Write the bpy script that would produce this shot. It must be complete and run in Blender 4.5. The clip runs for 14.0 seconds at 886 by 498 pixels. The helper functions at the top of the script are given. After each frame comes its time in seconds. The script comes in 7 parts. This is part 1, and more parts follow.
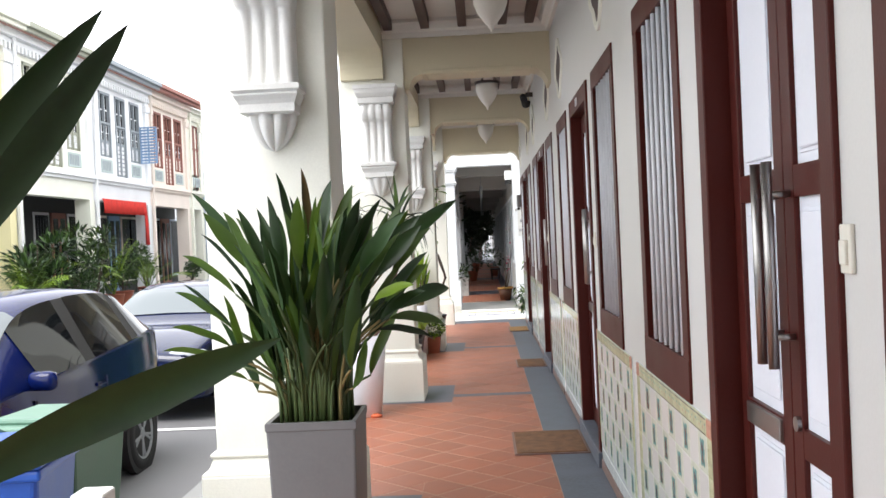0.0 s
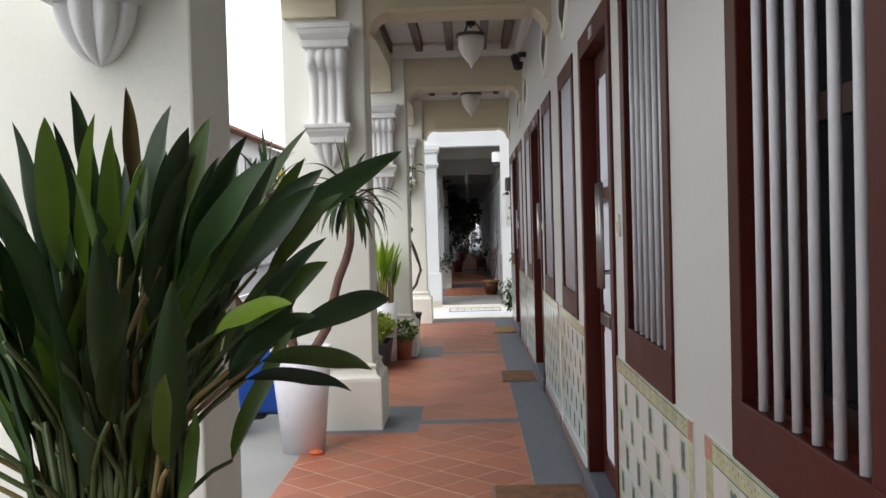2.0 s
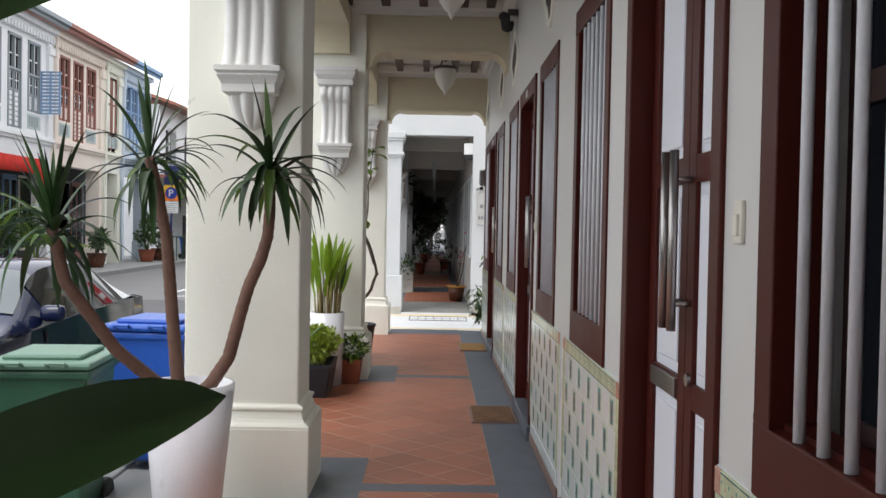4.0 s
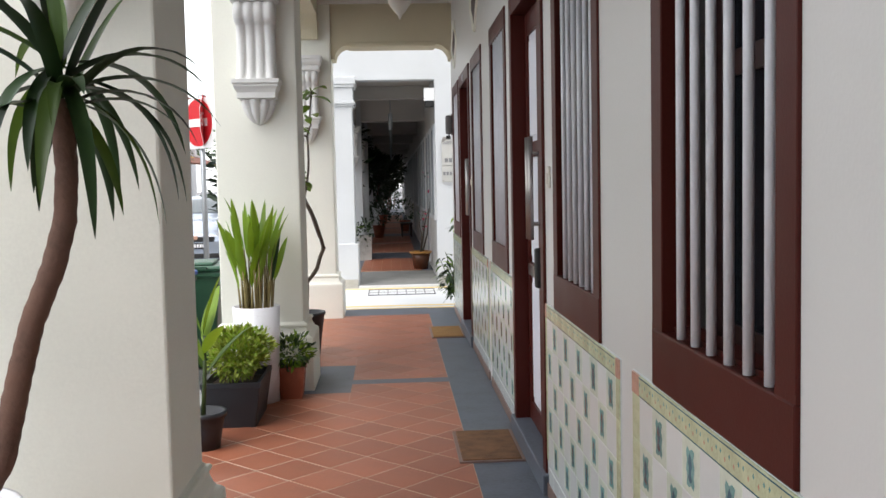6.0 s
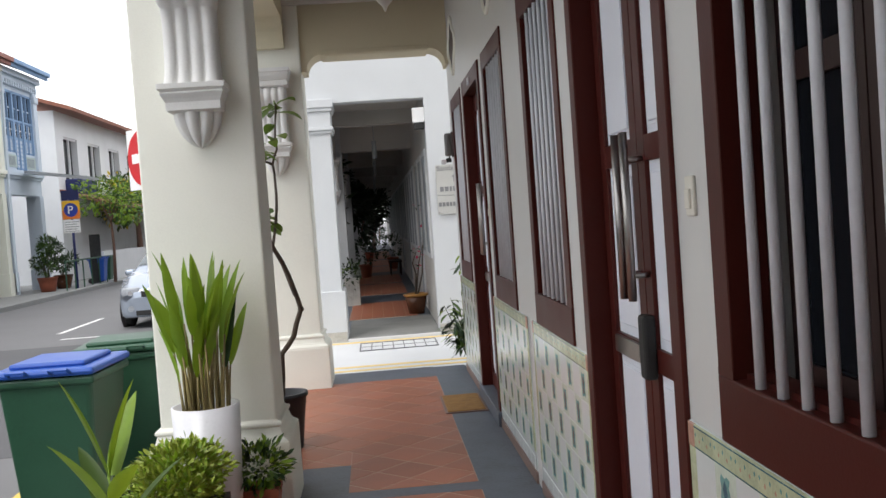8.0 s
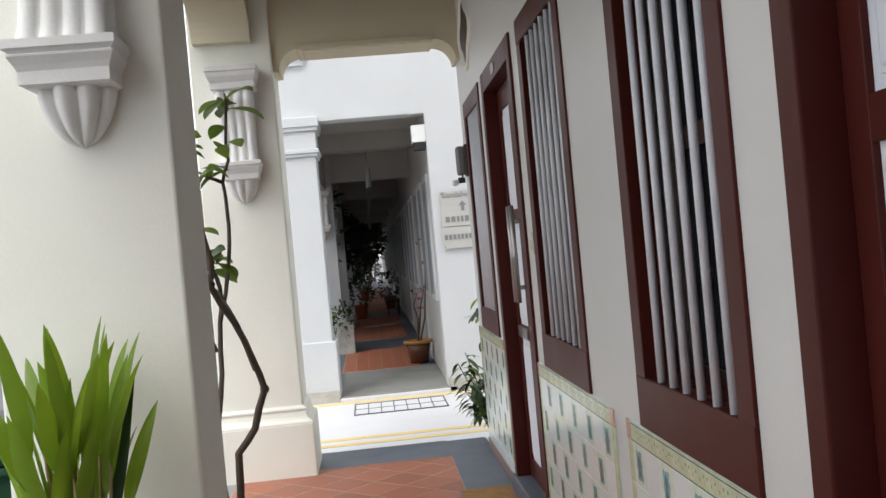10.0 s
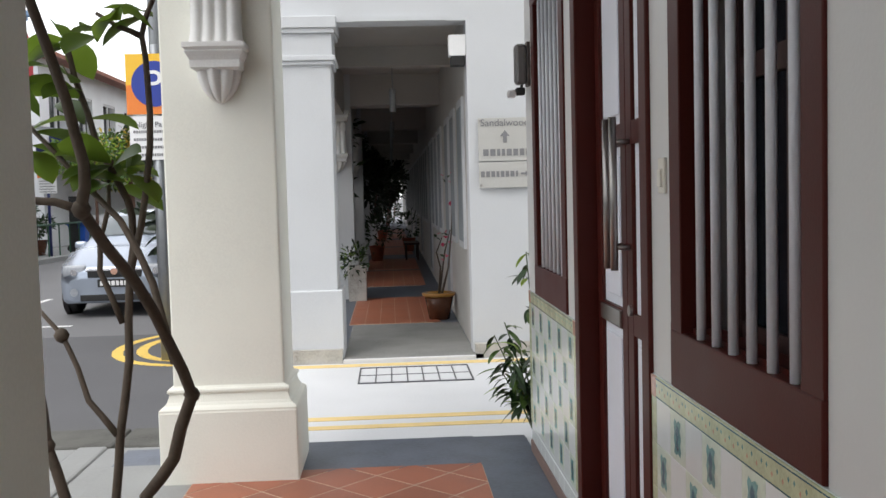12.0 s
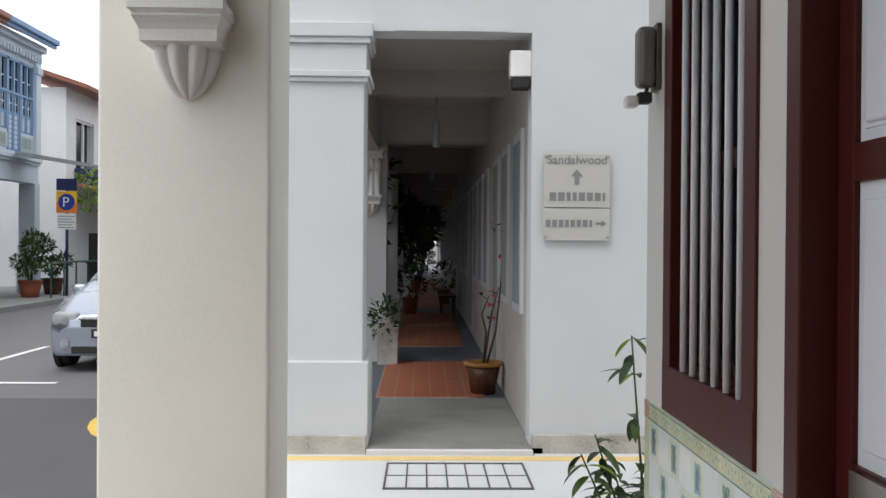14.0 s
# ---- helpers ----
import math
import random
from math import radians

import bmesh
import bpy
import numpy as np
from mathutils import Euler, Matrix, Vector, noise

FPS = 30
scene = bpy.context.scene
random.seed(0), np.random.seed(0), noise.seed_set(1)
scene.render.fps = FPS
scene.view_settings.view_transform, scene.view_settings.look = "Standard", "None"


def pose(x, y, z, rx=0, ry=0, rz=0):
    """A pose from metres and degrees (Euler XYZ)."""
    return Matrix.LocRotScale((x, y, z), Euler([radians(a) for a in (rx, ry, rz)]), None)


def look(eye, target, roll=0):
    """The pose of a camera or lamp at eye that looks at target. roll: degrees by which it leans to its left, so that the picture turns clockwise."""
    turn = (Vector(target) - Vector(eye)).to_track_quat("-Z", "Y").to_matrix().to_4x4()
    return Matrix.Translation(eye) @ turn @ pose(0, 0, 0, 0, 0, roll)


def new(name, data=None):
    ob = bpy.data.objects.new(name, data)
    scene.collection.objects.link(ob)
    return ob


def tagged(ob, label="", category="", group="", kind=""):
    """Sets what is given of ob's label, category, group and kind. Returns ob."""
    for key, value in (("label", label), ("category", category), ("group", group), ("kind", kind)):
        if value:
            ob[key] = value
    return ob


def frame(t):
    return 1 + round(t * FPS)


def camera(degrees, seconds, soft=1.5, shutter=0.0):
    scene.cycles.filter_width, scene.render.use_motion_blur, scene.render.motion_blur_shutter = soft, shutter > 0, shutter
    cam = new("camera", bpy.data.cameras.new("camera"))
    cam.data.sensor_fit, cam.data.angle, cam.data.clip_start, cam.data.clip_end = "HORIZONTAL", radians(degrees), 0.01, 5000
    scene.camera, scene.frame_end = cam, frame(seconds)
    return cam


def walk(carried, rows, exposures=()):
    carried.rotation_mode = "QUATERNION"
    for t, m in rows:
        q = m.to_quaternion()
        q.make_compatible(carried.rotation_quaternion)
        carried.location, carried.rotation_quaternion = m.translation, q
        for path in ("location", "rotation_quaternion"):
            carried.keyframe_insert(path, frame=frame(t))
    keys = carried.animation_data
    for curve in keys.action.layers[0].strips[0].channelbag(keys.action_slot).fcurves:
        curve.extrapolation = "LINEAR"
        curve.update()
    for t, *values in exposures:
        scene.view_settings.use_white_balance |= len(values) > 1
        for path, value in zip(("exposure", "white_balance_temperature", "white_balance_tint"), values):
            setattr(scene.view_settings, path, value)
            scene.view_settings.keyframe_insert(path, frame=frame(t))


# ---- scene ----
cam = camera(50.0, 14.0)
PATH = [
    (0, (0.87, 0.13, 1.73), (0.787, 2.128, 1.706), -2.6),
    (0.5, (0.878, 0.635, 1.714), (0.714, 2.628, 1.676), -2.0),
    (1, (0.901, 1.125, 1.688), (0.796, 3.121, 1.607), -2.2),
    (1.5, (0.916, 1.737, 1.711), (0.853, 3.735, 1.649), -0.8),
    (2, (0.956, 2.316, 1.686), (0.898, 4.314, 1.638), -1.6),
    (2.5, (1.008, 2.949, 1.657), (0.954, 4.948, 1.644), -0.3),
    (3, (0.969, 3.495, 1.628), (0.95, 5.495, 1.596), 0.8),
    (5.5, (0.887, 6.335, 1.663), (0.979, 8.332, 1.599), -0.6),
    (6, (0.89, 6.983, 1.642), (0.995, 8.976, 1.506), -1.2),
    (6.5, (0.886, 7.55, 1.66), (0.903, 9.549, 1.595), -1.3),
    (7, (0.846, 8.081, 1.66), (0.892, 10.079, 1.585), -2.3),
    (9.5, (0.793, 10.754, 1.662), (1.011, 12.742, 1.642), -4.8),
    (10, (0.811, 11.262, 1.673), (0.966, 13.256, 1.675), -5.2),
    (10.5, (0.784, 11.749, 1.662), (0.959, 13.741, 1.631), -3.4),
    (11, (0.836, 12.294, 1.634), (0.982, 14.288, 1.584), -1.9),
    (11.5, (0.848, 12.847, 1.619), (0.921, 14.845, 1.545), -2.5),
    (12, (0.824, 13.331, 1.623), (0.932, 15.325, 1.509), -1.5),
    (12.5, (0.82, 13.827, 1.644), (0.834, 15.826, 1.6), -0.9),
    (13, (0.758, 14.305, 1.667), (0.789, 16.305, 1.659), -1.0),
    (13.5, (0.774, 14.835, 1.661), (0.823, 16.835, 1.661), -0.8),
    (14, (0.751, 15.298, 1.65), (0.793, 17.298, 1.638), 0.4),
]
walk(cam, [(t, look(eye, target, roll)) for t, eye, target, roll in PATH],
     [(0.0, 1.17), (0.5, 0.86), (1.0, 0.7), (1.5, 0.55), (2.0, 0.48), (2.5, 0.36), (3.0, 0.3), (5.5, 0.68), (6.0, 0.65), (6.5, 0.58), (7.0, 0.34), (9.5, 0.32), (10.0, 0.46), (11.0, 0.47), (11.5, 0.40), (12.0, 0.20), (12.5, 0.05), (13.0, 0.03), (14.0, 0.03)])

# ---- world and light ----
world = bpy.data.worlds.new("overcast_sky")
scene.world = world
world.use_nodes = True
wn, wl = world.node_tree.nodes, world.node_tree.links
wn.clear()
sky = wn.new("ShaderNodeTexSky")
sky.sky_type = "NISHITA"
sky.sun_disc = False
sky.sun_elevation, sky.sun_rotation = radians(60), radians(215)
cloud = wn.new("ShaderNodeMixRGB")
cloud.inputs["Fac"].default_value = 0.82
cloud.inputs["Color2"].default_value = (11.0, 11.0, 11.2, 1)
bg = wn.new("ShaderNodeBackground")
bg.inputs["Strength"].default_value = 0.15
wout = wn.new("ShaderNodeOutputWorld")
wl.new(sky.outputs["Color"], cloud.inputs["Color1"])
wl.new(cloud.outputs["Color"], bg.inputs["Color"])
wl.new(bg.outputs["Background"], wout.inputs["Surface"])

sun_data = bpy.data.lights.new("sun", "SUN")
sun_data.energy, sun_data.angle, sun_data.color = 1.6, radians(35), (1.0, 0.97, 0.94)
sun = new("sun", sun_data)
sun.matrix_world = look((-20, -28, 60), (0, 0, 0))


# ---- materials ----
def mat(name, color, rough=0.6, metal=0.0, var=0.12, scale=6.0, fine=60.0, bump=0.15, stain=None, spec=0.5, coat=0.0, random_hue=0.0):
    """A surface with variation at two scales: slow stains and fine grain."""
    m = bpy.data.materials.new(name)
    m.use_nodes = True
    n, l = m.node_tree.nodes, m.node_tree.links
    b = n["Principled BSDF"]
    b.inputs["Roughness"].default_value = rough
    b.inputs["Metallic"].default_value = metal
    b.inputs["Specular IOR Level"].default_value = spec
    b.inputs["Coat Weight"].default_value = coat
    tc = n.new("ShaderNodeTexCoord")
    big, small = n.new("ShaderNodeTexNoise"), n.new("ShaderNodeTexNoise")
    big.inputs["Scale"].default_value, big.inputs["Detail"].default_value = scale, 5
    small.inputs["Scale"].default_value, small.inputs["Detail"].default_value = fine, 4
    l.new(tc.outputs["Object"], big.inputs["Vector"])
    l.new(tc.outputs["Object"], small.inputs["Vector"])
    dark = tuple(c * (1 - 2.2 * var) for c in color) if stain is None else stain
    light = tuple(min(1, c * (1 + 0.8 * var)) for c in color)
    ramp = n.new("ShaderNodeValToRGB")
    ramp.color_ramp.elements[0].position, ramp.color_ramp.elements[1].position = 0.3, 0.62
    ramp.color_ramp.elements[0].color, ramp.color_ramp.elements[1].color = (*dark, 1), (*color, 1)
    l.new(big.outputs["Fac"], ramp.inputs["Fac"])
    mix = n.new("ShaderNodeMixRGB")
    mix.inputs["Color2"].default_value = (*light, 1)
    l.new(ramp.outputs["Color"], mix.inputs["Color1"])
    l.new(small.outputs["Fac"], mix.inputs["Fac"])
    out = mix.outputs["Color"]
    if random_hue:
        info, hsv, mr = n.new("ShaderNodeObjectInfo"), n.new("ShaderNodeHueSaturation"), n.new("ShaderNodeMapRange")
        mr.inputs["To Min"].default_value, mr.inputs["To Max"].default_value = 1 - random_hue, 1 + random_hue
        l.new(info.outputs["Random"], mr.inputs["Value"])
        l.new(mr.outputs["Result"], hsv.inputs["Value"])
        l.new(out, hsv.inputs["Color"])
        out = hsv.outputs["Color"]
    l.new(out, b.inputs["Base Color"])
    if bump:
        bp = n.new("ShaderNodeBump")
        bp.inputs["Strength"].default_value, bp.inputs["Distance"].default_value = bump, 0.004
        l.new(small.outputs["Fac"], bp.inputs["Height"])
        l.new(bp.outputs["Normal"], b.inputs["Normal"])
    rr = n.new("ShaderNodeMapRange")
    rr.inputs["To Min"].default_value, rr.inputs["To Max"].default_value = max(0.02, rough - 0.08), min(1, rough + 0.08)
    l.new(big.outputs["Fac"], rr.inputs["Value"])
    l.new(rr.outputs["Result"], b.inputs["Roughness"])
    return m


def glass_mat(name, color, rough=0.03, alpha=0.35):
    """Tinted pane: a reflecting dark sheet that is partly clear."""
    m = bpy.data.materials.new(name)
    m.use_nodes = True
    b = m.node_tree.nodes["Principled BSDF"]
    b.inputs["Base Color"].default_value = (*color, 1)
    b.inputs["Roughness"].default_value = rough
    b.inputs["Transmission Weight"].default_value = alpha
    b.inputs["IOR"].default_value = 1.45
    return m


def leaf_mat(name, color, tip, rough=0.40, thin=0.0):
    """Leaf surface; thin: the share of light that passes through the blade."""
    m = mat(name, color, rough, var=0.25, scale=5.0, fine=30, bump=0.12, stain=tip, spec=0.34, random_hue=0.4)
    if thin:
        n, l = m.node_tree.nodes, m.node_tree.links
        b, out = n["Principled BSDF"], n["Material Output"]
        through_light, mix = n.new("ShaderNodeBsdfTranslucent"), n.new("ShaderNodeMixShader")
        through_light.inputs["Color"].default_value = (min(1, color[0] * 2.6), min(1, color[1] * 2.4), color[2] * 1.2, 1)
        mix.inputs["Fac"].default_value = thin
        l.new(b.outputs["BSDF"], mix.inputs[1])
        l.new(through_light.outputs["BSDF"], mix.inputs[2])
        l.new(mix.outputs["Shader"], out.inputs["Surface"])
    return m


M = {}
M["cream"] = mat("cream_plaster", (0.815, 0.815, 0.735), 0.75, var=0.05, scale=1.6, fine=90, bump=0.2)
M["beam"] = mat("cream_beam_paint", (0.64, 0.58, 0.42), 0.75, var=0.05, scale=1.6, fine=90, bump=0.15)
M["corbel"] = mat("white_stucco", (0.76, 0.76, 0.74), 0.65, var=0.08, scale=5, fine=80, bump=0.2)
M["white"] = mat("white_wall_paint", (0.57, 0.585, 0.60), 0.75, var=0.05, scale=1.2, fine=70, bump=0.2)
M["pale"] = mat("pale_wall_paint", (0.63, 0.630, 0.615), 0.42, var=0.03, scale=1.5, fine=90, bump=0.12, spec=0.75)
M["ceil"] = mat("white_ceiling", (0.66, 0.645, 0.60), 0.8, var=0.03, scale=1.5, fine=70, bump=0.1)
M["maroon"] = mat("maroon_gloss_wood", (0.066, 0.0125, 0.0095), 0.42, var=0.12, scale=3, fine=120, bump=0.08, spec=0.16)
M["maroon_dark"] = mat("dark_joist_wood", (0.05, 0.022, 0.018), 0.5, var=0.12, scale=3, fine=80, bump=0.1)
M["panel"] = mat("white_door_panel", (0.74, 0.77, 0.84), 0.5, var=0.03, scale=3, fine=60, bump=0.05)
M["bar"] = mat("grey_white_bar_paint", (0.64, 0.655, 0.70), 0.45, var=0.08, scale=9, fine=80, bump=0.08)
M["iron"] = mat("worn_iron", (0.12, 0.12, 0.13), 0.7, metal=0.3, var=0.25, scale=9, fine=60, bump=0.3)
M["steel"] = mat("brushed_steel", (0.40, 0.385, 0.37), 0.34, metal=1.0, var=0.04, scale=3, fine=200, bump=0.0)
# near-black that puts the shade of unlit rooms and gaps into the colour
M["dark"] = mat("near_black_for_shade", (0.018, 0.014, 0.016), 0.6, var=0.2, scale=4, fine=40, bump=0.0)
M["shutter"] = mat("dark_shutter_wood", (0.035, 0.015, 0.014), 0.5, var=0.15, scale=4, fine=60, bump=0.1)
M["terracotta"] = mat("terracotta_tile", (0.335, 0.118, 0.066), 0.45, var=0.16, scale=2.2, fine=45, bump=0.15, random_hue=0.13)
M["grout"] = mat("pale_grout", (0.52, 0.38, 0.29), 0.85, var=0.12, scale=5, fine=80, bump=0.3)
M["slate"] = mat("slate_grey_screed", (0.105, 0.12, 0.15), 0.5, var=0.30, scale=4.5, fine=40, bump=0.35, stain=(0.034, 0.040, 0.052))
M["concrete"] = mat("pale_concrete", (0.27, 0.275, 0.27), 0.8, var=0.10, scale=2.0, fine=50, bump=0.35)
M["kerb_dark"] = mat("weathered_kerb", (0.10, 0.098, 0.088), 0.9, var=0.2, scale=6, fine=50, bump=0.6, stain=(0.03, 0.03, 0.026))
# white paint greyed so that its colour holds the far walkway's lower light
M["far_shade_paint"] = mat("white_paint_greyed_for_shade", (0.47, 0.455, 0.43), 0.8, var=0.10, scale=1.4, fine=60, bump=0.2)
M["alley"] = mat("light_alley_concrete", (0.62, 0.63, 0.64), 0.8, var=0.07, scale=1.2, fine=50, bump=0.3)
M["asphalt"] = mat("asphalt", (0.095, 0.095, 0.10), 0.85, var=0.15, scale=0.8, fine=120, bump=0.5)
M["road_old"] = mat("worn_grey_road", (0.16, 0.16, 0.165), 0.85, var=0.10, scale=0.7, fine=120, bump=0.4)
M["yellow"] = mat("yellow_road_paint", (0.72, 0.50, 0.10), 0.7, var=0.10, scale=6, fine=60, bump=0.2)
M["yellow_pale"] = mat("worn_yellow_paint", (0.74, 0.56, 0.24), 0.75, var=0.10, scale=6, fine=60, bump=0.2)
M["roadwhite"] = mat("white_road_paint", (0.75, 0.75, 0.74), 0.7, var=0.10, scale=6, fine=60, bump=0.2)
M["glaze"] = mat("ivory_glazed_tile", (0.66, 0.71, 0.70), 0.16, var=0.04, scale=5, fine=30, bump=0.03, random_hue=0.04)
M["glaze_green"] = mat("pale_green_glazed_tile", (0.60, 0.69, 0.58), 0.16, var=0.12, scale=14, fine=60, bump=0.03, random_hue=0.06)
M["stained"] = mat("stained_concrete", (0.42, 0.41, 0.38), 0.9, var=0.3, scale=4, fine=40, bump=0.5, stain=(0.10, 0.09, 0.08))
M["apron"] = mat("worn_grey_apron", (0.21, 0.21, 0.20), 0.85, var=0.25, scale=2.2, fine=40, bump=0.5, stain=(0.10, 0.10, 0.095))
M["motif"] = mat("blue_green_motif_glaze", (0.14, 0.31, 0.30), 0.2, var=0.25, scale=30, fine=120, bump=0.03, random_hue=0.25)
M["motif_dark"] = mat("deep_teal_motif_glaze", (0.05, 0.14, 0.18), 0.2, var=0.25, scale=30, fine=120, bump=0.03, random_hue=0.25)
M["border"] = mat("pale_green_border_glaze", (0.50, 0.55, 0.36), 0.2, var=0.18, scale=25, fine=120, bump=0.05, random_hue=0.08)
M["rose"] = mat("pink_rose_glaze", (0.52, 0.30, 0.22), 0.2, var=0.2, scale=30, fine=100, bump=0.05)
M["skirt"] = mat("brown_skirting_tile", (0.20, 0.13, 0.11), 0.5, var=0.12, scale=4, fine=50, bump=0.1)
M["mat"] = mat("brown_coir", (0.17, 0.085, 0.04), 0.95, var=0.45, scale=14, fine=240, bump=1.0)
M["mat_tan"] = mat("tan_coir", (0.30, 0.16, 0.05), 0.95, var=0.25, scale=14, fine=240, bump=1.0)
M["rubber"] = mat("black_rubber", (0.02, 0.02, 0.02), 0.75, var=0.2, scale=8, fine=80, bump=0.2)
M["greypot"] = mat("grey_planter", (0.13, 0.13, 0.135), 0.5, var=0.08, scale=4, fine=60, bump=0.06)
M["blackpot"] = mat("black_planter", (0.022, 0.024, 0.03), 0.5, var=0.15, scale=6, fine=60, bump=0.06)
M["whitepot"] = mat("white_glazed_pot", (0.74, 0.74, 0.78), 0.3, var=0.05, scale=4, fine=60, bump=0.04)
M["claypot"] = mat("red_clay_pot", (0.30, 0.085, 0.045), 0.6, var=0.18, scale=6, fine=60, bump=0.15)
M["brownpot"] = mat("brown_glazed_pot", (0.10, 0.035, 0.015), 0.25, var=0.3, scale=6, fine=50, bump=0.1)
M["ochre"] = mat("ochre_glazed_rim", (0.42, 0.21, 0.05), 0.3, var=0.2, scale=6, fine=50, bump=0.1)
M["soil"] = mat("dark_soil", (0.05, 0.032, 0.02), 0.95, var=0.3, scale=18, fine=120, bump=1.0)
M["orange_foot"] = mat("orange_plastic", (0.60, 0.14, 0.06), 0.5, var=0.1, bump=0.05)
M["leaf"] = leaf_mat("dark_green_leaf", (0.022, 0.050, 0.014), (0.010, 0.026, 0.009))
M["leaf_back"] = leaf_mat("mid_green_leaf", (0.055, 0.100, 0.022), (0.022, 0.052, 0.014), thin=0.22)
M["leaf_young"] = leaf_mat("yellow_green_leaf", (0.15, 0.24, 0.025), (0.08, 0.16, 0.018), thin=0.25)
M["leaf_brown"] = leaf_mat("browning_leaf", (0.16, 0.10, 0.03), (0.06, 0.09, 0.02), 0.6)
M["leaf_lime"] = leaf_mat("lime_leaf", (0.30, 0.36, 0.05), (0.16, 0.24, 0.03))
M["leaf_broad"] = leaf_mat("broad_backlit_leaf", (0.08, 0.135, 0.03), (0.045, 0.085, 0.02), thin=0.4)
M["stem"] = mat("green_stem", (0.055, 0.085, 0.025), 0.5, var=0.3, scale=7, fine=40, bump=0.1)
M["stem_pale"] = mat("straw_stem", (0.24, 0.19, 0.075), 0.6, var=0.3, scale=7, fine=40, bump=0.2)
M["bark"] = mat("brown_bark", (0.145, 0.08, 0.058), 0.85, var=0.25, scale=12, fine=60, bump=0.8)
M["twig"] = mat("grey_brown_twig", (0.10, 0.075, 0.055), 0.8, var=0.25, scale=14, fine=80, bump=0.5)
M["crown"] = leaf_mat("street_tree_leaf", (0.05, 0.10, 0.02), (0.02, 0.05, 0.012), 0.5)
M["crown_dark"] = leaf_mat("dark_hedge_leaf", (0.020, 0.040, 0.014), (0.010, 0.022, 0.009), 0.5)
M["flower"] = mat("pink_petal", (0.62, 0.06, 0.14), 0.5, var=0.2)
M["flower_y"] = mat("yellow_petal", (0.65, 0.48, 0.05), 0.5, var=0.2)
M["bin_green"] = mat("green_bin_plastic", (0.025, 0.09, 0.05), 0.45, var=0.12, scale=5, fine=60, bump=0.08)
M["bin_sage"] = mat("sage_bin_lid_plastic", (0.12, 0.23, 0.17), 0.45, var=0.1, scale=5, fine=60, bump=0.08)
M["bin_blue"] = mat("blue_bin_plastic", (0.02, 0.09, 0.42), 0.4, var=0.1, scale=5, fine=60, bump=0.06)
M["navy"] = mat("navy_paint", (0.012, 0.02, 0.11), 0.4, var=0.08, scale=5, fine=60, bump=0.03)
M["galv"] = mat("galvanised_steel", (0.36, 0.38, 0.40), 0.45, metal=0.7, var=0.1, scale=12, fine=90, bump=0.08)
M["sign_red"] = mat("sign_red", (0.55, 0.02, 0.03), 0.35, var=0.04, bump=0.0)
M["sign_white"] = mat("sign_white", (0.80, 0.80, 0.80), 0.4, var=0.03, bump=0.0)
M["sign_blue"] = mat("sign_blue", (0.015, 0.04, 0.30), 0.35, var=0.04, bump=0.0)
M["sign_orange"] = mat("sign_orange", (0.80, 0.22, 0.03), 0.35, var=0.04, bump=0.0)
M["sign_yellow"] = mat("sign_yellow", (0.85, 0.50, 0.03), 0.35, var=0.04, bump=0.0)
M["ink"] = mat("dark_grey_ink", (0.21, 0.21, 0.22), 0.5, var=0.04, bump=0.0)
M["acrylic"] = mat("frosted_acrylic", (0.49, 0.485, 0.46), 0.3, var=0.05, scale=2, bump=0.0)
M["lamp_body"] = mat("bronze_lamp_metal", (0.09, 0.075, 0.07), 0.45, metal=0.5, var=0.1, bump=0.05)
M["lamp_grey"] = mat("grey_lamp_metal", (0.17, 0.165, 0.16), 0.45, metal=0.3, var=0.1, bump=0.05)
M["lamp_glass"] = mat("frosted_lamp_glass", (0.70, 0.68, 0.62), 0.3, var=0.05, bump=0.0)
M["car_blue"] = mat("metallic_blue_paint", (0.003, 0.009, 0.075), 0.09, metal=0.0, var=0.04, scale=1, bump=0.0, coat=0.0, spec=0.30)
M["car_black"] = mat("black_blue_paint", (0.008, 0.014, 0.05), 0.10, metal=0.0, var=0.04, scale=1, bump=0.0, coat=0.0, spec=0.5)
M["car_silver"] = mat("silver_paint", (0.38, 0.43, 0.51), 0.26, metal=0.45, var=0.04, scale=1, bump=0.0, coat=0.25)
M["car_glass"] = glass_mat("tinted_car_glass", (0.008, 0.010, 0.012), 0.03, 0.0)
M["car_glass"].node_tree.nodes["Principled BSDF"].inputs["Specular IOR Level"].default_value = 0.32
# base lighter than the side glass: part of the sky reflection is painted in
M["car_screen"] = glass_mat("sky_lightened_windscreen_glass", (0.10, 0.12, 0.13), 0.03, 0.0)
M["car_screen"].node_tree.nodes["Principled BSDF"].inputs["Specular IOR Level"].default_value = 1.0
M["chrome"] = mat("chrome", (0.70, 0.70, 0.72), 0.12, metal=1.0, var=0.03, bump=0.0)
M["lens"] = mat("headlight_lens", (0.32, 0.34, 0.37), 0.08, var=0.2, scale=25, bump=0.0)
# opaque near-black glass; the darkness of the rooms behind is in its colour
M["pane"] = glass_mat("window_glass", (0.012, 0.014, 0.018), 0.12, 0.0)
M["pane"].node_tree.nodes["Principled BSDF"].inputs["Specular IOR Level"].default_value = 0.12
M["roof"] = mat("terracotta_roof_tile", (0.25, 0.10, 0.065), 0.8, var=0.25, scale=3, fine=40, bump=0.5)
M["redcloth"] = mat("red_cloth", (0.55, 0.03, 0.02), 0.85, var=0.2, scale=6, fine=90, bump=0.4)
M["ac_white"] = mat("ivory_plastic", (0.72, 0.70, 0.62), 0.4, var=0.04, bump=0.02)
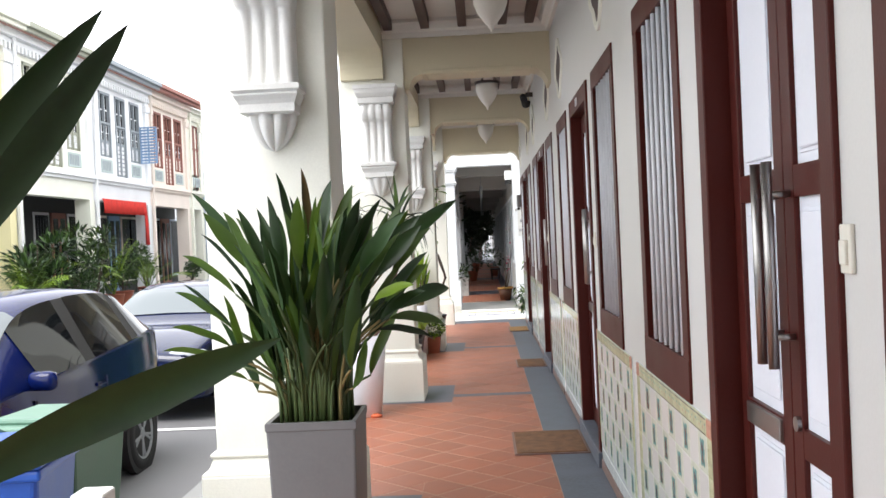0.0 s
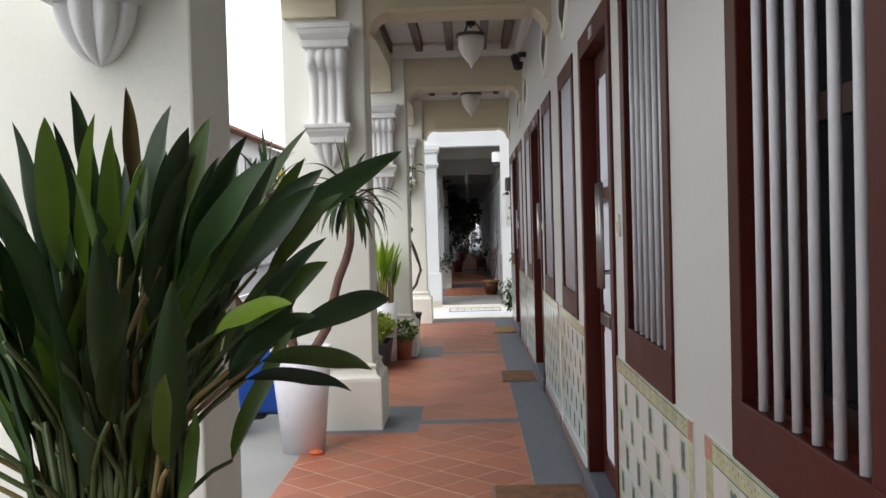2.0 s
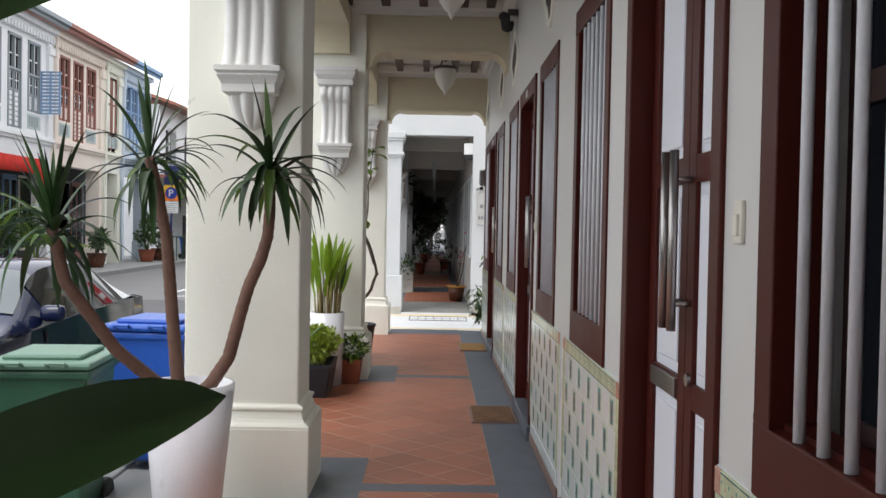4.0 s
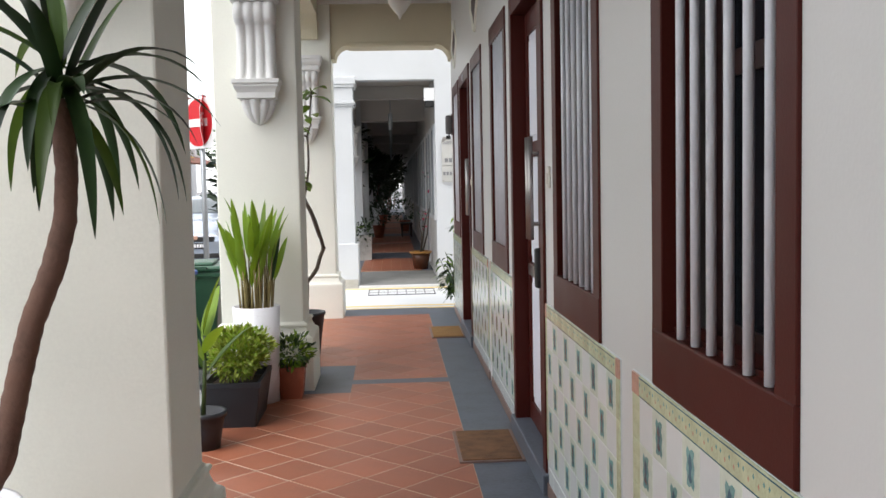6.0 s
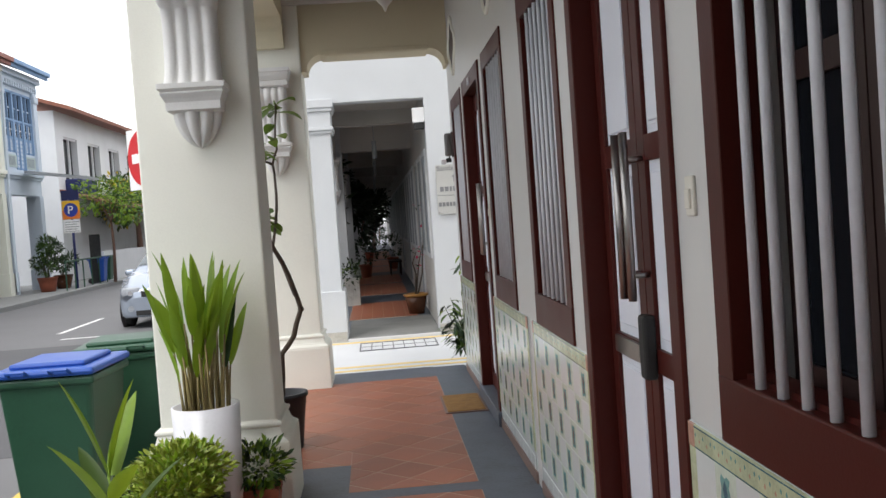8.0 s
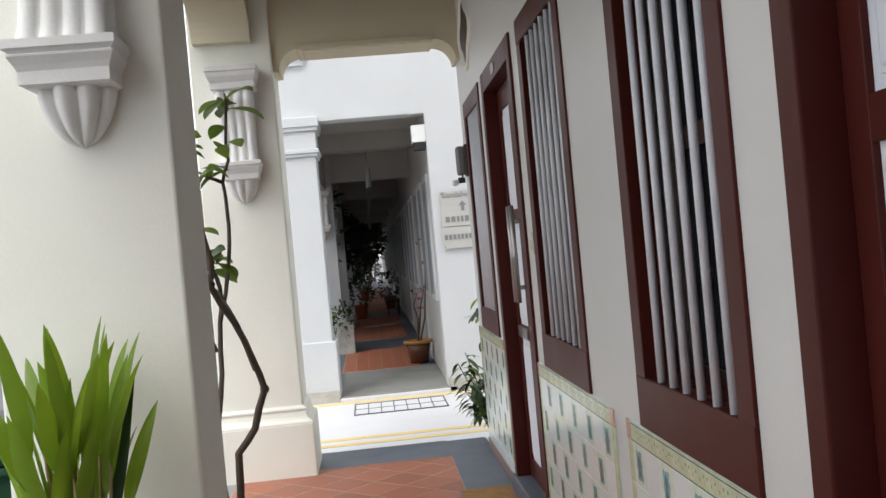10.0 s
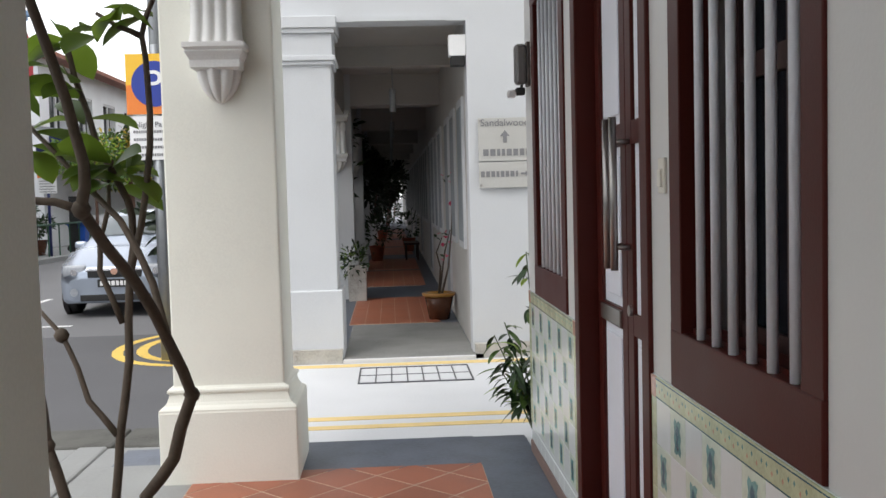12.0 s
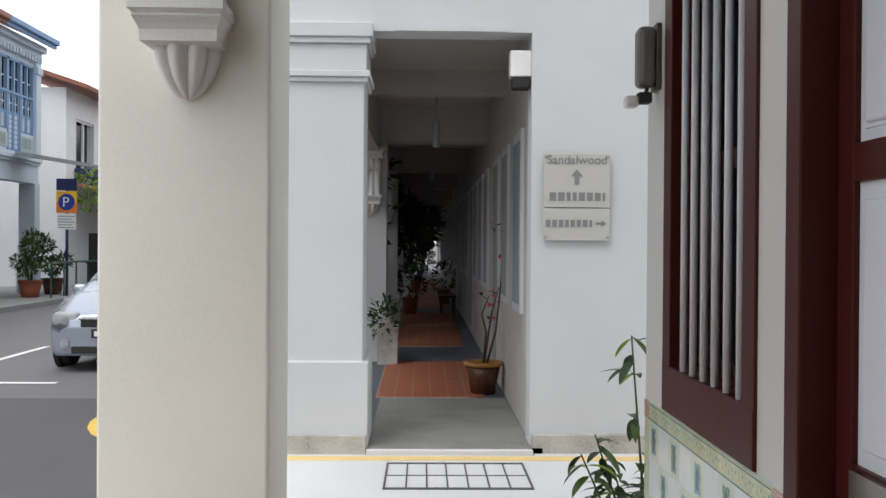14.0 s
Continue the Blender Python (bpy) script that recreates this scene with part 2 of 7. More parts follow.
# the near-black entry carries the shade of the deep porches in its colour
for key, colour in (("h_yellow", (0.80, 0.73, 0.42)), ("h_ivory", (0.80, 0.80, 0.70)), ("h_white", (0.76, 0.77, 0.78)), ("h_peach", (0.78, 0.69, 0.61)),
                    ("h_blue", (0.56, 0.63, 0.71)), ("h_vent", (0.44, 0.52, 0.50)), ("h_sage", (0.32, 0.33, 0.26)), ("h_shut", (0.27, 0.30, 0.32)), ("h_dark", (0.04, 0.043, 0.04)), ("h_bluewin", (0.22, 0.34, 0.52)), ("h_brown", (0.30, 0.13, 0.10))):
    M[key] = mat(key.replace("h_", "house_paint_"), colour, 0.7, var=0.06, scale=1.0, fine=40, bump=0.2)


# ---- mesh builders ----
def part(name, bm, material, parent=None, label="", smooth=False):
    """Links a bmesh as one mesh object under a thing or a part."""
    me = bpy.data.meshes.new(name)
    bmesh.ops.recalc_face_normals(bm, faces=bm.faces)
    bm.to_mesh(me)
    bm.free()
    for m in material if isinstance(material, (list, tuple)) else [material]:
        me.materials.append(m)
    if smooth:
        me.polygons.foreach_set("use_smooth", [True] * len(me.polygons))
    ob = new(name, me)
    if parent is not None:
        ob.parent = parent
    return tagged(ob, label=label)


def thing(name, label, category, at=(0, 0, 0), group="", kind="", turn=0.0):
    ob = new(name)
    ob.empty_display_size = 0.1
    ob.matrix_basis = pose(*at, 0, 0, turn)
    return tagged(ob, label, category, group, kind)


def box(bm, x0, y0, z0, x1, y1, z1, bevel=0.0):
    r = bmesh.ops.create_cube(bm, size=1.0)
    vs = r["verts"]
    for v in vs:
        v.co = Vector(((x0 + x1) / 2 + v.co.x * (x1 - x0), (y0 + y1) / 2 + v.co.y * (y1 - y0), (z0 + z1) / 2 + v.co.z * (z1 - z0)))
    if bevel:
        bmesh.ops.bevel(bm, geom=[e for e in bm.edges if e.verts[0] in vs and e.verts[1] in vs], offset=bevel, segments=2, affect="EDGES", profile=0.5)
    return bm


def boxes(*bs, bevel=0.0):
    bm = bmesh.new()
    for b in bs:
        box(bm, *b, bevel=bevel)
    return bm


def prism(bm, pts, axis, a, b):
    """A polygon, given in the two other axes' order, drawn out along axis from a to b."""
    def place(p, w):
        q = list(p)
        q.insert("xyz".index(axis), w)
        return q
    lo, hi = [bm.verts.new(place(p, a)) for p in pts], [bm.verts.new(place(p, b)) for p in pts]
    n = len(pts)
    bm.faces.new(lo)
    bm.faces.new(hi)
    for i in range(n):
        bm.faces.new((lo[i], lo[(i + 1) % n], hi[(i + 1) % n], hi[i]))
    return bm


def lathe(bm, profile, seg=24, at=(0, 0, 0), turn=None):
    """Profile of (radius, height) turned about z."""
    rings = []
    for r, z in profile:
        ring = []
        for k in range(seg):
            a = 2 * math.pi * k / seg
            p = Vector((r * math.cos(a), r * math.sin(a), z))
            ring.append(bm.verts.new((turn @ p if turn else p) + Vector(at)))
        rings.append(ring)
    for a, b in zip(rings, rings[1:]):
        for k in range(seg):
            bm.faces.new((a[k], a[(k + 1) % seg], b[(k + 1) % seg], b[k]))
    for ring, (r, z) in ((rings[0], profile[0]), (rings[-1], profile[-1])):
        if r > 1e-4:
            bm.faces.new(ring)
    return bm


def tube(bm, pts, r0, r1=None, seg=8):
    """A round bar along points, tapering from r0 to r1."""
    r1 = r0 if r1 is None else r1
    pts = [Vector(p) for p in pts]
    rings = []
    side = None
    for i, p in enumerate(pts):
        d = (pts[min(i + 1, len(pts) - 1)] - pts[max(i - 1, 0)]).normalized()
        if side is None:
            side = d.orthogonal().normalized()
        side = (side - d * side.dot(d)).normalized()
        up = d.cross(side)
        r = r0 + (r1 - r0) * i / max(1, len(pts) - 1)
        rings.append([bm.verts.new(p + r * (math.cos(2 * math.pi * k / seg) * side + math.sin(2 * math.pi * k / seg) * up)) for k in range(seg)])
    for a, b in zip(rings, rings[1:]):
        for k in range(seg):
            bm.faces.new((a[k], a[(k + 1) % seg], b[(k + 1) % seg], b[k]))
    bm.faces.new(rings[0])
    bm.faces.new(rings[-1])
    return bm


def blade(bm, base, way, length, width, droop=0.3, fold=0.25, n=8, peak=0.45, roll=0.0, wave=0.0):
    """A lance-shaped leaf, folded along its rib and drooping towards the tip."""
    base, d = Vector(base), Vector(way).normalized()
    side = d.cross(Vector((0, 0, 1)))
    side = side.normalized() if side.length > 1e-3 else Vector((1, 0, 0))
    side.rotate(Matrix.Rotation(roll, 3, d))
    p, rows = base.copy(), []
    for i in range(n + 1):
        t = i / n
        w = width * 0.5 * (math.sin(math.pi * t ** (math.log(0.5) / math.log(peak))) ** 0.75 if 0 < t < 1 else 0.02)
        nrm = side.cross(d).normalized()
        lift = fold * w + wave * w * math.sin(9 * t)
        rows.append([bm.verts.new(p - side * w + nrm * lift), bm.verts.new(p), bm.verts.new(p + side * w + nrm * lift)])
        d = (d + Vector((0, 0, -1)) * droop * (0.3 + t) / n).normalized()
        side = (side - d * side.dot(d)).normalized()
        p = p + d * length / n
    for a, b in zip(rows, rows[1:]):
        for k in (0, 1):
            bm.faces.new((a[k], a[k + 1], b[k + 1], b[k]))
    return bm


def bar_writing(bm, x0, x1, z0, z1, y, rng, gap=0.25):
    """Plain upright bars that stand for writing."""
    x, h = x0, z1 - z0
    while x < x1:
        w = h * rng.uniform(0.45, 0.8)
        box(bm, x, y - 0.001, z0, min(x + w, x1), y + 0.001, z1)
        x += w + h * gap
    return bm


def written(bm, material, parent, label=""):
    """Rows of plain bars, too small to pick apart, as one part."""
    return tagged(part("writing", bm, material, parent), label=label, kind="stuff")


# ---- plan ----
WALL = 1.68            # face of the house wall beside the walkway
PITCH = 4.55           # width of one house
PARTY = [0.70, 5.38, 10.15, 14.70]   # party lines where each house begins
END = 19.22            # end of the row
SILL, HEAD = 1.02, 2.83
WIN_A = {-3.95: (0.38, 1.40), 0.70: (0.36, 1.38), 5.38: (0.37, 1.41), 10.15: (0.40, 1.42), 14.70: (0.45, 1.48)}
DOOR = {-3.95: (1.70, 2.99), 0.70: (1.60, 2.89), 5.38: (1.70, 2.99), 10.15: (1.70, 2.99), 14.70: (1.71, 2.98)}
WIN_B = {-3.95: (3.30, 4.36), 0.70: (3.24, 4.27), 5.38: (3.40, 4.43), 10.15: (3.27, 4.27), 14.70: (3.21, 4.22)}
PIERS = [(0.02, 5.56), (0.11, 10.26), (0.155, 14.68), (0.18, 18.85)]   # right face and near face
WIDTHS = [0.74, 0.69, 0.66, 0.64]
PIER_W, PIER_D = 0.65, 0.50
CEIL, BEAM_Z = 4.02, 3.50
STREET = -0.15         # level of the road


def holes(y0):
    return [(y0 + a, y0 + b, z) for (a, b), z in ((WIN_A[y0], SILL), (DOOR[y0], 0.0), (WIN_B[y0], SILL))]


# house wall with real openings
cuts = sorted(h for p in [-3.95] + PARTY for h in holes(p))
wall_boxes, y = [], -3.6
for a, b, z in cuts:
    wall_boxes.append((WALL, y, 0, WALL + 0.28, a, HEAD))
    if z > 0:
        wall_boxes.append((WALL, a, 0, WALL + 0.28, b, z))
    y = b
wall_boxes += [(WALL, y, 0, WALL + 0.28, END, HEAD), (WALL, -3.6, HEAD, WALL + 0.28, END, 4.6)]
tagged(part("wall_east", boxes(*wall_boxes), M["pale"]), "pale cream painted plaster house wall with openings", "wall", kind="structure")
tagged(part("wall_south", boxes((-2.0, -3.75, -0.2, 5, -3.6, 4.6)), M["pale"]), "plain painted wall closing the walkway", "wall", kind="structure")
tagged(part("wall_end", boxes((WALL + 0.28, END - 0.2, -0.2, 7, END, 4.6)), M["pale"]), "end wall of the row facing the alley", "wall", kind="structure")
# rooms behind the openings, their lack of light painted as near-black
tagged(part("wall_back", boxes((WALL + 2.2, -3.6, 0, WALL + 2.35, END - 0.2, 4.6)), M["dark"]), "back wall of the front rooms, coloured near-black for the unlit room", "wall", kind="structure")
tagged(part("room_floor", boxes((WALL + 0.28, -3.6, -0.05, WALL + 2.2, END - 0.2, 0.1)), M["dark"]), "floor of the front rooms, coloured near-black for the unlit room", "floor", kind="structure")

# ceiling, joists stay in one mesh with it
bm = bmesh.new()
box(bm, -0.7, -3.6, CEIL + 0.02, WALL, END + 0.25, CEIL + 0.2)
tagged(part("ceiling", bm, M["ceil"]), "white boarded walkway ceiling", "ceiling", kind="structure")
bm = bmesh.new()
bays = list(zip([-3.6] + [p[1] + PIER_D for p in PIERS], [p[1] for p in PIERS] + [END]))
for a, b in bays[:-1]:
    for x in (-0.02, 0.37, 0.76, 1.18, 1.46):
        box(bm, x - 0.045, a + 0.14, CEIL - 0.09, x + 0.045, b - 0.14, CEIL + 0.018)
tagged(part("ceiling_joist", bm, M["maroon_dark"]), "dark stained timber ceiling joists", "joist", kind="structure")
bm = bmesh.new()
steps = [(0.0, 0.17), (0.035, 0.17), (0.05, 0.12), (0.09, 0.10), (0.12, 0.05), (0.15, 0.035), (0.15, 0.0), (0.0, 0.0)]
for a, b in bays[:-1]:
    prism(bm, [(a + d, CEIL + 0.018 - h) for d, h in steps], "x", -0.32, WALL - 0.002)
    prism(bm, [(b - d, CEIL + 0.018 - h) for d, h in steps], "x", -0.32, WALL - 0.002)
    prism(bm, [(WALL - 0.001 - d, CEIL + 0.015 - h) for d, h in steps], "y", a + 0.004, b - 0.004)
    prism(bm, [(-0.30 + d, CEIL + 0.015 - h) for d, h in steps], "y", a + 0.004, b - 0.004)
tagged(part("trim", bm, M["ceil"]), "stepped white plaster ceiling cornice", "cornice", kind="structure")
# upper storey over the walkway
tagged(part("upper_wall", boxes((-0.72, -3.6, CEIL + 0.2, 5, END + 0.25, CEIL + 3.2)), M["cream"]), "cream upper storey of the row", "wall", kind="structure")


def beam(i, xr, yn):
    """Cross beam from pier to wall, with rounded brackets at both ends."""
    b, low = 0.17, BEAM_Z if i < 4 else 3.38
    pts = [(xr - 0.02, CEIL + 0.02), (xr - 0.02, low - b)]
    pts += [(xr + 0.05, low - b)]
    pts += [(xr + 0.05 + b * (1 - math.cos(t)), low - b + b * math.sin(t)) for t in [k * math.pi / 16 for k in range(1, 9)]]
    pts += [(xr + 0.06 + b + 0.02, low - 0.02), (xr + 0.08 + b + 0.02, low - 0.02)]
    w = WALL - 0.001
    mirrored = [(w - 0.03 - b * (1 - math.cos(t)) - 0.0, low - b + b * math.sin(t)) for t in [k * math.pi / 16 for k in range(8, 0, -1)]]
    pts += [(w - 0.06 - b - 0.02, low - 0.02), (w - 0.04 - b, low - 0.02)] + mirrored + [(w - 0.03, low - b), (w, low - b), (w, CEIL + 0.02)]
    bm = prism(bmesh.new(), pts, "y", yn + 0.06, yn + PIER_D - 0.06)
    tagged(part(f"beam_{i}", bm, M["beam"]), "cream plastered cross beam with rounded end brackets", "beam", kind="structure")
    bm = boxes((xr + 0.2, yn + 0.03, low - 0.015, w - 0.2, yn + PIER_D - 0.03, low + 0.03), bevel=0.008)
    tagged(part(f"trim_{i}", bm, M["beam"]), "thin moulding along the underside of a beam", "moulding", kind="structure")


def arcade(i, a, b, xr):
    """Lintel between two piers along the street, with haunches."""
    h, z = 0.28, 3.72
    pts = [(a, CEIL + 0.02), (a, z - h), (a + 0.10, z - h)] + [(a + 0.10 + 0.24 * (1 - math.cos(t)), z - h + h * math.sin(t)) for t in [k * math.pi / 16 for k in range(1, 9)]]
    pts += [(b - 0.10 - 0.24 * (1 - math.cos(t)), z - h + h * math.sin(t)) for t in [k * math.pi / 16 for k in range(8, 0, -1)]] + [(b - 0.10, z - h), (b, z - h), (b, CEIL + 0.02)]
    bm = prism(bmesh.new(), pts, "x", xr - PIER_W + 0.08, xr - 0.12)
    tagged(part(f"lintel_{i}", bm, M["beam"]), "cream street-side lintel with curved haunches", "lintel", kind="structure")


def corbel(parent, x, y, s, dz, z0=2.19, k_w=1.0, k_z=1.0):
    """Fluted console on a pier face: flared cap, scroll, moulded ledge and shell tail. s: which way it stands out along y."""
    def up(z):
        return z0 + (z - z0) * k_z + dz

    def flare(name, rows, owner, label=""):
        """Stack of rectangular rings (width, depth, height) against the pier."""
        bm = bmesh.new()
        rings = [[bm.verts.new(p) for p in ((x - w * k_w / 2, y, up(z)), (x + w * k_w / 2, y, up(z)), (x + w * k_w / 2, y + s * d, up(z)), (x - w * k_w / 2, y + s * d, up(z)))] for w, d, z in rows]
        for p, q in zip(rings, rings[1:]):
            for k in range(4):
                bm.faces.new((p[k], p[(k + 1) % 4], q[(k + 1) % 4], q[k]))
        bm.faces.new(rings[0]), bm.faces.new(rings[-1])
        return part(name, bm, M["corbel"], owner, label)

    whole = flare("console", [(0.34, 0.19, 3.165), (0.40, 0.215, 3.175), (0.40, 0.215, 3.225), (0.385, 0.21, 3.23), (0.41, 0.225, 3.245), (0.44, 0.245, 3.275), (0.45, 0.25, 3.30), (0.45, 0.25, 3.315), (0.47, 0.262, 3.32), (0.47, 0.262, 3.36)], parent, "white fluted stucco console")
    bm = bmesh.new()
    # fluted scroll body, rolled forward at its head
    prof = [(3.168, 0.165), (3.14, 0.192), (3.10, 0.207), (3.06, 0.208), (3.025, 0.196), (3.0, 0.176), (2.99, 0.156), (2.975, 0.142), (2.90, 0.132), (2.80, 0.130), (2.70, 0.138), (2.62, 0.155), (2.57, 0.176), (2.545, 0.19)]
    n, rows = 28, []
    for z, d in prof:
        half = 0.158 * k_w * (1.0 + 0.09 * max(0.0, (d - 0.15) / 0.06)) 
        rows.append([bm.verts.new((x - half + 2 * half * k / n, y + s * (d - 0.016 + 0.024 * abs(math.sin(math.pi * 4 * k / n)) ** 0.7), up(z))) for k in range(n + 1)])
    for a, b in zip(rows, rows[1:]):
        for k in range(n):
            bm.faces.new((a[k], a[k + 1], b[k + 1], b[k]))
    for k in (0, n):
        back = [bm.verts.new((r[k].co.x, y, r[k].co.z)) for r in rows]
        for i in range(len(rows) - 1):
            bm.faces.new((rows[i][k], rows[i + 1][k], back[i + 1], back[i]))
    part("scroll", bm, M["corbel"], whole, smooth=True)
    flare("ledge", [(0.29, 0.15, 2.392), (0.325, 0.175, 2.40), (0.325, 0.175, 2.445), (0.345, 0.185, 2.465), (0.375, 0.205, 2.492), (0.375, 0.205, 2.498), (0.36, 0.20, 2.502), (0.385, 0.21, 2.512), (0.40, 0.22, 2.518), (0.40, 0.22, 2.548), (0.36, 0.20, 2.552)], whole)
    bm = bmesh.new()
    # shell tail with rounded ribs
    rows, n = [], 54
    for i in range(11):
        t = i / 10
        r = 0.145 * max(0.0, 1 - t ** 1.75) ** 0.62 + 0.002
        z = up(2.395 - t * (2.395 - z0))
        rows.append([bm.verts.new((x + r * math.cos(a) * 1.03 * k_w * (0.86 + 0.17 * abs(math.sin(4.5 * a)) ** 0.8), y + s * r * math.sin(a) * (0.80 + 0.30 * abs(math.sin(4.5 * a)) ** 0.8), z)) for a in [math.pi * k / n for k in range(n + 1)]])
    for a, b in zip(rows, rows[1:]):
        for k in range(n):
            bm.faces.new((a[k], a[k + 1], b[k + 1], b[k]))
    part("shell", bm, M["corbel"], whole, smooth=True)


def pier(i, xr, yn):
    PIER_W = WIDTHS[i]
    x0, x1, y0, y1 = xr - PIER_W, xr, yn, yn + PIER_D
    t = thing("pier", "square cream plastered pier with moulded plinth and fluted white consoles", "pier", (0, 0, 0), "walkway piers")
    part("shaft", boxes((x0, y0, -0.05, x1, y1, CEIL + 0.01), bevel=0.012), M["cream"], t)
    bm = bmesh.new()
    e = 0.075
    box(bm, x0 - e, y0 - e, -0.14, x1 + e, y1 + e, 0.42, bevel=0.01)
    part("plinth", bm, M["cream"], t)
    bm = bmesh.new()
    prof = [(0.072, 0.415), (0.072, 0.428), (0.060, 0.440), (0.044, 0.450), (0.032, 0.468), (0.024, 0.492), (0.018, 0.512), (0.024, 0.516), (0.030, 0.524), (0.030, 0.534), (0.024, 0.542), (0.010, 0.546), (0.0005, 0.556)]
    rings = [[bm.verts.new(p) for p in ((x0 - d, y0 - d, z), (x1 + d, y0 - d, z), (x1 + d, y1 + d, z), (x0 - d, y1 + d, z))] for d, z in prof]
    for p, q in zip(rings, rings[1:]):
        for k in range(4):
            bm.faces.new((p[k], p[(k + 1) % 4], q[(k + 1) % 4], q[k]))
    part("moulding", bm, M["cream"], t)
    for s, yf in ((-1, y0), (1, y1)):
        corbel(t, (x0 + x1) / 2 + (0.055, 0.05, 0.03, 0.02)[i], yf, s, (0.075, 0.0, -0.05, -0.02)[i], k_w=(0.97, 0.95, 0.92, 0.84)[i], k_z=(1.0, 1.0, 0.97, 0.90)[i])
    return t


for i, (xr, yn) in enumerate(PIERS):
    beam(i + 1, xr, yn)
    pier(i, xr, yn)
for i in range(len(PIERS) - 1):
    arcade(i + 1, PIERS[i][1] + PIER_D, PIERS[i + 1][1], PIERS[i][0])
t = pier(0, -0.02, 0.62)
arcade(0, 0.62 + PIER_D, PIERS[0][1], PIERS[0][0])


# ---- windows ----
def window(y0, y1, material_group="barred windows along the walkway"):
    w, h = y1 - y0, HEAD - SILL
    t = thing("barred_window", "tall maroon timber window with grey-white upright bars", "window", (WALL, y0, SILL), material_group, "")
    s, top, bot = 0.105, 0.13, 0.19
    f = bmesh.new()
    box(f, -0.012, 0, 0, 0.10, w, bot - 0.014, bevel=0.006)
    box(f, 0.026, s, bot - 0.0145, 0.10, w - s, bot)
    box(f, -0.010, 0, bot - 0.0145, 0.10, s, bot + 0.004)
    box(f, -0.010, w - s, bot - 0.0145, 0.10, w, bot + 0.004)
    box(f, -0.012, 0, h - top, 0.10, w, h, bevel=0.006)
    box(f, -0.010, 0, bot, 0.10, s, h - top, bevel=0.004)
    box(f, -0.010, w - s, bot, 0.10, w, h - top, bevel=0.004)
    part("frame", f, M["maroon"], t)
    n = 6
    for k in range(n):
        yy = s + (w - 2 * s) * (0.078 + 0.1525 * k)
        part("bar", tube(bmesh.new(), [(0.008, yy, bot - 0.016), (0.008, yy, h - top + 0.01)], 0.0132, seg=10), M["bar"], t, smooth=True)
    sh = bmesh.new()
    for a, b in ((s - 0.02, w / 2 - 0.004), (w / 2 + 0.004, w - s + 0.02)):
        box(sh, 0.16, a, bot - 0.05, 0.20, a + 0.05, h - top + 0.05)
        box(sh, 0.16, b - 0.05, bot - 0.05, 0.20, b, h - top + 0.05)
        for zz in (bot - 0.05, h * 0.5, h - top):
            box(sh, 0.162, a + 0.05, zz, 0.198, b - 0.05, zz + 0.07)
    part("shutter", sh, M["shutter"], t, "dark timber shutter frame behind the bars")
    part("pane", boxes((0.175, s - 0.02, bot - 0.05, 0.181, w - s + 0.02, h - top + 0.05)), M["pane"], t)
    return t


# ---- doors ----
def leaf(t, y0, y1, h):
    """One door leaf with three white panels in maroon rails."""
    x = 0.075
    st = 0.085
    rails = [(0.0, 0.12), (0.935, 1.02), (1.68, 1.77), (h - 0.14, h)]
    bm = bmesh.new()
    box(bm, x, y0, 0, x + 0.045, y0 + st, h, bevel=0.004)
    box(bm, x, y1 - st, 0, x + 0.045, y1, h, bevel=0.004)
    for a, b in rails:
        box(bm, x + 0.001, y0 + st, a, x + 0.044, y1 - st, b)
    d = part("door_leaf", bm, M["maroon"], t)
    for (_, a), (b, _) in zip(rails, rails[1:]):
        p = bmesh.new()
        box(p, x + 0.016, y0 + st, a, x + 0.03, y1 - st, b)
        box(p, x + 0.012, y0 + st + 0.030, a + 0.030, x + 0.0165, y1 - st - 0.030, b - 0.030, bevel=0.002)
        box(p, x + 0.005, y0 + st + 0.042, a + 0.042, x + 0.0125, y1 - st - 0.042, b - 0.042, bevel=0.006)
        part("panel", p, M["panel"], d, "white painted panel")
    return d


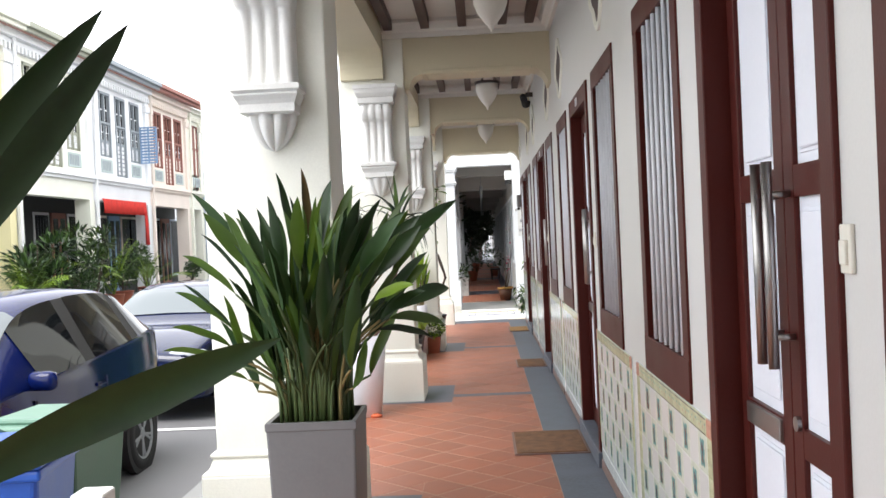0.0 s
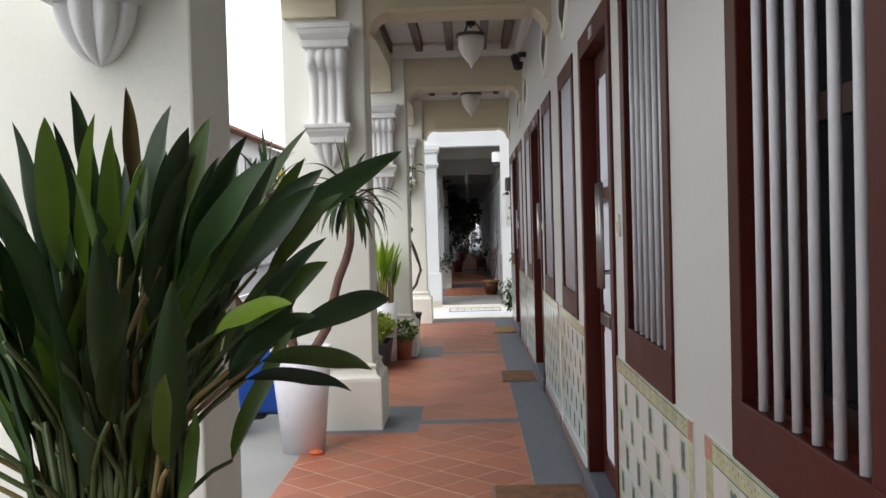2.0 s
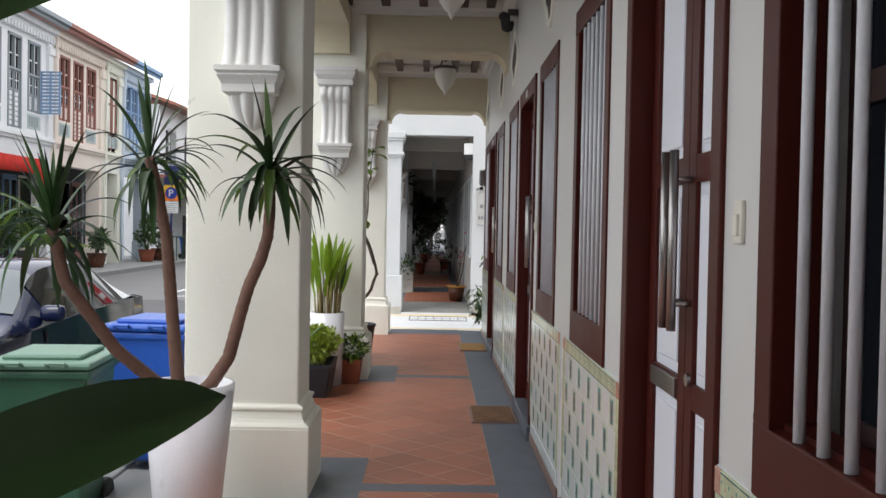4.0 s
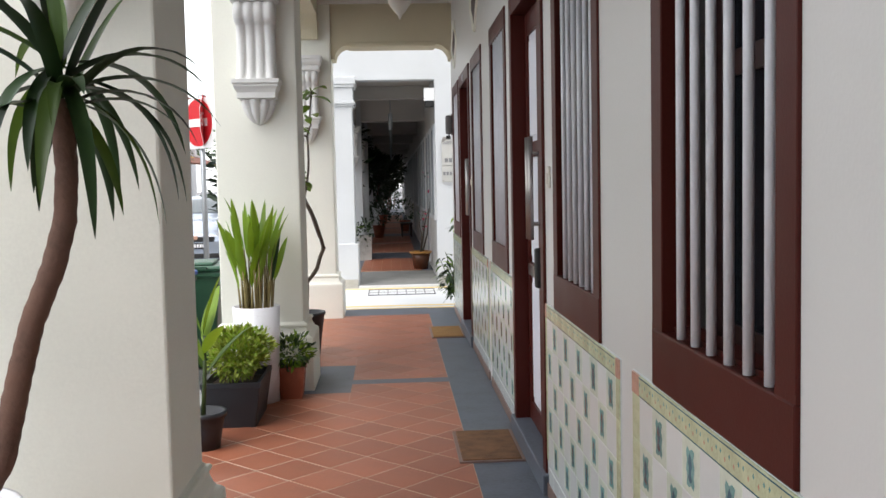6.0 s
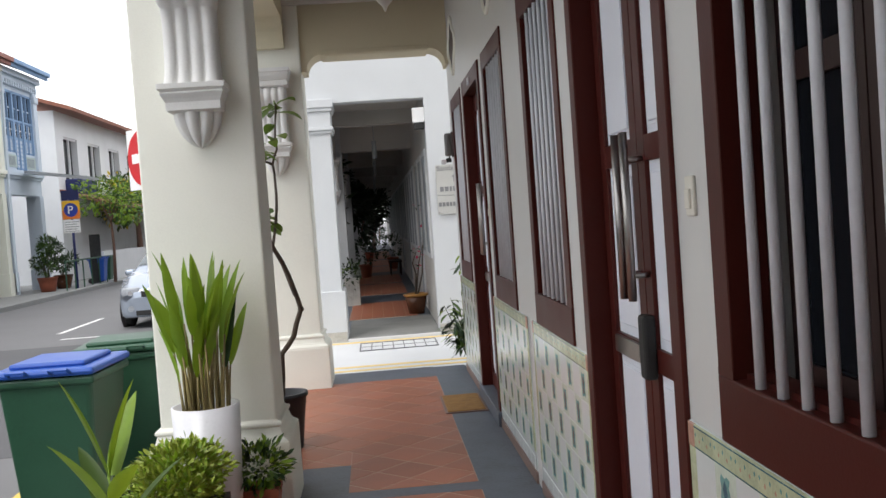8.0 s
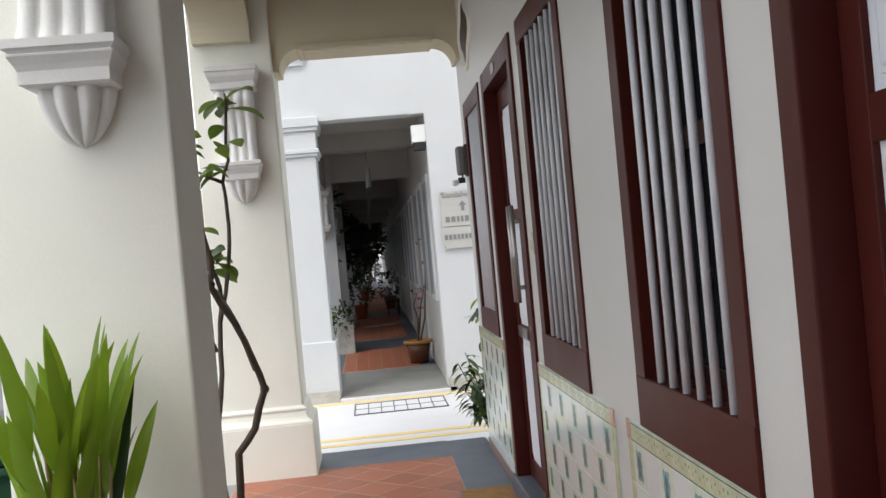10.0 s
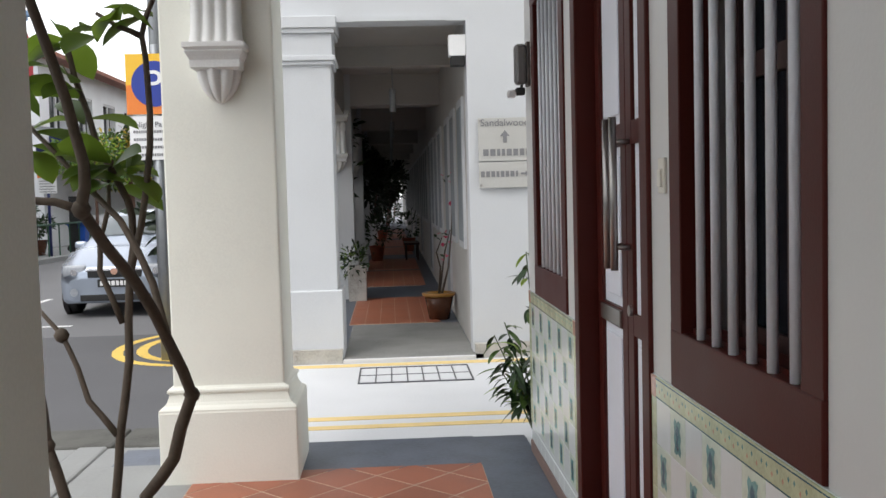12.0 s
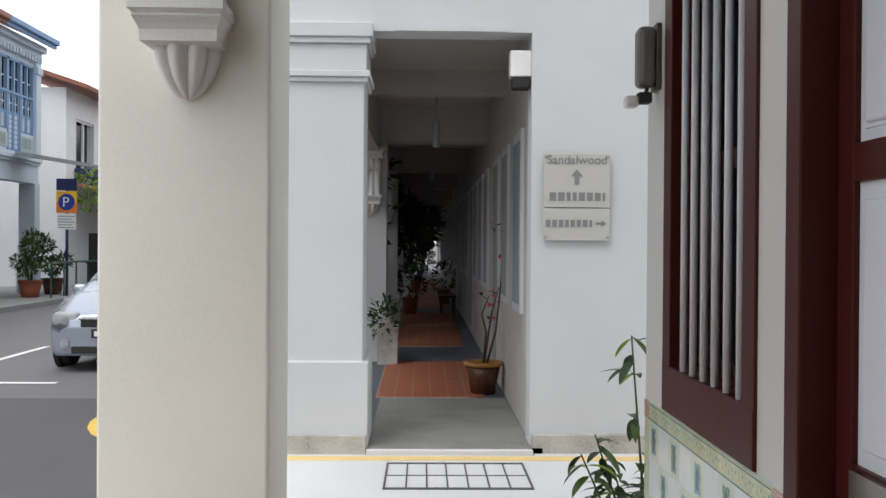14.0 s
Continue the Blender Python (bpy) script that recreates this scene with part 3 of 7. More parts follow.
def door(y0, y1, lock=False):
    w, h = y1 - y0, HEAD
    t = thing("double_door", "closed maroon double door with white panels and steel pull bars", "door", (WALL, y0, 0), "house doors")
    s, top = 0.095, 0.13
    f = bmesh.new()
    box(f, -0.016, 0, 0.0, 0.23, s, h, bevel=0.006)
    box(f, -0.016, w - s, 0.0, 0.23, w, h, bevel=0.006)
    box(f, -0.014, s, h - top, 0.23, w - s, h, bevel=0.004)
    part("frame", f, M["maroon"], t)
    part("threshold", boxes((-0.035, -0.03, 0.0, 0.26, w + 0.03, 0.115), bevel=0.008), M["slate"], t, "grey stone door step")
    mid = w / 2
    hh = h - top - 0.125
    leaves = []
    for a, b in ((s + 0.004, mid - 0.003), (mid + 0.003, w - s - 0.004)):
        d = leaf(t, a, b, hh)
        d.location = (0, 0, 0.12)
        leaves.append(d)
    for d, yy in zip(leaves, (mid - 0.055, mid + 0.055)):
        bm = tube(bmesh.new(), [(0.011, yy, 1.19), (0.011, yy, 1.785)], 0.0155, seg=16)
        for z in (1.28, 1.69):
            tube(bm, [(0.013, yy, z), (0.08, yy, z)], 0.010, seg=8)
        part("pull_bar", bm, M["steel"], d, "brushed steel pull bar", smooth=True)
    part("letter_slot", boxes((0.063, mid + 0.095, 0.942, 0.08, w - s - 0.10, 1.012), bevel=0.004), M["steel"], leaves[1], "steel letter slot")
    bm = lathe(bmesh.new(), [(0.001, 0), (0.022, 0.0), (0.022, 0.012), (0.001, 0.014)], 14, (0.075, mid - 0.06, 1.03), Euler((0, -math.pi / 2, 0)).to_matrix())
    part("keyhole", bm, M["steel"], leaves[0], "round brass keyhole plate")
    if lock:
        bm = boxes((0.03, mid - 0.095, 0.91, 0.077, mid - 0.02, 1.14), bevel=0.012)
        part("keypad_lock", bm, M["rubber"], leaves[0], "black electronic keypad lock")
    # plain bars for the number over the door
    bm = bmesh.new()
    for k in range(3):
        box(bm, -0.020, mid + 0.05 - 0.045 * k, h - 0.10, -0.012, mid + 0.08 - 0.045 * k, h - 0.04)
    part("number_plate", bm, M["bar"], t, "small pale number plate drawn as bars")
    return t


def vent(yc, zc=3.30):
    """Pointed quatrefoil wall vent with a moulded rim."""
    t = thing("wall_vent", "pointed plaster wall vent with dark opening", "vent", (WALL, yc, zc), "wall vents")
    def outline(k, x):
        pts = []
        for i in range(48):
            a = 2 * math.pi * i / 48
            r = 1 + 0.16 * math.cos(4 * a)
            pts.append((x, k * 0.33 * r * math.cos(a), k * 0.25 * r * math.sin(a)))
        return pts
    bm = bmesh.new()
    loops = [[bm.verts.new(p) for p in outline(k, x)] for k, x in ((1.0, 0.0), (1.0, -0.014), (0.94, -0.022), (0.86, -0.018), (0.82, -0.004))]
    for a, b in zip(loops, loops[1:]):
        for i in range(48):
            bm.faces.new((a[i], a[(i + 1) % 48], b[(i + 1) % 48], b[i]))
    part("rim", bm, M["cream"], t, smooth=True)
    # one flat dark face paints the shade inside the vent; no hole is cut
    bm = bmesh.new()
    bm.faces.new([bm.verts.new(p) for p in outline(0.835, -0.006)])
    part("opening", bm, M["shutter"], t, "flat dark face standing for the shaded opening within the rim")
    return t


def bell(y, z=1.665):
    t = thing("door_bell", "ivory plastic door bell switch on the wall", "switch", (WALL, y, z), "door bells")
    part("plate", boxes((-0.012, -0.032, -0.055, 0.0, 0.032, 0.055), bevel=0.004), M["ac_white"], t)
    part("button", boxes((-0.02, -0.018, -0.035, -0.011, 0.018, 0.02), bevel=0.003), M["ac_white"], t)


for i, p in enumerate(PARTY):
    window(p + WIN_A[p][0], p + WIN_A[p][1])
    window(p + WIN_B[p][0], p + WIN_B[p][1])
    door(p + DOOR[p][0], p + DOOR[p][1], lock=(i == 2))
    vent(p + (WIN_A[p][0] + WIN_A[p][1]) / 2)
    vent(p + (WIN_B[p][0] + WIN_B[p][1]) / 2)
    bell(p + 1.56)
door(-3.95 + DOOR[-3.95][0], -3.95 + DOOR[-3.95][1])
window(-3.95 + 3.30, -3.95 + 4.36)
window(-3.95 + WIN_A[-3.95][0], -3.95 + WIN_A[-3.95][1])


# ---- pendant lamps, camera, wall lamps ----
def pendant(y, x=1.02):
    t = thing("pendant_lamp", "pendant lamp with bronze ring and frosted pointed glass", "lamp", (x, y, 0), "pendant lamps")
    bm = tube(bmesh.new(), [(0, 0, 3.78), (0, 0, CEIL + 0.02)], 0.012)
    for k in range(3):
        a = 2 * math.pi * k / 3
        tube(bm, [(0.02 * math.cos(a), 0.02 * math.sin(a), 3.88), (0.145 * math.cos(a), 0.145 * math.sin(a), 3.70)], 0.007, seg=6)
    lathe(bm, [(0.05, 3.80), (0.05, 3.87), (0.02, 3.89)], 16)
    part("hanger", bm, M["lamp_body"], t, smooth=False)
    part("ring", lathe(bmesh.new(), [(0.13, 3.685), (0.158, 3.685), (0.158, 3.715), (0.13, 3.715), (0.13, 3.685)], 28), M["lamp_body"], t, "bronze ring")
    part("shade", lathe(bmesh.new(), [(0.135, 3.71), (0.142, 3.66), (0.135, 3.58), (0.105, 3.50), (0.055, 3.43), (0.025, 3.40), (0.012, 3.365), (0.001, 3.35)], 28), M["lamp_glass"], t, "frosted glass shade", smooth=True)


for y in (3.1, 7.75, 12.45, 16.98):
    pendant(y)
t = thing("security_camera", "black dome security camera on a wall bracket", "camera", (WALL, 13.75, 3.62))
part("bracket", boxes((-0.10, -0.03, 0.06, 0.0, 0.03, 0.12), bevel=0.005), M["lamp_body"], t)
part("housing", tube(bmesh.new(), [(-0.13, 0.08, 0.07), (-0.13, -0.12, 0.01)], 0.05, seg=14), M["rubber"], t, smooth=False)
part("dome", lathe(bmesh.new(), [(0.001, -0.10), (0.05, -0.08), (0.065, -0.02), (0.065, 0.0)], 16, (-0.10, 0, 0)), M["rubber"], t, smooth=True)
t = thing("wall_lamp", "grey metal wall lamp with a jointed pale sensor below", "lamp", (WALL, 19.05, 2.36))
part("body", boxes((-0.09, -0.045, -0.09, -0.018, 0.045, 0.15), bevel=0.022), M["lamp_grey"], t)
part("back_plate", boxes((-0.02, -0.05, -0.10, 0.0, 0.05, 0.16), bevel=0.003), M["lamp_body"], t)
part("stem", tube(bmesh.new(), [(-0.045, 0.0, -0.08), (-0.05, 0.0, -0.115)], 0.008, seg=8), M["rubber"], t)
sensor = part("sensor", boxes((-0.085, -0.03, -0.152, -0.03, 0.03, -0.108), bevel=0.008), M["rubber"], t, "black jointed sensor arm")
part("sensor_head", boxes((-0.135, -0.032, -0.168, -0.083, 0.032, -0.122), bevel=0.012), M["sign_white"], sensor, "pale sensor head")


# ---- floor ----
def clip(poly, x0, y0, x1, y1):
    for axis, lim, keep in ((0, x0, 1), (0, x1, -1), (1, y0, 1), (1, y1, -1)):
        out = []
        for i in range(len(poly)):
            p, q = poly[i], poly[(i + 1) % len(poly)]
            dp, dq = (p[axis] - lim) * keep, (q[axis] - lim) * keep
            if dp >= 0:
                out.append(p)
            if dp * dq < 0:
                s = dp / (dp - dq)
                out.append((p[0] + s * (q[0] - p[0]), p[1] + s * (q[1] - p[1])))
        poly = out
        if len(poly) < 3:
            return []
    return poly


EDGE_X, STRIP = -0.36, 1.33     # street edge of the tiling and wall-side strip
base = tagged(part("floor", boxes((-0.95, -3.6, -0.3, WALL, END + 0.40, -0.006)), M["slate"]), "terracotta tiled walkway floor with slate-grey screed borders", "floor", kind="structure")
tagged(part("floor_bed", boxes((EDGE_X, -3.6, -0.006, STRIP, END - 0.28, 0.0008)), M["grout"]), "pale mortar bed between floor tiles", "mortar", kind="structure")
rects, y = [], -3.6
for xr, yn in PIERS:
    rects.append((y, yn + 0.12))
    y = yn + 0.29
rects.append((y, END - 0.3))
slabs = []
for xr, yn in PIERS[:-1]:
    slabs.append((EDGE_X, yn - 0.2, -0.004, xr + 0.37, yn + 0.95, 0.0022))
    slabs.append((xr + 0.37, yn + 0.12, -0.004, STRIP, yn + 0.29, 0.0022))
slabs += [(STRIP, -3.6, -0.006, WALL, END + 0.30, 0.003), (EDGE_X, END - 0.3, -0.004, STRIP, END + 0.39, 0.002), (-0.95, -3.6, -0.006, EDGE_X, END, -0.001)]
tagged(part("floor_border", boxes(*slabs[:-1]), M["slate"]), "slate-grey cement borders and bands", "floor border", kind="structure")
tagged(part("pavement", boxes(slabs[-1]), M["concrete"]), "pale concrete street edge of the walkway", "pavement", kind="structure")

# ---- outside: ground, road, alley ----
tagged(part("ground", boxes((-400, -200, -0.6, 400, 600, STREET - 0.02)), M["road_old"]), "grey ground reaching to the horizon", "ground", kind="structure")
tagged(part("road", boxes((-9.6, -60, STREET - 0.02, -1.35, 140, STREET)), M["road_old"]), "grey asphalt street", "road", kind="structure")
tagged(part("road_patch", boxes((-9.6, 17.5, STREET - 0.01, -1.35, 26.2, STREET + 0.004), (-1.35, 20.40, STREET - 0.03, -0.45, 28.0, STREET + 0.004)), M["asphalt"]), "darker new asphalt at the junction", "road", kind="structure")
tagged(part("kerb", boxes((-1.35, -60, STREET - 0.1, -1.15, 19.86, -0.03), bevel=0.02), M["concrete"]), "worn concrete kerb", "kerb", kind="structure")
tagged(part("drain_cover", boxes((-1.15, -60, STREET - 0.1, -0.95, 19.86, -0.05)), M["concrete"]), "concrete drain covers beside the kerb", "drain", kind="structure")
ALLEY = -0.10
tagged(part("pavement_corner", boxes((-0.95, END, STREET - 0.1, -0.452, 19.86, -0.052)), M["concrete"]), "grey concrete corner pavement", "pavement", kind="structure")
tagged(part("pavement_bulge", boxes((-1.85, 17.6, STREET - 0.1, -1.352, 19.86, -0.045), bevel=0.012), M["concrete"]), "grey concrete kerb bulge at the corner", "pavement", kind="structure")
tagged(part("kerb_corner", boxes((-1.80, 19.865, STREET - 0.1, -1.13, 20.40, -0.035), (-1.12, 19.865, STREET - 0.1, -0.456, 20.40, -0.04), bevel=0.025), M["kerb_dark"]), "weathered dark kerb stone", "kerb", kind="structure")
tagged(part("alley", boxes((-0.45, END + 0.40, STREET - 0.1, 12, 23.2, ALLEY), (WALL + 0.001, END, STREET - 0.1, 12, END + 0.40, ALLEY)), M["alley"]), "light grey concrete side lane", "road", kind="structure")
tagged(part("road_marking", boxes((-0.44, 20.34, ALLEY, 9, 20.45, ALLEY + 0.004), (-0.44, 20.62, ALLEY, 9, 20.74, ALLEY + 0.004), (-0.44, 22.93, ALLEY, 9, 23.08, ALLEY + 0.004)), M["yellow_pale"]), "worn yellow lines across the lane", "road marking", kind="structure")
t = thing("drain_grating", "square-barred drain grating set in the lane", "grating", (0, 0, 0))
part("backing", boxes((0.49, 22.06, ALLEY - 0.01, 1.54, 22.80, ALLEY + 0.003)), M["alley"], t)
part("frame", boxes((0.475, 22.03, ALLEY - 0.01, 1.555, 22.06, ALLEY + 0.010), (0.475, 22.80, ALLEY - 0.01, 1.555, 22.83, ALLEY + 0.010), (0.475, 22.06, ALLEY - 0.01, 0.49, 22.80, ALLEY + 0.010), (1.54, 22.06, ALLEY - 0.01, 1.555, 22.80, ALLEY + 0.010)), M["iron"], t, "dark iron frame")
for k in range(1, 7):
    x = 0.49 + 1.05 * k / 7
    part("bar", boxes((x - 0.006, 22.06, ALLEY, x + 0.006, 22.80, ALLEY + 0.008)), M["iron"], t)
part("cross_bar", boxes((0.49, 22.42, ALLEY, 1.54, 22.44, ALLEY + 0.0065)), M["iron"], t)

# ---- white building across the lane ----
WB, WOX0, WOX1, WOZ = 23.3, 0.30, 1.66, 3.43
bm = boxes((WOX1, WB, -0.2, 9, WB + 0.3, 9), (-0.42, WB, WOZ, WOX1, WB + 0.3, 9))
tagged(part("wall_north", bm, M["white"]), "white painted end wall of the next row", "wall", kind="structure")
t = thing("pier", "white painted end pier with moulded capital and plinth", "pier", (0, 0, 0), "white piers")
part("shaft", boxes((-0.42, WB - 0.04, -0.1, 0.25, WB + 0.55, WOZ), bevel=0.01), M["white"], t)
part("plinth", boxes((-0.48, WB - 0.09, -0.2, 0.30, WB + 0.6, 0.66), bevel=0.012), M["white"], t)
for nm, d, a, b in (("astragal", 0.03, 2.99, 3.03), ("fillet", 0.05, 3.03, 3.085), ("neck", 0.02, 3.085, 3.31), ("moulding", 0.05, 3.31, 3.36), ("abacus", 0.07, 3.36, 3.48)):
    part(nm, boxes((-0.42 - d, WB - 0.04 - d, a, 0.25 + d, WB + 0.55 + d, b), bevel=0.008), M["white"], t)
tagged(part("wall_moulding", boxes((-0.45, WB - 0.07, 4.22, 0.22, WB, 4.36), (-0.42, WB - 0.04, 4.14, 0.19, WB, 4.22), (0.5, WB - 0.03, WOZ, 1.45, WB, WOZ + 0.05)), M["white"]), "white wall moulding over the pier", "moulding", kind="structure")
tagged(part("plinth_band", boxes((WOX1 + 0.0155, WB - 0.10, -0.2, 9, WB, 0.05), (-0.52, WB - 0.15, -0.2, 0.285, WB - 0.092, 0.05)), M["stained"]), "stained concrete plinth band", "plinth", kind="structure")
tagged(part("apron", boxes((0.29, WB - 0.13, -0.2, WOX1 + 0.015, 25.73, -0.048), bevel=0.012), M["apron"]), "worn pale concrete apron at the far opening", "pavement", kind="structure")
tagged(part("apron_edge", boxes((0.292, WB - 0.19, -0.2, WOX1 + 0.012, WB - 0.131, -0.055), bevel=0.01), M["alley"]), "chipped pale cement edge before the far opening", "kerb", kind="structure")
tagged(part("floor_north", boxes((-0.9, WB - 0.1, -0.3, WOX1 + 0.1, 90, -0.055)), M["slate"]), "grey screed floor of the far walkway", "floor", kind="structure")
bm = bmesh.new()
far_rects = [(25.75, 28.95), (30.95, 34.55), (34.97, 38.6), (40.4, 44.2), (45.0, 49.6), (50.8, 55.2), (56.4, 60.8)]
for a, b in far_rects:
    box(bm, 0.24, a, -0.06, 1.35, b, -0.048)
tagged(part("floor_far_bed", bm, M["grout"]), "mortar bed under the far terracotta tiles", "mortar", kind="structure")
# inside surfaces take the greyed white, with the walkway's shade in the colour
tagged(part("wall_far", boxes((WOX1 + 0.02, WB + 0.3, -0.1, WOX1 + 0.3, 80, 4.6)), M["far_shade_paint"]), "white house wall along the far walkway", "wall", kind="structure")
tagged(part("ceiling_far", boxes((-0.7, WB + 0.3, 3.62, WOX1 + 0.1, 80, 3.8)), M["far_shade_paint"]), "white ceiling of the far walkway", "ceiling", kind="structure")
tagged(part("upper_wall_far", boxes((-0.6, WB + 0.3, 3.8, 6, 80, 8.8)), M["white"]), "white upper storey of the next row", "wall", kind="structure")
for k in range(7):
    yy = 29.05 + 5.9 * k
    tagged(part(f"beam_far_{k + 1}", boxes((-0.4, yy, 3.12, WOX1 + 0.02, yy + 0.4, 3.62), (-0.35, yy - 2.9, 3.36, WOX1 + 0.02, yy - 2.66, 3.62)), M["far_shade_paint"]), "white cross beams of the far walkway, greyed for shade", "beam", kind="structure")
    tagged(part(f"lintel_far_{k + 1}", boxes((-0.40, yy - 5.40, 2.95, 0.12, yy - 0.052, 3.615)), M["far_shade_paint"]), "white street-side lintel of the far walkway, greyed for shade", "lintel", kind="structure")
    t = thing("pier", "white painted pier of the far walkway with stepped capital", "pier", (0, yy, 0), "white piers")
    part("shaft", boxes((-0.42, -0.05, -0.1, 0.22, 0.45, 3.62)), M["white"], t)
    part("plinth", boxes((-0.48, -0.1, -0.1, 0.28, 0.5, 0.62), bevel=0.01), M["white"], t)
    corbel(t, -0.02, -0.05, -1, -0.16, k_w=0.95, k_z=0.84)
    for dy in (-4.6, -3.2, -1.9, 0.0):
        w = thing("far_window", "shuttered grey window on the far walkway wall", "window", (WOX1 + 0.02, yy + dy, 0), "far windows")
        z0 = 0.05 if dy == -1.9 else 1.0
        part("frame", boxes((-0.03, -0.40, z0, 0.02, 0.40, 2.72)), M["white"], w)
        part("pane", boxes((-0.036, -0.32, z0 + 0.08, -0.028, 0.32, 2.62)), M["h_shut"], w)
    if k < 5:
        w = thing("hanging_lamp", "slim grey hanging tube lamp on a rod", "lamp", (0.9, yy - 2.3, 0), "hanging lamps")
        part("rod", tube(bmesh.new(), [(0, 0, 3.1), (0, 0, 3.62)], 0.01), M["galv"], w)
        part("tube", tube(bmesh.new(), [(0, 0, 2.8), (0, 0, 3.12)], 0.045, seg=12), M["galv"], w)
t = thing("box_lamp", "white box lamp with dark base under the opening corner", "lamp", (WOX1 - 0.10, WB + 0.12, 3.07))
part("body", boxes((-0.08, -0.08, 0.0, 0.1, 0.08, 0.22), bevel=0.01), M["sign_white"], t)
part("base", boxes((-0.06, -0.07, -0.10, 0.09, 0.07, -0.001), bevel=0.01), M["rubber"], t)


# ---- door mats ----
def door_mat(x0, y0, x1, y1, m, label):
    t = thing("door_mat", label, "mat", (0, 0, 0), "door mats")
    part("coir_pad", boxes((x0 + 0.02, y0 + 0.02, 0.004, x1 - 0.02, y1 - 0.02, 0.022), bevel=0.006), m, t)
    part("edging", boxes((x0, y0, 0.003, x1, y0 + 0.02, 0.014), (x0, y1 - 0.02, 0.003, x1, y1, 0.014), (x0, y0 + 0.02, 0.003, x0 + 0.02, y1 - 0.02, 0.014), (x1 - 0.02, y0 + 0.02, 0.003, x1, y1 - 0.02, 0.014)), M["skirt"], t, "dark bound edge")


door_mat(1.05, 7.54, 1.642, 8.38, M["mat"], "brown coir door mat before a door step")
door_mat(1.25, 12.45, 1.642, 13.15, M["mat"], "worn brown coir door mat before a door step")
door_mat(1.28, 17.02, 1.642, 17.78, M["mat_tan"], "tan coir door mat before a door step")
door_mat(1.05, 2.5, 1.642, 3.3, M["mat"], "brown coir door mat before a door step")


# ---- pots ----
def square_pot(parent, w, h, m, taper=0.86, k_y=1.0):
    """Tapered square or oblong planter with a hollow rim and soil."""
    bm = bmesh.new()
    a, b = w / 2 * taper, w / 2
    prof = [(a, 0.0), (b, h - 0.04), (b + 0.003, h - 0.035), (b + 0.003, h), (b - 0.018, h), (b - 0.03, h - 0.06)]
    rings = [[bm.verts.new((r * sx, r * sy + sy * w / 2 * (k_y - 1), z)) for sx, sy in ((-1, -1), (1, -1), (1, 1), (-1, 1))] for r, z in prof]
    for p, q in zip(rings, rings[1:]):
        for k in range(4):
            bm.faces.new((p[k], p[(k + 1) % 4], q[(k + 1) % 4], q[k]))
    bm.faces.new(rings[0])
    bmesh.ops.bevel(bm, geom=[e for e in bm.edges if abs(e.verts[0].co.z - e.verts[1].co.z) > 0.1], offset=0.012, segments=2, affect="EDGES", profile=0.5)
    part("planter", bm, m, parent)
    bm = bmesh.new()
    g = 8
    vs = [[bm.verts.new(((i / g - 0.5) * (w - 0.055), (j / g - 0.5) * (w * k_y - 0.055), h - 0.055 + 0.02 * noise.noise((i * 0.7, j * 0.7, w)))) for j in range(g + 1)] for i in range(g + 1)]
    for i in range(g):
        for j in range(g):
            bm.faces.new((vs[i][j], vs[i + 1][j], vs[i + 1][j + 1], vs[i][j + 1]))
    part("soil", bm, M["soil"], parent, "dark potting soil")


def round_pot(parent, r0, r1, h, m, lip=0.012, seg=28, rim=None):
    body = [(r0 * 0.6, 0.0), (r0, 0.0), (r0 + (r1 - r0) * 0.5, h * 0.5), (r1, h - 0.03)]
    top = [(r1 + lip, h - 0.03), (r1 + lip, h), (r1 - 0.015, h), (r1 - 0.03, h - 0.05)]
    part("pot", lathe(bmesh.new(), body + ([] if rim else top), seg), m, parent, smooth=True)
    if rim:
        part("rim", lathe(bmesh.new(), [(r1, h - 0.05), (r1 + 0.02, h - 0.045), (r1 + 0.03, h - 0.01), (r1 + 0.02, h), (r1 - 0.02, h), (r1 - 0.03, h - 0.05)], seg), rim, parent, smooth=True)
    part("soil", lathe(bmesh.new(), [(0.001, h - 0.04), (r1 * 0.5, h - 0.045), (r1 - 0.025, h - 0.055)], seg), M["soil"], parent, "dark potting soil", smooth=True)


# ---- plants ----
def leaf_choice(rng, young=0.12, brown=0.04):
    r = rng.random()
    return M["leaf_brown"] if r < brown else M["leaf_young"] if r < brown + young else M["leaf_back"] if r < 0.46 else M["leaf"]


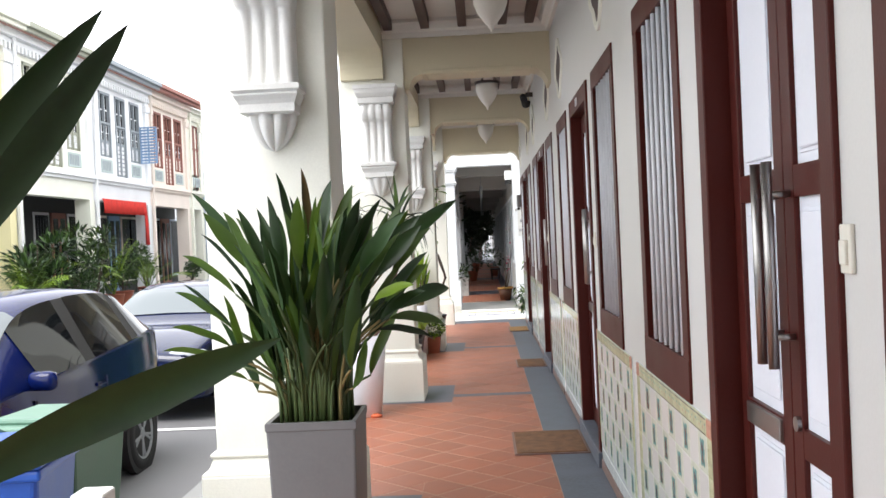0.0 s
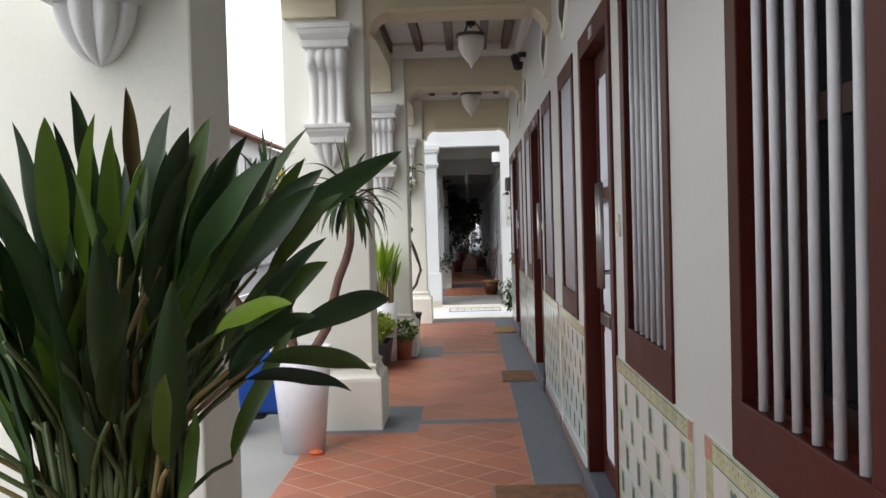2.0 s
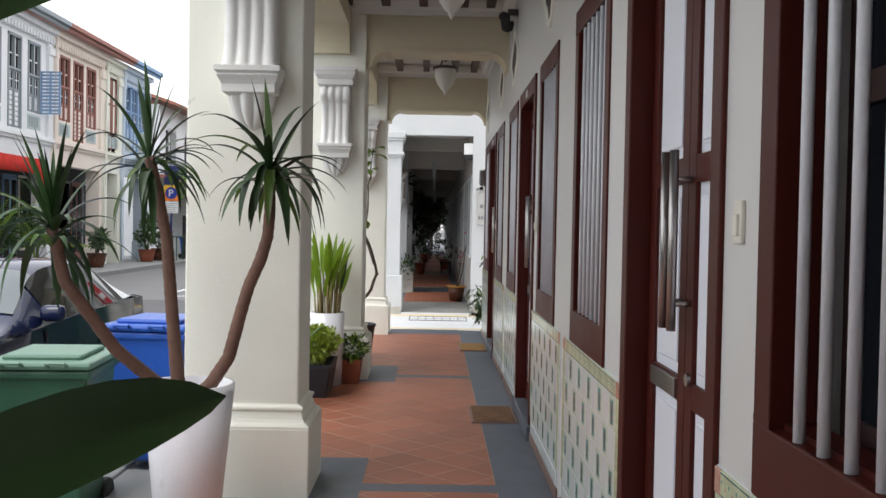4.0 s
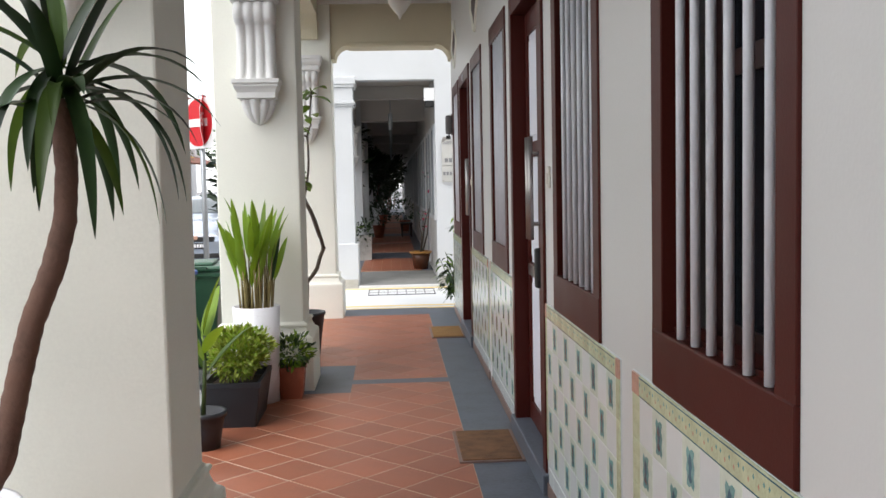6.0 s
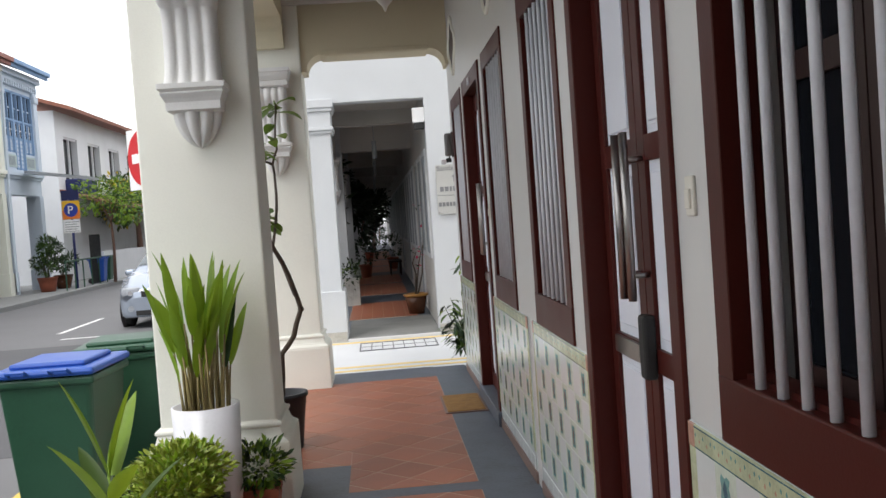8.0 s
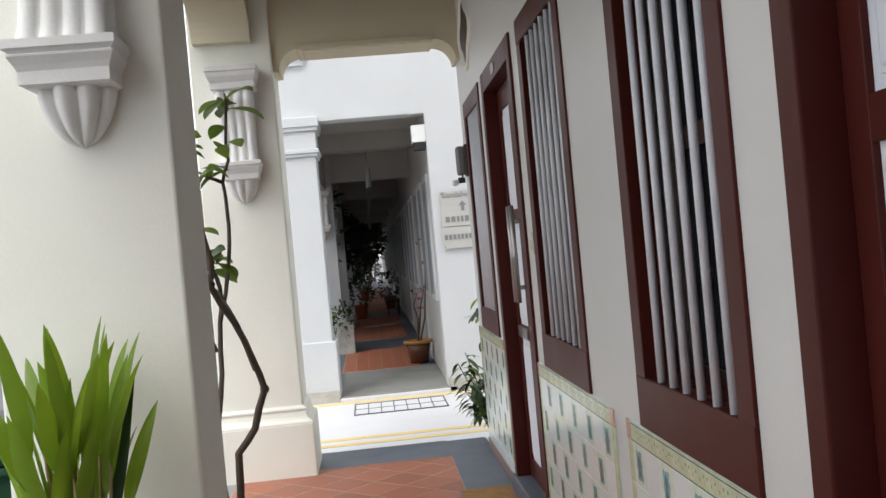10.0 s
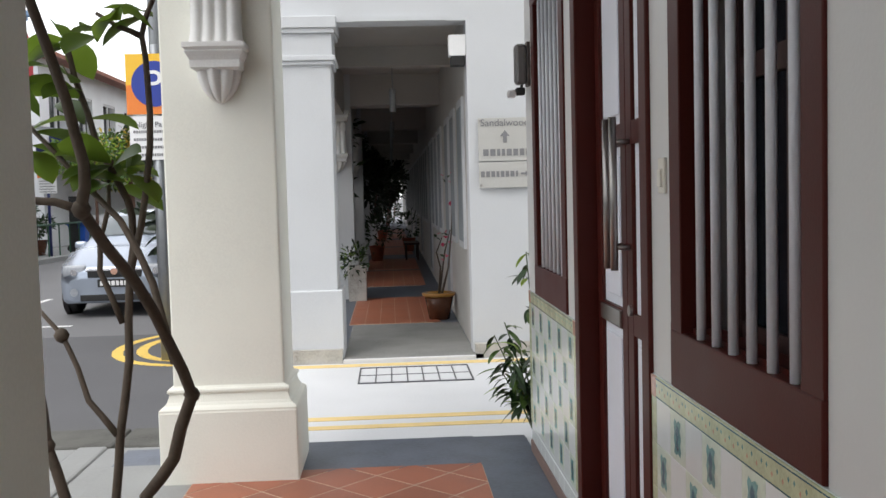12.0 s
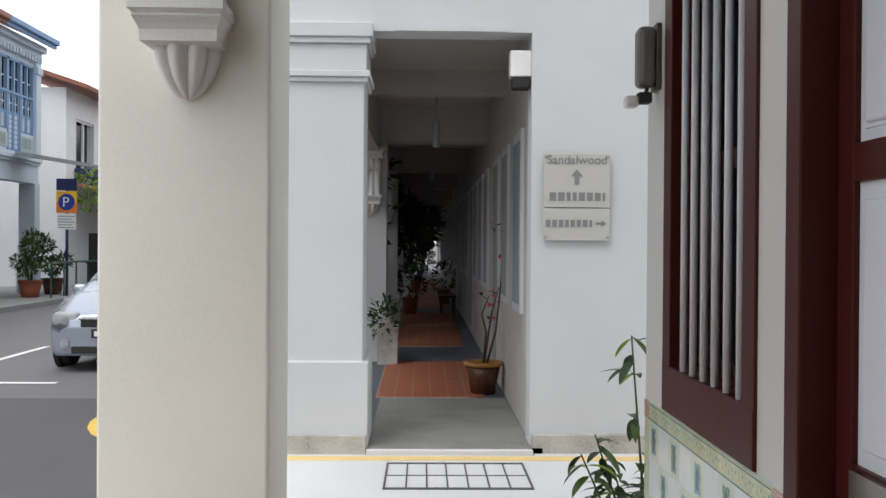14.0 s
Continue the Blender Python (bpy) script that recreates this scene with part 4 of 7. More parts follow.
def clump(parent, n, base_z, spread, reach, petiole, length, width, rng, young=0.12, brown=0.04, droop=0.35, stem_mat=None, side_min=None, lean=0.55, stalk_k=1.0):
    """Upright clump: each leaf a part, on its own stalk."""
    for k in range(n):
        a = rng.uniform(0, 2 * math.pi)
        r = spread * math.sqrt(rng.random())
        foot = Vector((r * math.cos(a), r * math.sin(a), base_z))
        b = a + rng.uniform(-0.9, 0.9)
        tilt = rng.uniform(0.03, lean) * (0.4 + 0.6 * r / spread)
        ph = rng.uniform(*petiole)
        full, tilt = tilt, tilt * stalk_k
        d = Vector((math.cos(b) * math.sin(tilt), math.sin(b) * math.sin(tilt), math.cos(tilt)))
        if side_min is not None and (foot + d * 1.2).x > side_min:
            d.x = -abs(d.x) * 0.5
        knee = foot + d * ph * 0.5 + Vector((0, 0, ph * 0.04))
        top = foot + d * ph
        bm = tube(bmesh.new(), [foot, knee, top], 0.009, 0.005, seg=6)
        part("stalk", bm, stem_mat or (M["stem"] if rng.random() < 0.85 else M["stem_pale"]), parent, smooth=True)
        out = full * rng.uniform(1.2, 2.1) + 0.08
        w = Vector((math.cos(b) * math.sin(out), math.sin(b) * math.sin(out), math.cos(out)))
        L = rng.uniform(*length)
        bm = blade(bmesh.new(), top - d * 0.01, w, L, rng.uniform(*width), droop * rng.uniform(0.3, 1.5), rng.uniform(0.25, 0.6), 10, 0.42, rng.uniform(-1.3, 1.3), 0.06)
        part("leaf", bm, leaf_choice(rng, young, brown), parent, smooth=True)


def held_leaf(parent, root, base, tip, width, m, sag=0.1, roll=0.6, peak=0.5):
    """A broad leaf from base to tip on a long bare stalk that rises from the soil at root."""
    root, base, tip = Vector(root), Vector(base), Vector(tip)
    bend = root.lerp(base, 0.55) + Vector((0, 0, 0.10 * (base - root).length)) - Vector(((base - root).x, (base - root).y, 0)) * 0.40
    pts = [root.lerp(bend, 0.5) - Vector(((base - root).x, (base - root).y, 0)) * 0.06, bend, bend.lerp(base, 0.55) + Vector((0, 0, 0.012)), base]
    part("stalk", tube(bmesh.new(), [root] + pts, 0.0105, 0.0055, seg=6), M["stem_pale"] if (root.x * 977) % 1 < 0.3 else M["stem"], parent, smooth=True)
    way = (tip - base) + Vector((0, 0, sag * (tip - base).length))
    part("leaf", blade(bmesh.new(), base, way, (tip - base).length * 1.02, width, sag * 2.4, 0.55, 12, peak, roll, 0.12), m, parent, smooth=True)


def leafy_planter(at, seed, n, lean=0.5, side_min=None):
    """Square planter with bare upright canes below and broad upright leaves above."""
    rng = random.Random(seed)
    t = thing("potted_plant", "tall broad-leaved green plant in a square grey planter", "potted plant", at, "grey planters", turn=0)
    square_pot(t, 0.42, 0.90, M["greypot"], 0.88)
    for k in range(n):
        a = rng.uniform(0, 2 * math.pi)
        r = 0.17 * math.sqrt(rng.random())
        root = Vector((r * math.cos(a), r * math.sin(a), 0.86))
        b = a + rng.uniform(-1.0, 1.0)
        h = rng.uniform(0.16, 0.78)
        out = rng.uniform(0.02, lean) * (0.45 + 0.55 * r / 0.17) * (0.55 + 0.45 * h / 0.8)
        base = root + Vector((math.cos(b) * out * 0.55, math.sin(b) * out * 0.55, h))
        L = rng.uniform(0.28, 0.47)
        e = rng.uniform(0.25, 0.95) * min(1.0, 0.35 + out * 1.6)
        tip = base + Vector((math.cos(b) * math.sin(e), math.sin(b) * math.sin(e), math.cos(e))) * L
        if tip.z > 1.96:
            tip.z = 1.96 - rng.uniform(0, 0.12)
        if side_min is not None and tip.x > side_min:
            base.x, tip.x = min(base.x, side_min * 0.6), side_min - abs(tip.x - side_min) * 0.4
        held_leaf(t, root, base, tip, rng.uniform(0.052, 0.086), leaf_choice(rng, 0.05, 0.0), rng.uniform(0.03, 0.22), rng.uniform(-1.5, 1.5), rng.uniform(0.40, 0.56))
    for k in range(n // 2):
        a, r = rng.uniform(0, 2 * math.pi), 0.17 * math.sqrt(rng.random())
        p = Vector((r * math.cos(a), r * math.sin(a), 0.86))
        q = p + Vector((rng.uniform(-0.06, 0.06), rng.uniform(-0.06, 0.06), rng.uniform(0.30, 0.55)))
        part("stalk", tube(bmesh.new(), [p, (p + q) / 2 + Vector((0.01, 0, 0)), q], 0.012, 0.007, seg=6), M["stem"] if k % 3 else M["stem_pale"], t, smooth=True)
    return t


PA = Vector((0.035, 4.71, 0.0))
plant_a = leafy_planter(PA, 11, 122, 0.56)
def long_leaves(plant, at, rows):
    """Single long leaves that stand out of a clump, given by root, base, tip, width, surface, sag, roll and widest place."""
    for root, base, tip, w, m, sg, ro, pk in rows:
        held_leaf(plant, (root[0], root[1], 0.87), Vector(base) - Vector(at), Vector(tip) - Vector(at), w, M[m], sg, ro, pk)


# over the walkway
long_leaves(plant_a, PA, [
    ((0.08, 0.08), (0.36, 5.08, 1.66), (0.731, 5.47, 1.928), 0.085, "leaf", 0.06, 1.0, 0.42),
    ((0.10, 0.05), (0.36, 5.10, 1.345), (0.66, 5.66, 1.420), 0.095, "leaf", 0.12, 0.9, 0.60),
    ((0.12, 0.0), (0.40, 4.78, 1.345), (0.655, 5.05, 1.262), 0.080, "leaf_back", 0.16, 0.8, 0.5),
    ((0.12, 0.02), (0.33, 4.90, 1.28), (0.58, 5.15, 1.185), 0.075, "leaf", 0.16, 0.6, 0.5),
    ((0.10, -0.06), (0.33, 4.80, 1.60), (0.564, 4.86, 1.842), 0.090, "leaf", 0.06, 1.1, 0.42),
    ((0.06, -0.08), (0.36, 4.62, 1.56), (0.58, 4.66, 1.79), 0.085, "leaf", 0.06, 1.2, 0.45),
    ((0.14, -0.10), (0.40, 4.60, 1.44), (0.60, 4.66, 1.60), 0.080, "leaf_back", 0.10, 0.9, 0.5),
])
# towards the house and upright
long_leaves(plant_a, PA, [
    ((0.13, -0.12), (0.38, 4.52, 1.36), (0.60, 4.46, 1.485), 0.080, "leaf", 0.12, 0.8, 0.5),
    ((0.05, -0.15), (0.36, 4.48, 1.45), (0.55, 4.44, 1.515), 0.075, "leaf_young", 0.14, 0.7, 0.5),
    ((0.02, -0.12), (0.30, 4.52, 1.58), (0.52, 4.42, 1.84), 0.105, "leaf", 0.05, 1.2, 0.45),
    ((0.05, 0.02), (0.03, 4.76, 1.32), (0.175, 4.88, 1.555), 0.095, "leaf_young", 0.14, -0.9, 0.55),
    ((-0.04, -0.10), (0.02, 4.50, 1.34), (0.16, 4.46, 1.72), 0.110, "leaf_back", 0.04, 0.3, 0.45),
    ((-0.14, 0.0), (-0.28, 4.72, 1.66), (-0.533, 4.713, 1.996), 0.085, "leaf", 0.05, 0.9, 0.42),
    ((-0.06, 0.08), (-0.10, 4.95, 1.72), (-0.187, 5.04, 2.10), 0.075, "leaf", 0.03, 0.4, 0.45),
])
# tall ones and those over the kerb
long_leaves(plant_a, PA, [
    ((-0.02, 0.12), (-0.04, 5.10, 1.75), (-0.083, 5.20, 2.13), 0.060, "leaf_brown", 0.03, 0.5, 0.45),
    ((0.06, 0.10), (0.04, 4.98, 1.68), (0.10, 5.05, 2.05), 0.105, "leaf", 0.03, 0.1, 0.42),
    ((0.02, 0.14), (0.10, 5.02, 1.62), (0.20, 5.10, 2.02), 0.100, "leaf_back", 0.03, 0.6, 0.42),
    ((-0.16, -0.08), (-0.34, 4.62, 1.34), (-0.60, 4.60, 1.52), 0.080, "leaf_back", 0.10, 0.7, 0.5),
    ((-0.15, -0.12), (-0.33, 4.55, 1.26), (-0.59, 4.50, 1.36), 0.075, "leaf_back", 0.14, 0.6, 0.5),
    ((-0.12, -0.15), (-0.30, 4.52, 1.18), (-0.62, 4.45, 1.255), 0.070, "leaf_back", 0.16, 0.5, 0.5),
    ((-0.14, -0.10), (-0.26, 4.56, 1.10), (-0.46, 4.50, 1.155), 0.060, "leaf_back", 0.16, 0.4, 0.5),
])
plant_b = leafy_planter((-0.42, 1.80, 0.0), 23, 30, 0.4, side_min=-0.1)
long_leaves(plant_b, (0, 0, 0), [
    ((0.06, -0.06), (0.44, -0.56, 1.36), (1.03, -0.50, 1.60), 0.060, "leaf", 0.10, 1.75, 0.66),
    ((0.05, 0.05), (0.20, 0.15, 1.66), (0.60, 0.20, 2.17), 0.080, "leaf", 0.05, 1.9, 0.5),
    ((0.02, 0.08), (0.10, 0.20, 1.72), (0.53, 0.25, 2.215), 0.075, "leaf", 0.05, 1.9, 0.5),
])


def dracaena(at):
    rng = random.Random(5)
    t = thing("potted_plant", "two-stemmed dragon tree in a tall white tapered pot", "potted plant", at)
    round_pot(t, 0.16, 0.235, 0.80, M["whitepot"], lip=0.0, seg=36)
    for k in range(4):
        a = k * math.pi / 2 + 0.5
        part("foot", boxes((0.13 * math.cos(a) - 0.03, 0.13 * math.sin(a) - 0.03, -0.005, 0.13 * math.cos(a) + 0.03, 0.13 * math.sin(a) + 0.03, 0.004), bevel=0.002), M["orange_foot"], t, "orange plastic pot foot")
    part("pot_foot", lathe(bmesh.new(), [(0.05, 0.0), (0.06, 0.02), (0.03, 0.035)], 12, (0.12, -0.14, -0.0)), M["orange_foot"], t, "orange plastic pot foot")
    for path, head in (([(0.04, 0, 0.72), (0.12, -0.01, 0.80), (0.21, -0.02, 0.94), (0.27, -0.03, 1.17), (0.31, -0.03, 1.31), (0.37, -0.03, 1.45), (0.405, -0.03, 1.57), (0.415, -0.03, 1.70), (0.41, -0.03, 1.88)], (0.41, -0.03, 1.89)),
                       ([(-0.06, 0.03, 0.74), (-0.10, 0.03, 1.15), (-0.13, 0.02, 1.55), (-0.20, 0.0, 1.90), (-0.22, 0.0, 1.97)], (-0.22, 0.0, 1.95)),
                       ([(-0.08, -0.04, 0.74), (-0.3, -0.25, 1.0), (-0.48, -0.45, 1.35), (-0.52, -0.5, 1.6)], (-0.52, -0.5, 1.58))):
        ringed = []
        for p, q in zip(path, path[1:]):
            steps_up = max(2, int((Vector(q) - Vector(p)).length / 0.022))
            ringed += [Vector(p).lerp(Vector(q), i / steps_up) for i in range(steps_up)]
        bm = tube(bmesh.new(), ringed + [Vector(path[-1])], 0.035, 0.027, seg=12)
        bm.verts.ensure_lookup_table()
        for i, v in enumerate(bm.verts):
            c = (ringed + [Vector(path[-1])])[i // 12]
            v.co = c + (v.co - c) * (1.0 + 0.07 * ((i // 12) % 2) + 0.06 * noise.noise(c * 14))
        part("trunk", bm, M["bark"], t, "ringed brown trunk", smooth=True)
        for k in range(40):
            a, e = rng.uniform(0, 2 * math.pi), rng.uniform(-0.5, 1.5)
            w = Vector((math.cos(a) * math.cos(e), math.sin(a) * math.cos(e), math.sin(e)))
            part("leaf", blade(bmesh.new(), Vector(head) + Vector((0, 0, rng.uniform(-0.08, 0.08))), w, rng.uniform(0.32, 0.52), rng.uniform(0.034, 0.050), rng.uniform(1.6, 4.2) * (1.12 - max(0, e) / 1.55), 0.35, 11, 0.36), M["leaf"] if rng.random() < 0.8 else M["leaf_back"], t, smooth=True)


dracaena((-0.36, 9.52, 0.0))


def shrub(parent, centre, radius, n, leaf, width, mats, rng, flat=0.8, name="foliage"):
    """A dense bush of small leaves, with an uneven outline."""
    groups = [bmesh.new() for _ in mats]
    for k in range(n):
        v = Vector((rng.gauss(0, 1), rng.gauss(0, 1), rng.gauss(0, 1))).normalized()
        lump = 1 + 0.28 * noise.noise(v * 2.3 + Vector(centre))
        r = radius * lump * rng.uniform(0.55, 1.0)
        p = Vector(centre) + Vector((v.x * r, v.y * r, v.z * r * flat))
        w = (v + Vector((rng.uniform(-0.7, 0.7), rng.uniform(-0.7, 0.7), rng.uniform(-0.2, 0.8)))).normalized()
        blade(groups[rng.randrange(len(mats))], p, w, leaf * rng.uniform(0.6, 1.2), width * rng.uniform(0.7, 1.2), rng.uniform(0, 0.8), 0.3, 3, 0.5, rng.uniform(-1, 1))
    for g, m in zip(groups, mats):
        tagged(part(name, g, m, parent), kind="stuff")


# plants before the third pier
rng = random.Random(8)
t = thing("potted_plant", "yellow-green bushy shrub in a black oblong planter", "potted plant", (-0.24, 13.76, 0.0))
square_pot(t, 0.40, 0.32, M["blackpot"], 0.80, 1.6)
for k in range(14):
    a = rng.uniform(0, 6.28)
    part("stem", tube(bmesh.new(), [(0.1 * math.cos(a), 0.1 * math.sin(a), 0.28), (0.2 * math.cos(a), 0.2 * math.sin(a), 0.5)], 0.005, 0.003, seg=5), M["stem_pale"], t)
for cy, cz, cr in ((-0.16, 0.47, 0.21), (0.02, 0.51, 0.22), (0.18, 0.50, 0.21)):
    shrub(t, (0.02, cy, cz), cr, 1300, 0.045, 0.018, [M["leaf_lime"], M["leaf_lime"], M["leaf_young"]], rng, 0.62)
t = thing("potted_plant", "tall yellow-green leafy plant in a white cylinder pot", "potted plant", (-0.17, 14.30, 0.0))
round_pot(t, 0.155, 0.18, 0.74, M["whitepot"], lip=0.0, seg=36)
clump(t, 40, 0.69, 0.13, 0.3, (0.18, 0.50), (0.30, 0.46), (0.045, 0.068), rng, young=0.97, brown=0.02, droop=0.5, stem_mat=M["stem_pale"], lean=0.27, stalk_k=0.6)
t = thing("potted_plant", "small bushy plant in a square red clay pot", "potted plant", (0.075, 14.40, 0.0))
square_pot(t, 0.21, 0.25, M["claypot"], 0.78)
shrub(t, (0, 0, 0.36), 0.15, 420, 0.06, 0.024, [M["leaf_back"], M["leaf_young"], M["leaf"]], rng, 0.85)
t = thing("potted_plant", "corn-leaved young plant in a black round pot", "potted plant", (-0.34, 13.0, 0.0))
round_pot(t, 0.10, 0.14, 0.24, M["blackpot"])
part("stem", tube(bmesh.new(), [(0, 0, 0.18), (0.02, 0, 0.45), (0.03, 0.0, 0.72)], 0.016, 0.010), M["stem"], t, smooth=True)
for a, z, e, L in ((0.3, 0.45, 0.9, 0.42), (2.2, 0.5, 0.8, 0.45), (4.1, 0.55, 1.0, 0.45), (5.3, 0.6, 0.7, 0.4), (1.2, 0.66, 1.1, 0.42), (3.4, 0.7, 1.25, 0.45), (0.0, 0.72, 1.3, 0.4)):
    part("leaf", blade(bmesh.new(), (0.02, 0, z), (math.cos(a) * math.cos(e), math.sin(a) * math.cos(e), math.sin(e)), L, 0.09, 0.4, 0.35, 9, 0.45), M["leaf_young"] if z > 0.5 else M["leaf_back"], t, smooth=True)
# bent-stemmed shrub by the fourth pier
t = thing("potted_shrub", "sparse bent-stemmed shrub with broad leaves in a black pot", "potted plant", (0.02, 16.32, 0.0))
round_pot(t, 0.13, 0.18, 0.42, M["blackpot"])
rng = random.Random(21)
STEMS = [([(0.0, 0.0, 0.36), (0.03, -0.07, 0.72), (0.13, -0.12, 0.85), (0.20, -0.16, 1.05), (0.17, -0.27, 1.22), (0.11, -0.42, 1.42), (0.05, -0.62, 1.61), (0.07, -0.64, 1.72), (0.04, -0.66, 1.87), (-0.01, -0.72, 2.1), (-0.06, -0.75, 2.3)], 0.021),
         ([(-0.07, 0.06, 0.36), (-0.11, 0.08, 0.67), (-0.08, 0.08, 0.88), (-0.05, 0.08, 1.12), (-0.03, 0.08, 1.39), (-0.01, 0.08, 1.58), (-0.05, 0.08, 1.68), (-0.11, 0.08, 1.80), (-0.17, 0.08, 2.02), (-0.2, 0.08, 2.14)], 0.016),
         ([(-0.03, 0.08, 1.39), (0.02, 0.06, 1.55), (0.06, 0.03, 1.80), (0.07, 0.0, 2.0), (0.06, -0.02, 2.13), (0.10, -0.02, 2.24), (0.10, -0.01, 2.42), (0.115, 0.0, 2.57)], 0.012)]
SIDE_STEMS = [([(-0.09, 0.08, 0.88), (-0.18, 0.10, 0.99), (-0.27, 0.13, 1.20), (-0.37, 0.18, 1.30)], 0.012),
         ([(-0.10, -0.04, 0.36), (-0.22, -0.07, 0.73), (-0.26, -0.07, 0.89), (-0.28, -0.07, 1.1), (-0.36, -0.07, 1.5), (-0.40, -0.1, 2.0)], 0.020),
         ([(0.17, -0.24, 1.16), (0.09, -0.12, 1.38), (-0.02, -0.02, 1.57), (-0.18, 0.03, 1.73), (-0.32, 0.08, 1.87)], 0.013),
         ([(-0.06, 0.08, 1.24), (-0.12, 0.08, 1.41), (-0.12, 0.08, 1.50), (-0.09, 0.08, 1.62), (-0.07, 0.08, 1.76)], 0.011),
         ([(0.05, -0.62, 1.61), (-0.01, -0.62, 1.63), (-0.12, -0.62, 1.64), (-0.3, -0.55, 1.72)], 0.012),
         ([(0.06, -0.02, 2.13), (-0.01, -0.02, 2.16), (-0.07, -0.02, 2.20)], 0.010)]
TUFTS = [((0.115, 0.0, 2.58), 8), ((0.10, -0.01, 2.4), 3), ((-0.06, -0.75, 2.3), 9), ((-0.2, 0.08, 2.12), 9), ((0.10, -0.02, 2.22), 4), ((-0.07, -0.02, 2.20), 4), ((-0.32, 0.08, 1.87), 8), ((-0.07, 0.08, 1.76), 9), ((-0.15, 0.08, 1.95), 5), ((-0.3, -0.55, 1.72), 6), ((-0.40, -0.1, 2.0), 9), ((-0.02, 0.06, 1.72), 4)]
for pts, r in STEMS + SIDE_STEMS:
    fine = []
    for p, q in zip(pts, pts[1:]):
        for u in (0, 0.5):
            fine.append(Vector(p).lerp(Vector(q), u) + Vector((rng.uniform(-0.005, 0.005), rng.uniform(-0.005, 0.005), 0)))
    fine.append(Vector(pts[-1]))
    part("stem", tube(bmesh.new(), fine, r, r * 0.55, seg=8), M["twig"], t, "knotted grey-brown stem", smooth=True)
for k in ((0.20, -0.16, 1.05), (0.05, -0.62, 1.61), (-0.26, -0.07, 0.89), (-0.27, 0.13, 1.20)):
    part("knot", lathe(bmesh.new(), [(0.001, -0.026), (0.018, -0.016), (0.025, 0.002), (0.017, 0.018), (0.001, 0.026)], 9, k), M["twig"], t, smooth=True)
for e, n in TUFTS:
    for k in range(n):
        a, up = rng.uniform(0, 6.28), rng.uniform(-0.5, 0.7)
        w = (math.cos(a) * math.cos(up), math.sin(a) * math.cos(up), math.sin(up))
        part("leaf", blade(bmesh.new(), Vector(e) + Vector((0, 0, rng.uniform(-0.10, 0.03))), w, rng.uniform(0.14, 0.24), rng.uniform(0.062, 0.095), rng.uniform(0.4, 1.3), 0.3, 7, 0.58, rng.uniform(-0.8, 0.8)), M["leaf_broad"] if rng.random() < 0.75 else M["leaf_back"], t, smooth=True)

# weedy bush at the end of the wall
rng = random.Random(31)
t = thing("bush", "narrow-leaved green bush growing at the wall corner", "bush", (1.80, 19.74, ALLEY))
for k in range(13):
    a = rng.uniform(0, 6.28)
    tall = k == 0
    top = Vector((-0.06, 0.03, 1.32)) if tall else Vector((0.20 * math.cos(a) - 0.10, 0.24 * math.sin(a), rng.uniform(0.42, 0.86)))
    part("stem", tube(bmesh.new(), [(0, 0, 0), top * 0.5 + Vector((0.02, 0, 0)), top], 0.008, 0.004, seg=6), M["stem"], t)
    for j in range(22 if tall else 27):
        u = rng.uniform(0.35, 1.0)
        a2, up = rng.uniform(0, 6.28), rng.uniform(-0.6, 0.35)
        part("leaf", blade(bmesh.new(), top * u, (math.cos(a2) * math.cos(up), math.sin(a2) * math.cos(up), math.sin(up)), rng.uniform(0.12, 0.20), rng.uniform(0.034, 0.052), rng.uniform(0.6, 1.6), 0.25, 6, 0.42), leaf_choice(rng, 0.10, 0.02), t, smooth=True)

# glazed pot with a flowering vine, and other pots in the far walkway
t = thing("potted_vine", "pink-flowered bare vine in a brown and ochre glazed pot", "potted plant", (1.445, 26.1, -0.05))
round_pot(t, 0.14, 0.20, 0.36, M["brownpot"], rim=M["ochre"])
for k, pts in enumerate(([(0, 0, 0.3), (0.03, 0, 0.7), (-0.02, 0, 0.9), (0.06, 0, 1.1)], [(0.03, 0, 0.3), (0.14, 0, 0.7), (0.20, 0, 1.3), (0.22, 0, 1.9)], [(0, 0, 0.3), (0.1, 0.1, 0.9), (0.18, 0.1, 1.2)])):
    part("stem", tube(bmesh.new(), pts, 0.016, 0.006, seg=6), M["twig"], t, smooth=True)
    for j in range(10):
        p = Vector(pts[-1]) + Vector((rng.uniform(-0.12, 0.12), rng.uniform(-0.1, 0.1), rng.uniform(-0.4, 0.1)))
        part("flower" if j < 6 else "leaf", blade(bmesh.new(), p, (rng.uniform(-1, 1), rng.uniform(-1, 1), 0.5), 0.07, 0.05, 0.3, 0.3, 4), M["flower"] if j < 6 else M["leaf"], t)
for x, y, r, h, n in ((0.45, 38.0, 0.2, 0.4, 200), (1.35, 42.0, 0.2, 0.4, 160), (0.5, 49.0, 0.2, 0.4, 160)):
    t = thing("potted_plant", "leafy plant in a red clay pot on the far walkway", "potted plant", (x, y, -0.05), "far walkway pots")
    round_pot(t, r * 0.7, r, h, M["claypot"])
    shrub(t, (0, 0, h + 0.35), 0.38, n, 0.16, 0.06, [M["crown_dark"], M["leaf"]], rng, 1.1)
t = thing("potted_plant", "small leafy plant in a square weathered grey planter", "potted plant", (0.26, 28.72, -0.05))
square_pot(t, 0.30, 0.56, M["stained"], 0.96)
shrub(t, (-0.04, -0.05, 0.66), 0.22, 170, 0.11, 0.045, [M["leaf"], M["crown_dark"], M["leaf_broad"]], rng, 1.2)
t = thing("bench", "low dark timber bench against the far wall", "bench", (1.35, 38.5, -0.05))
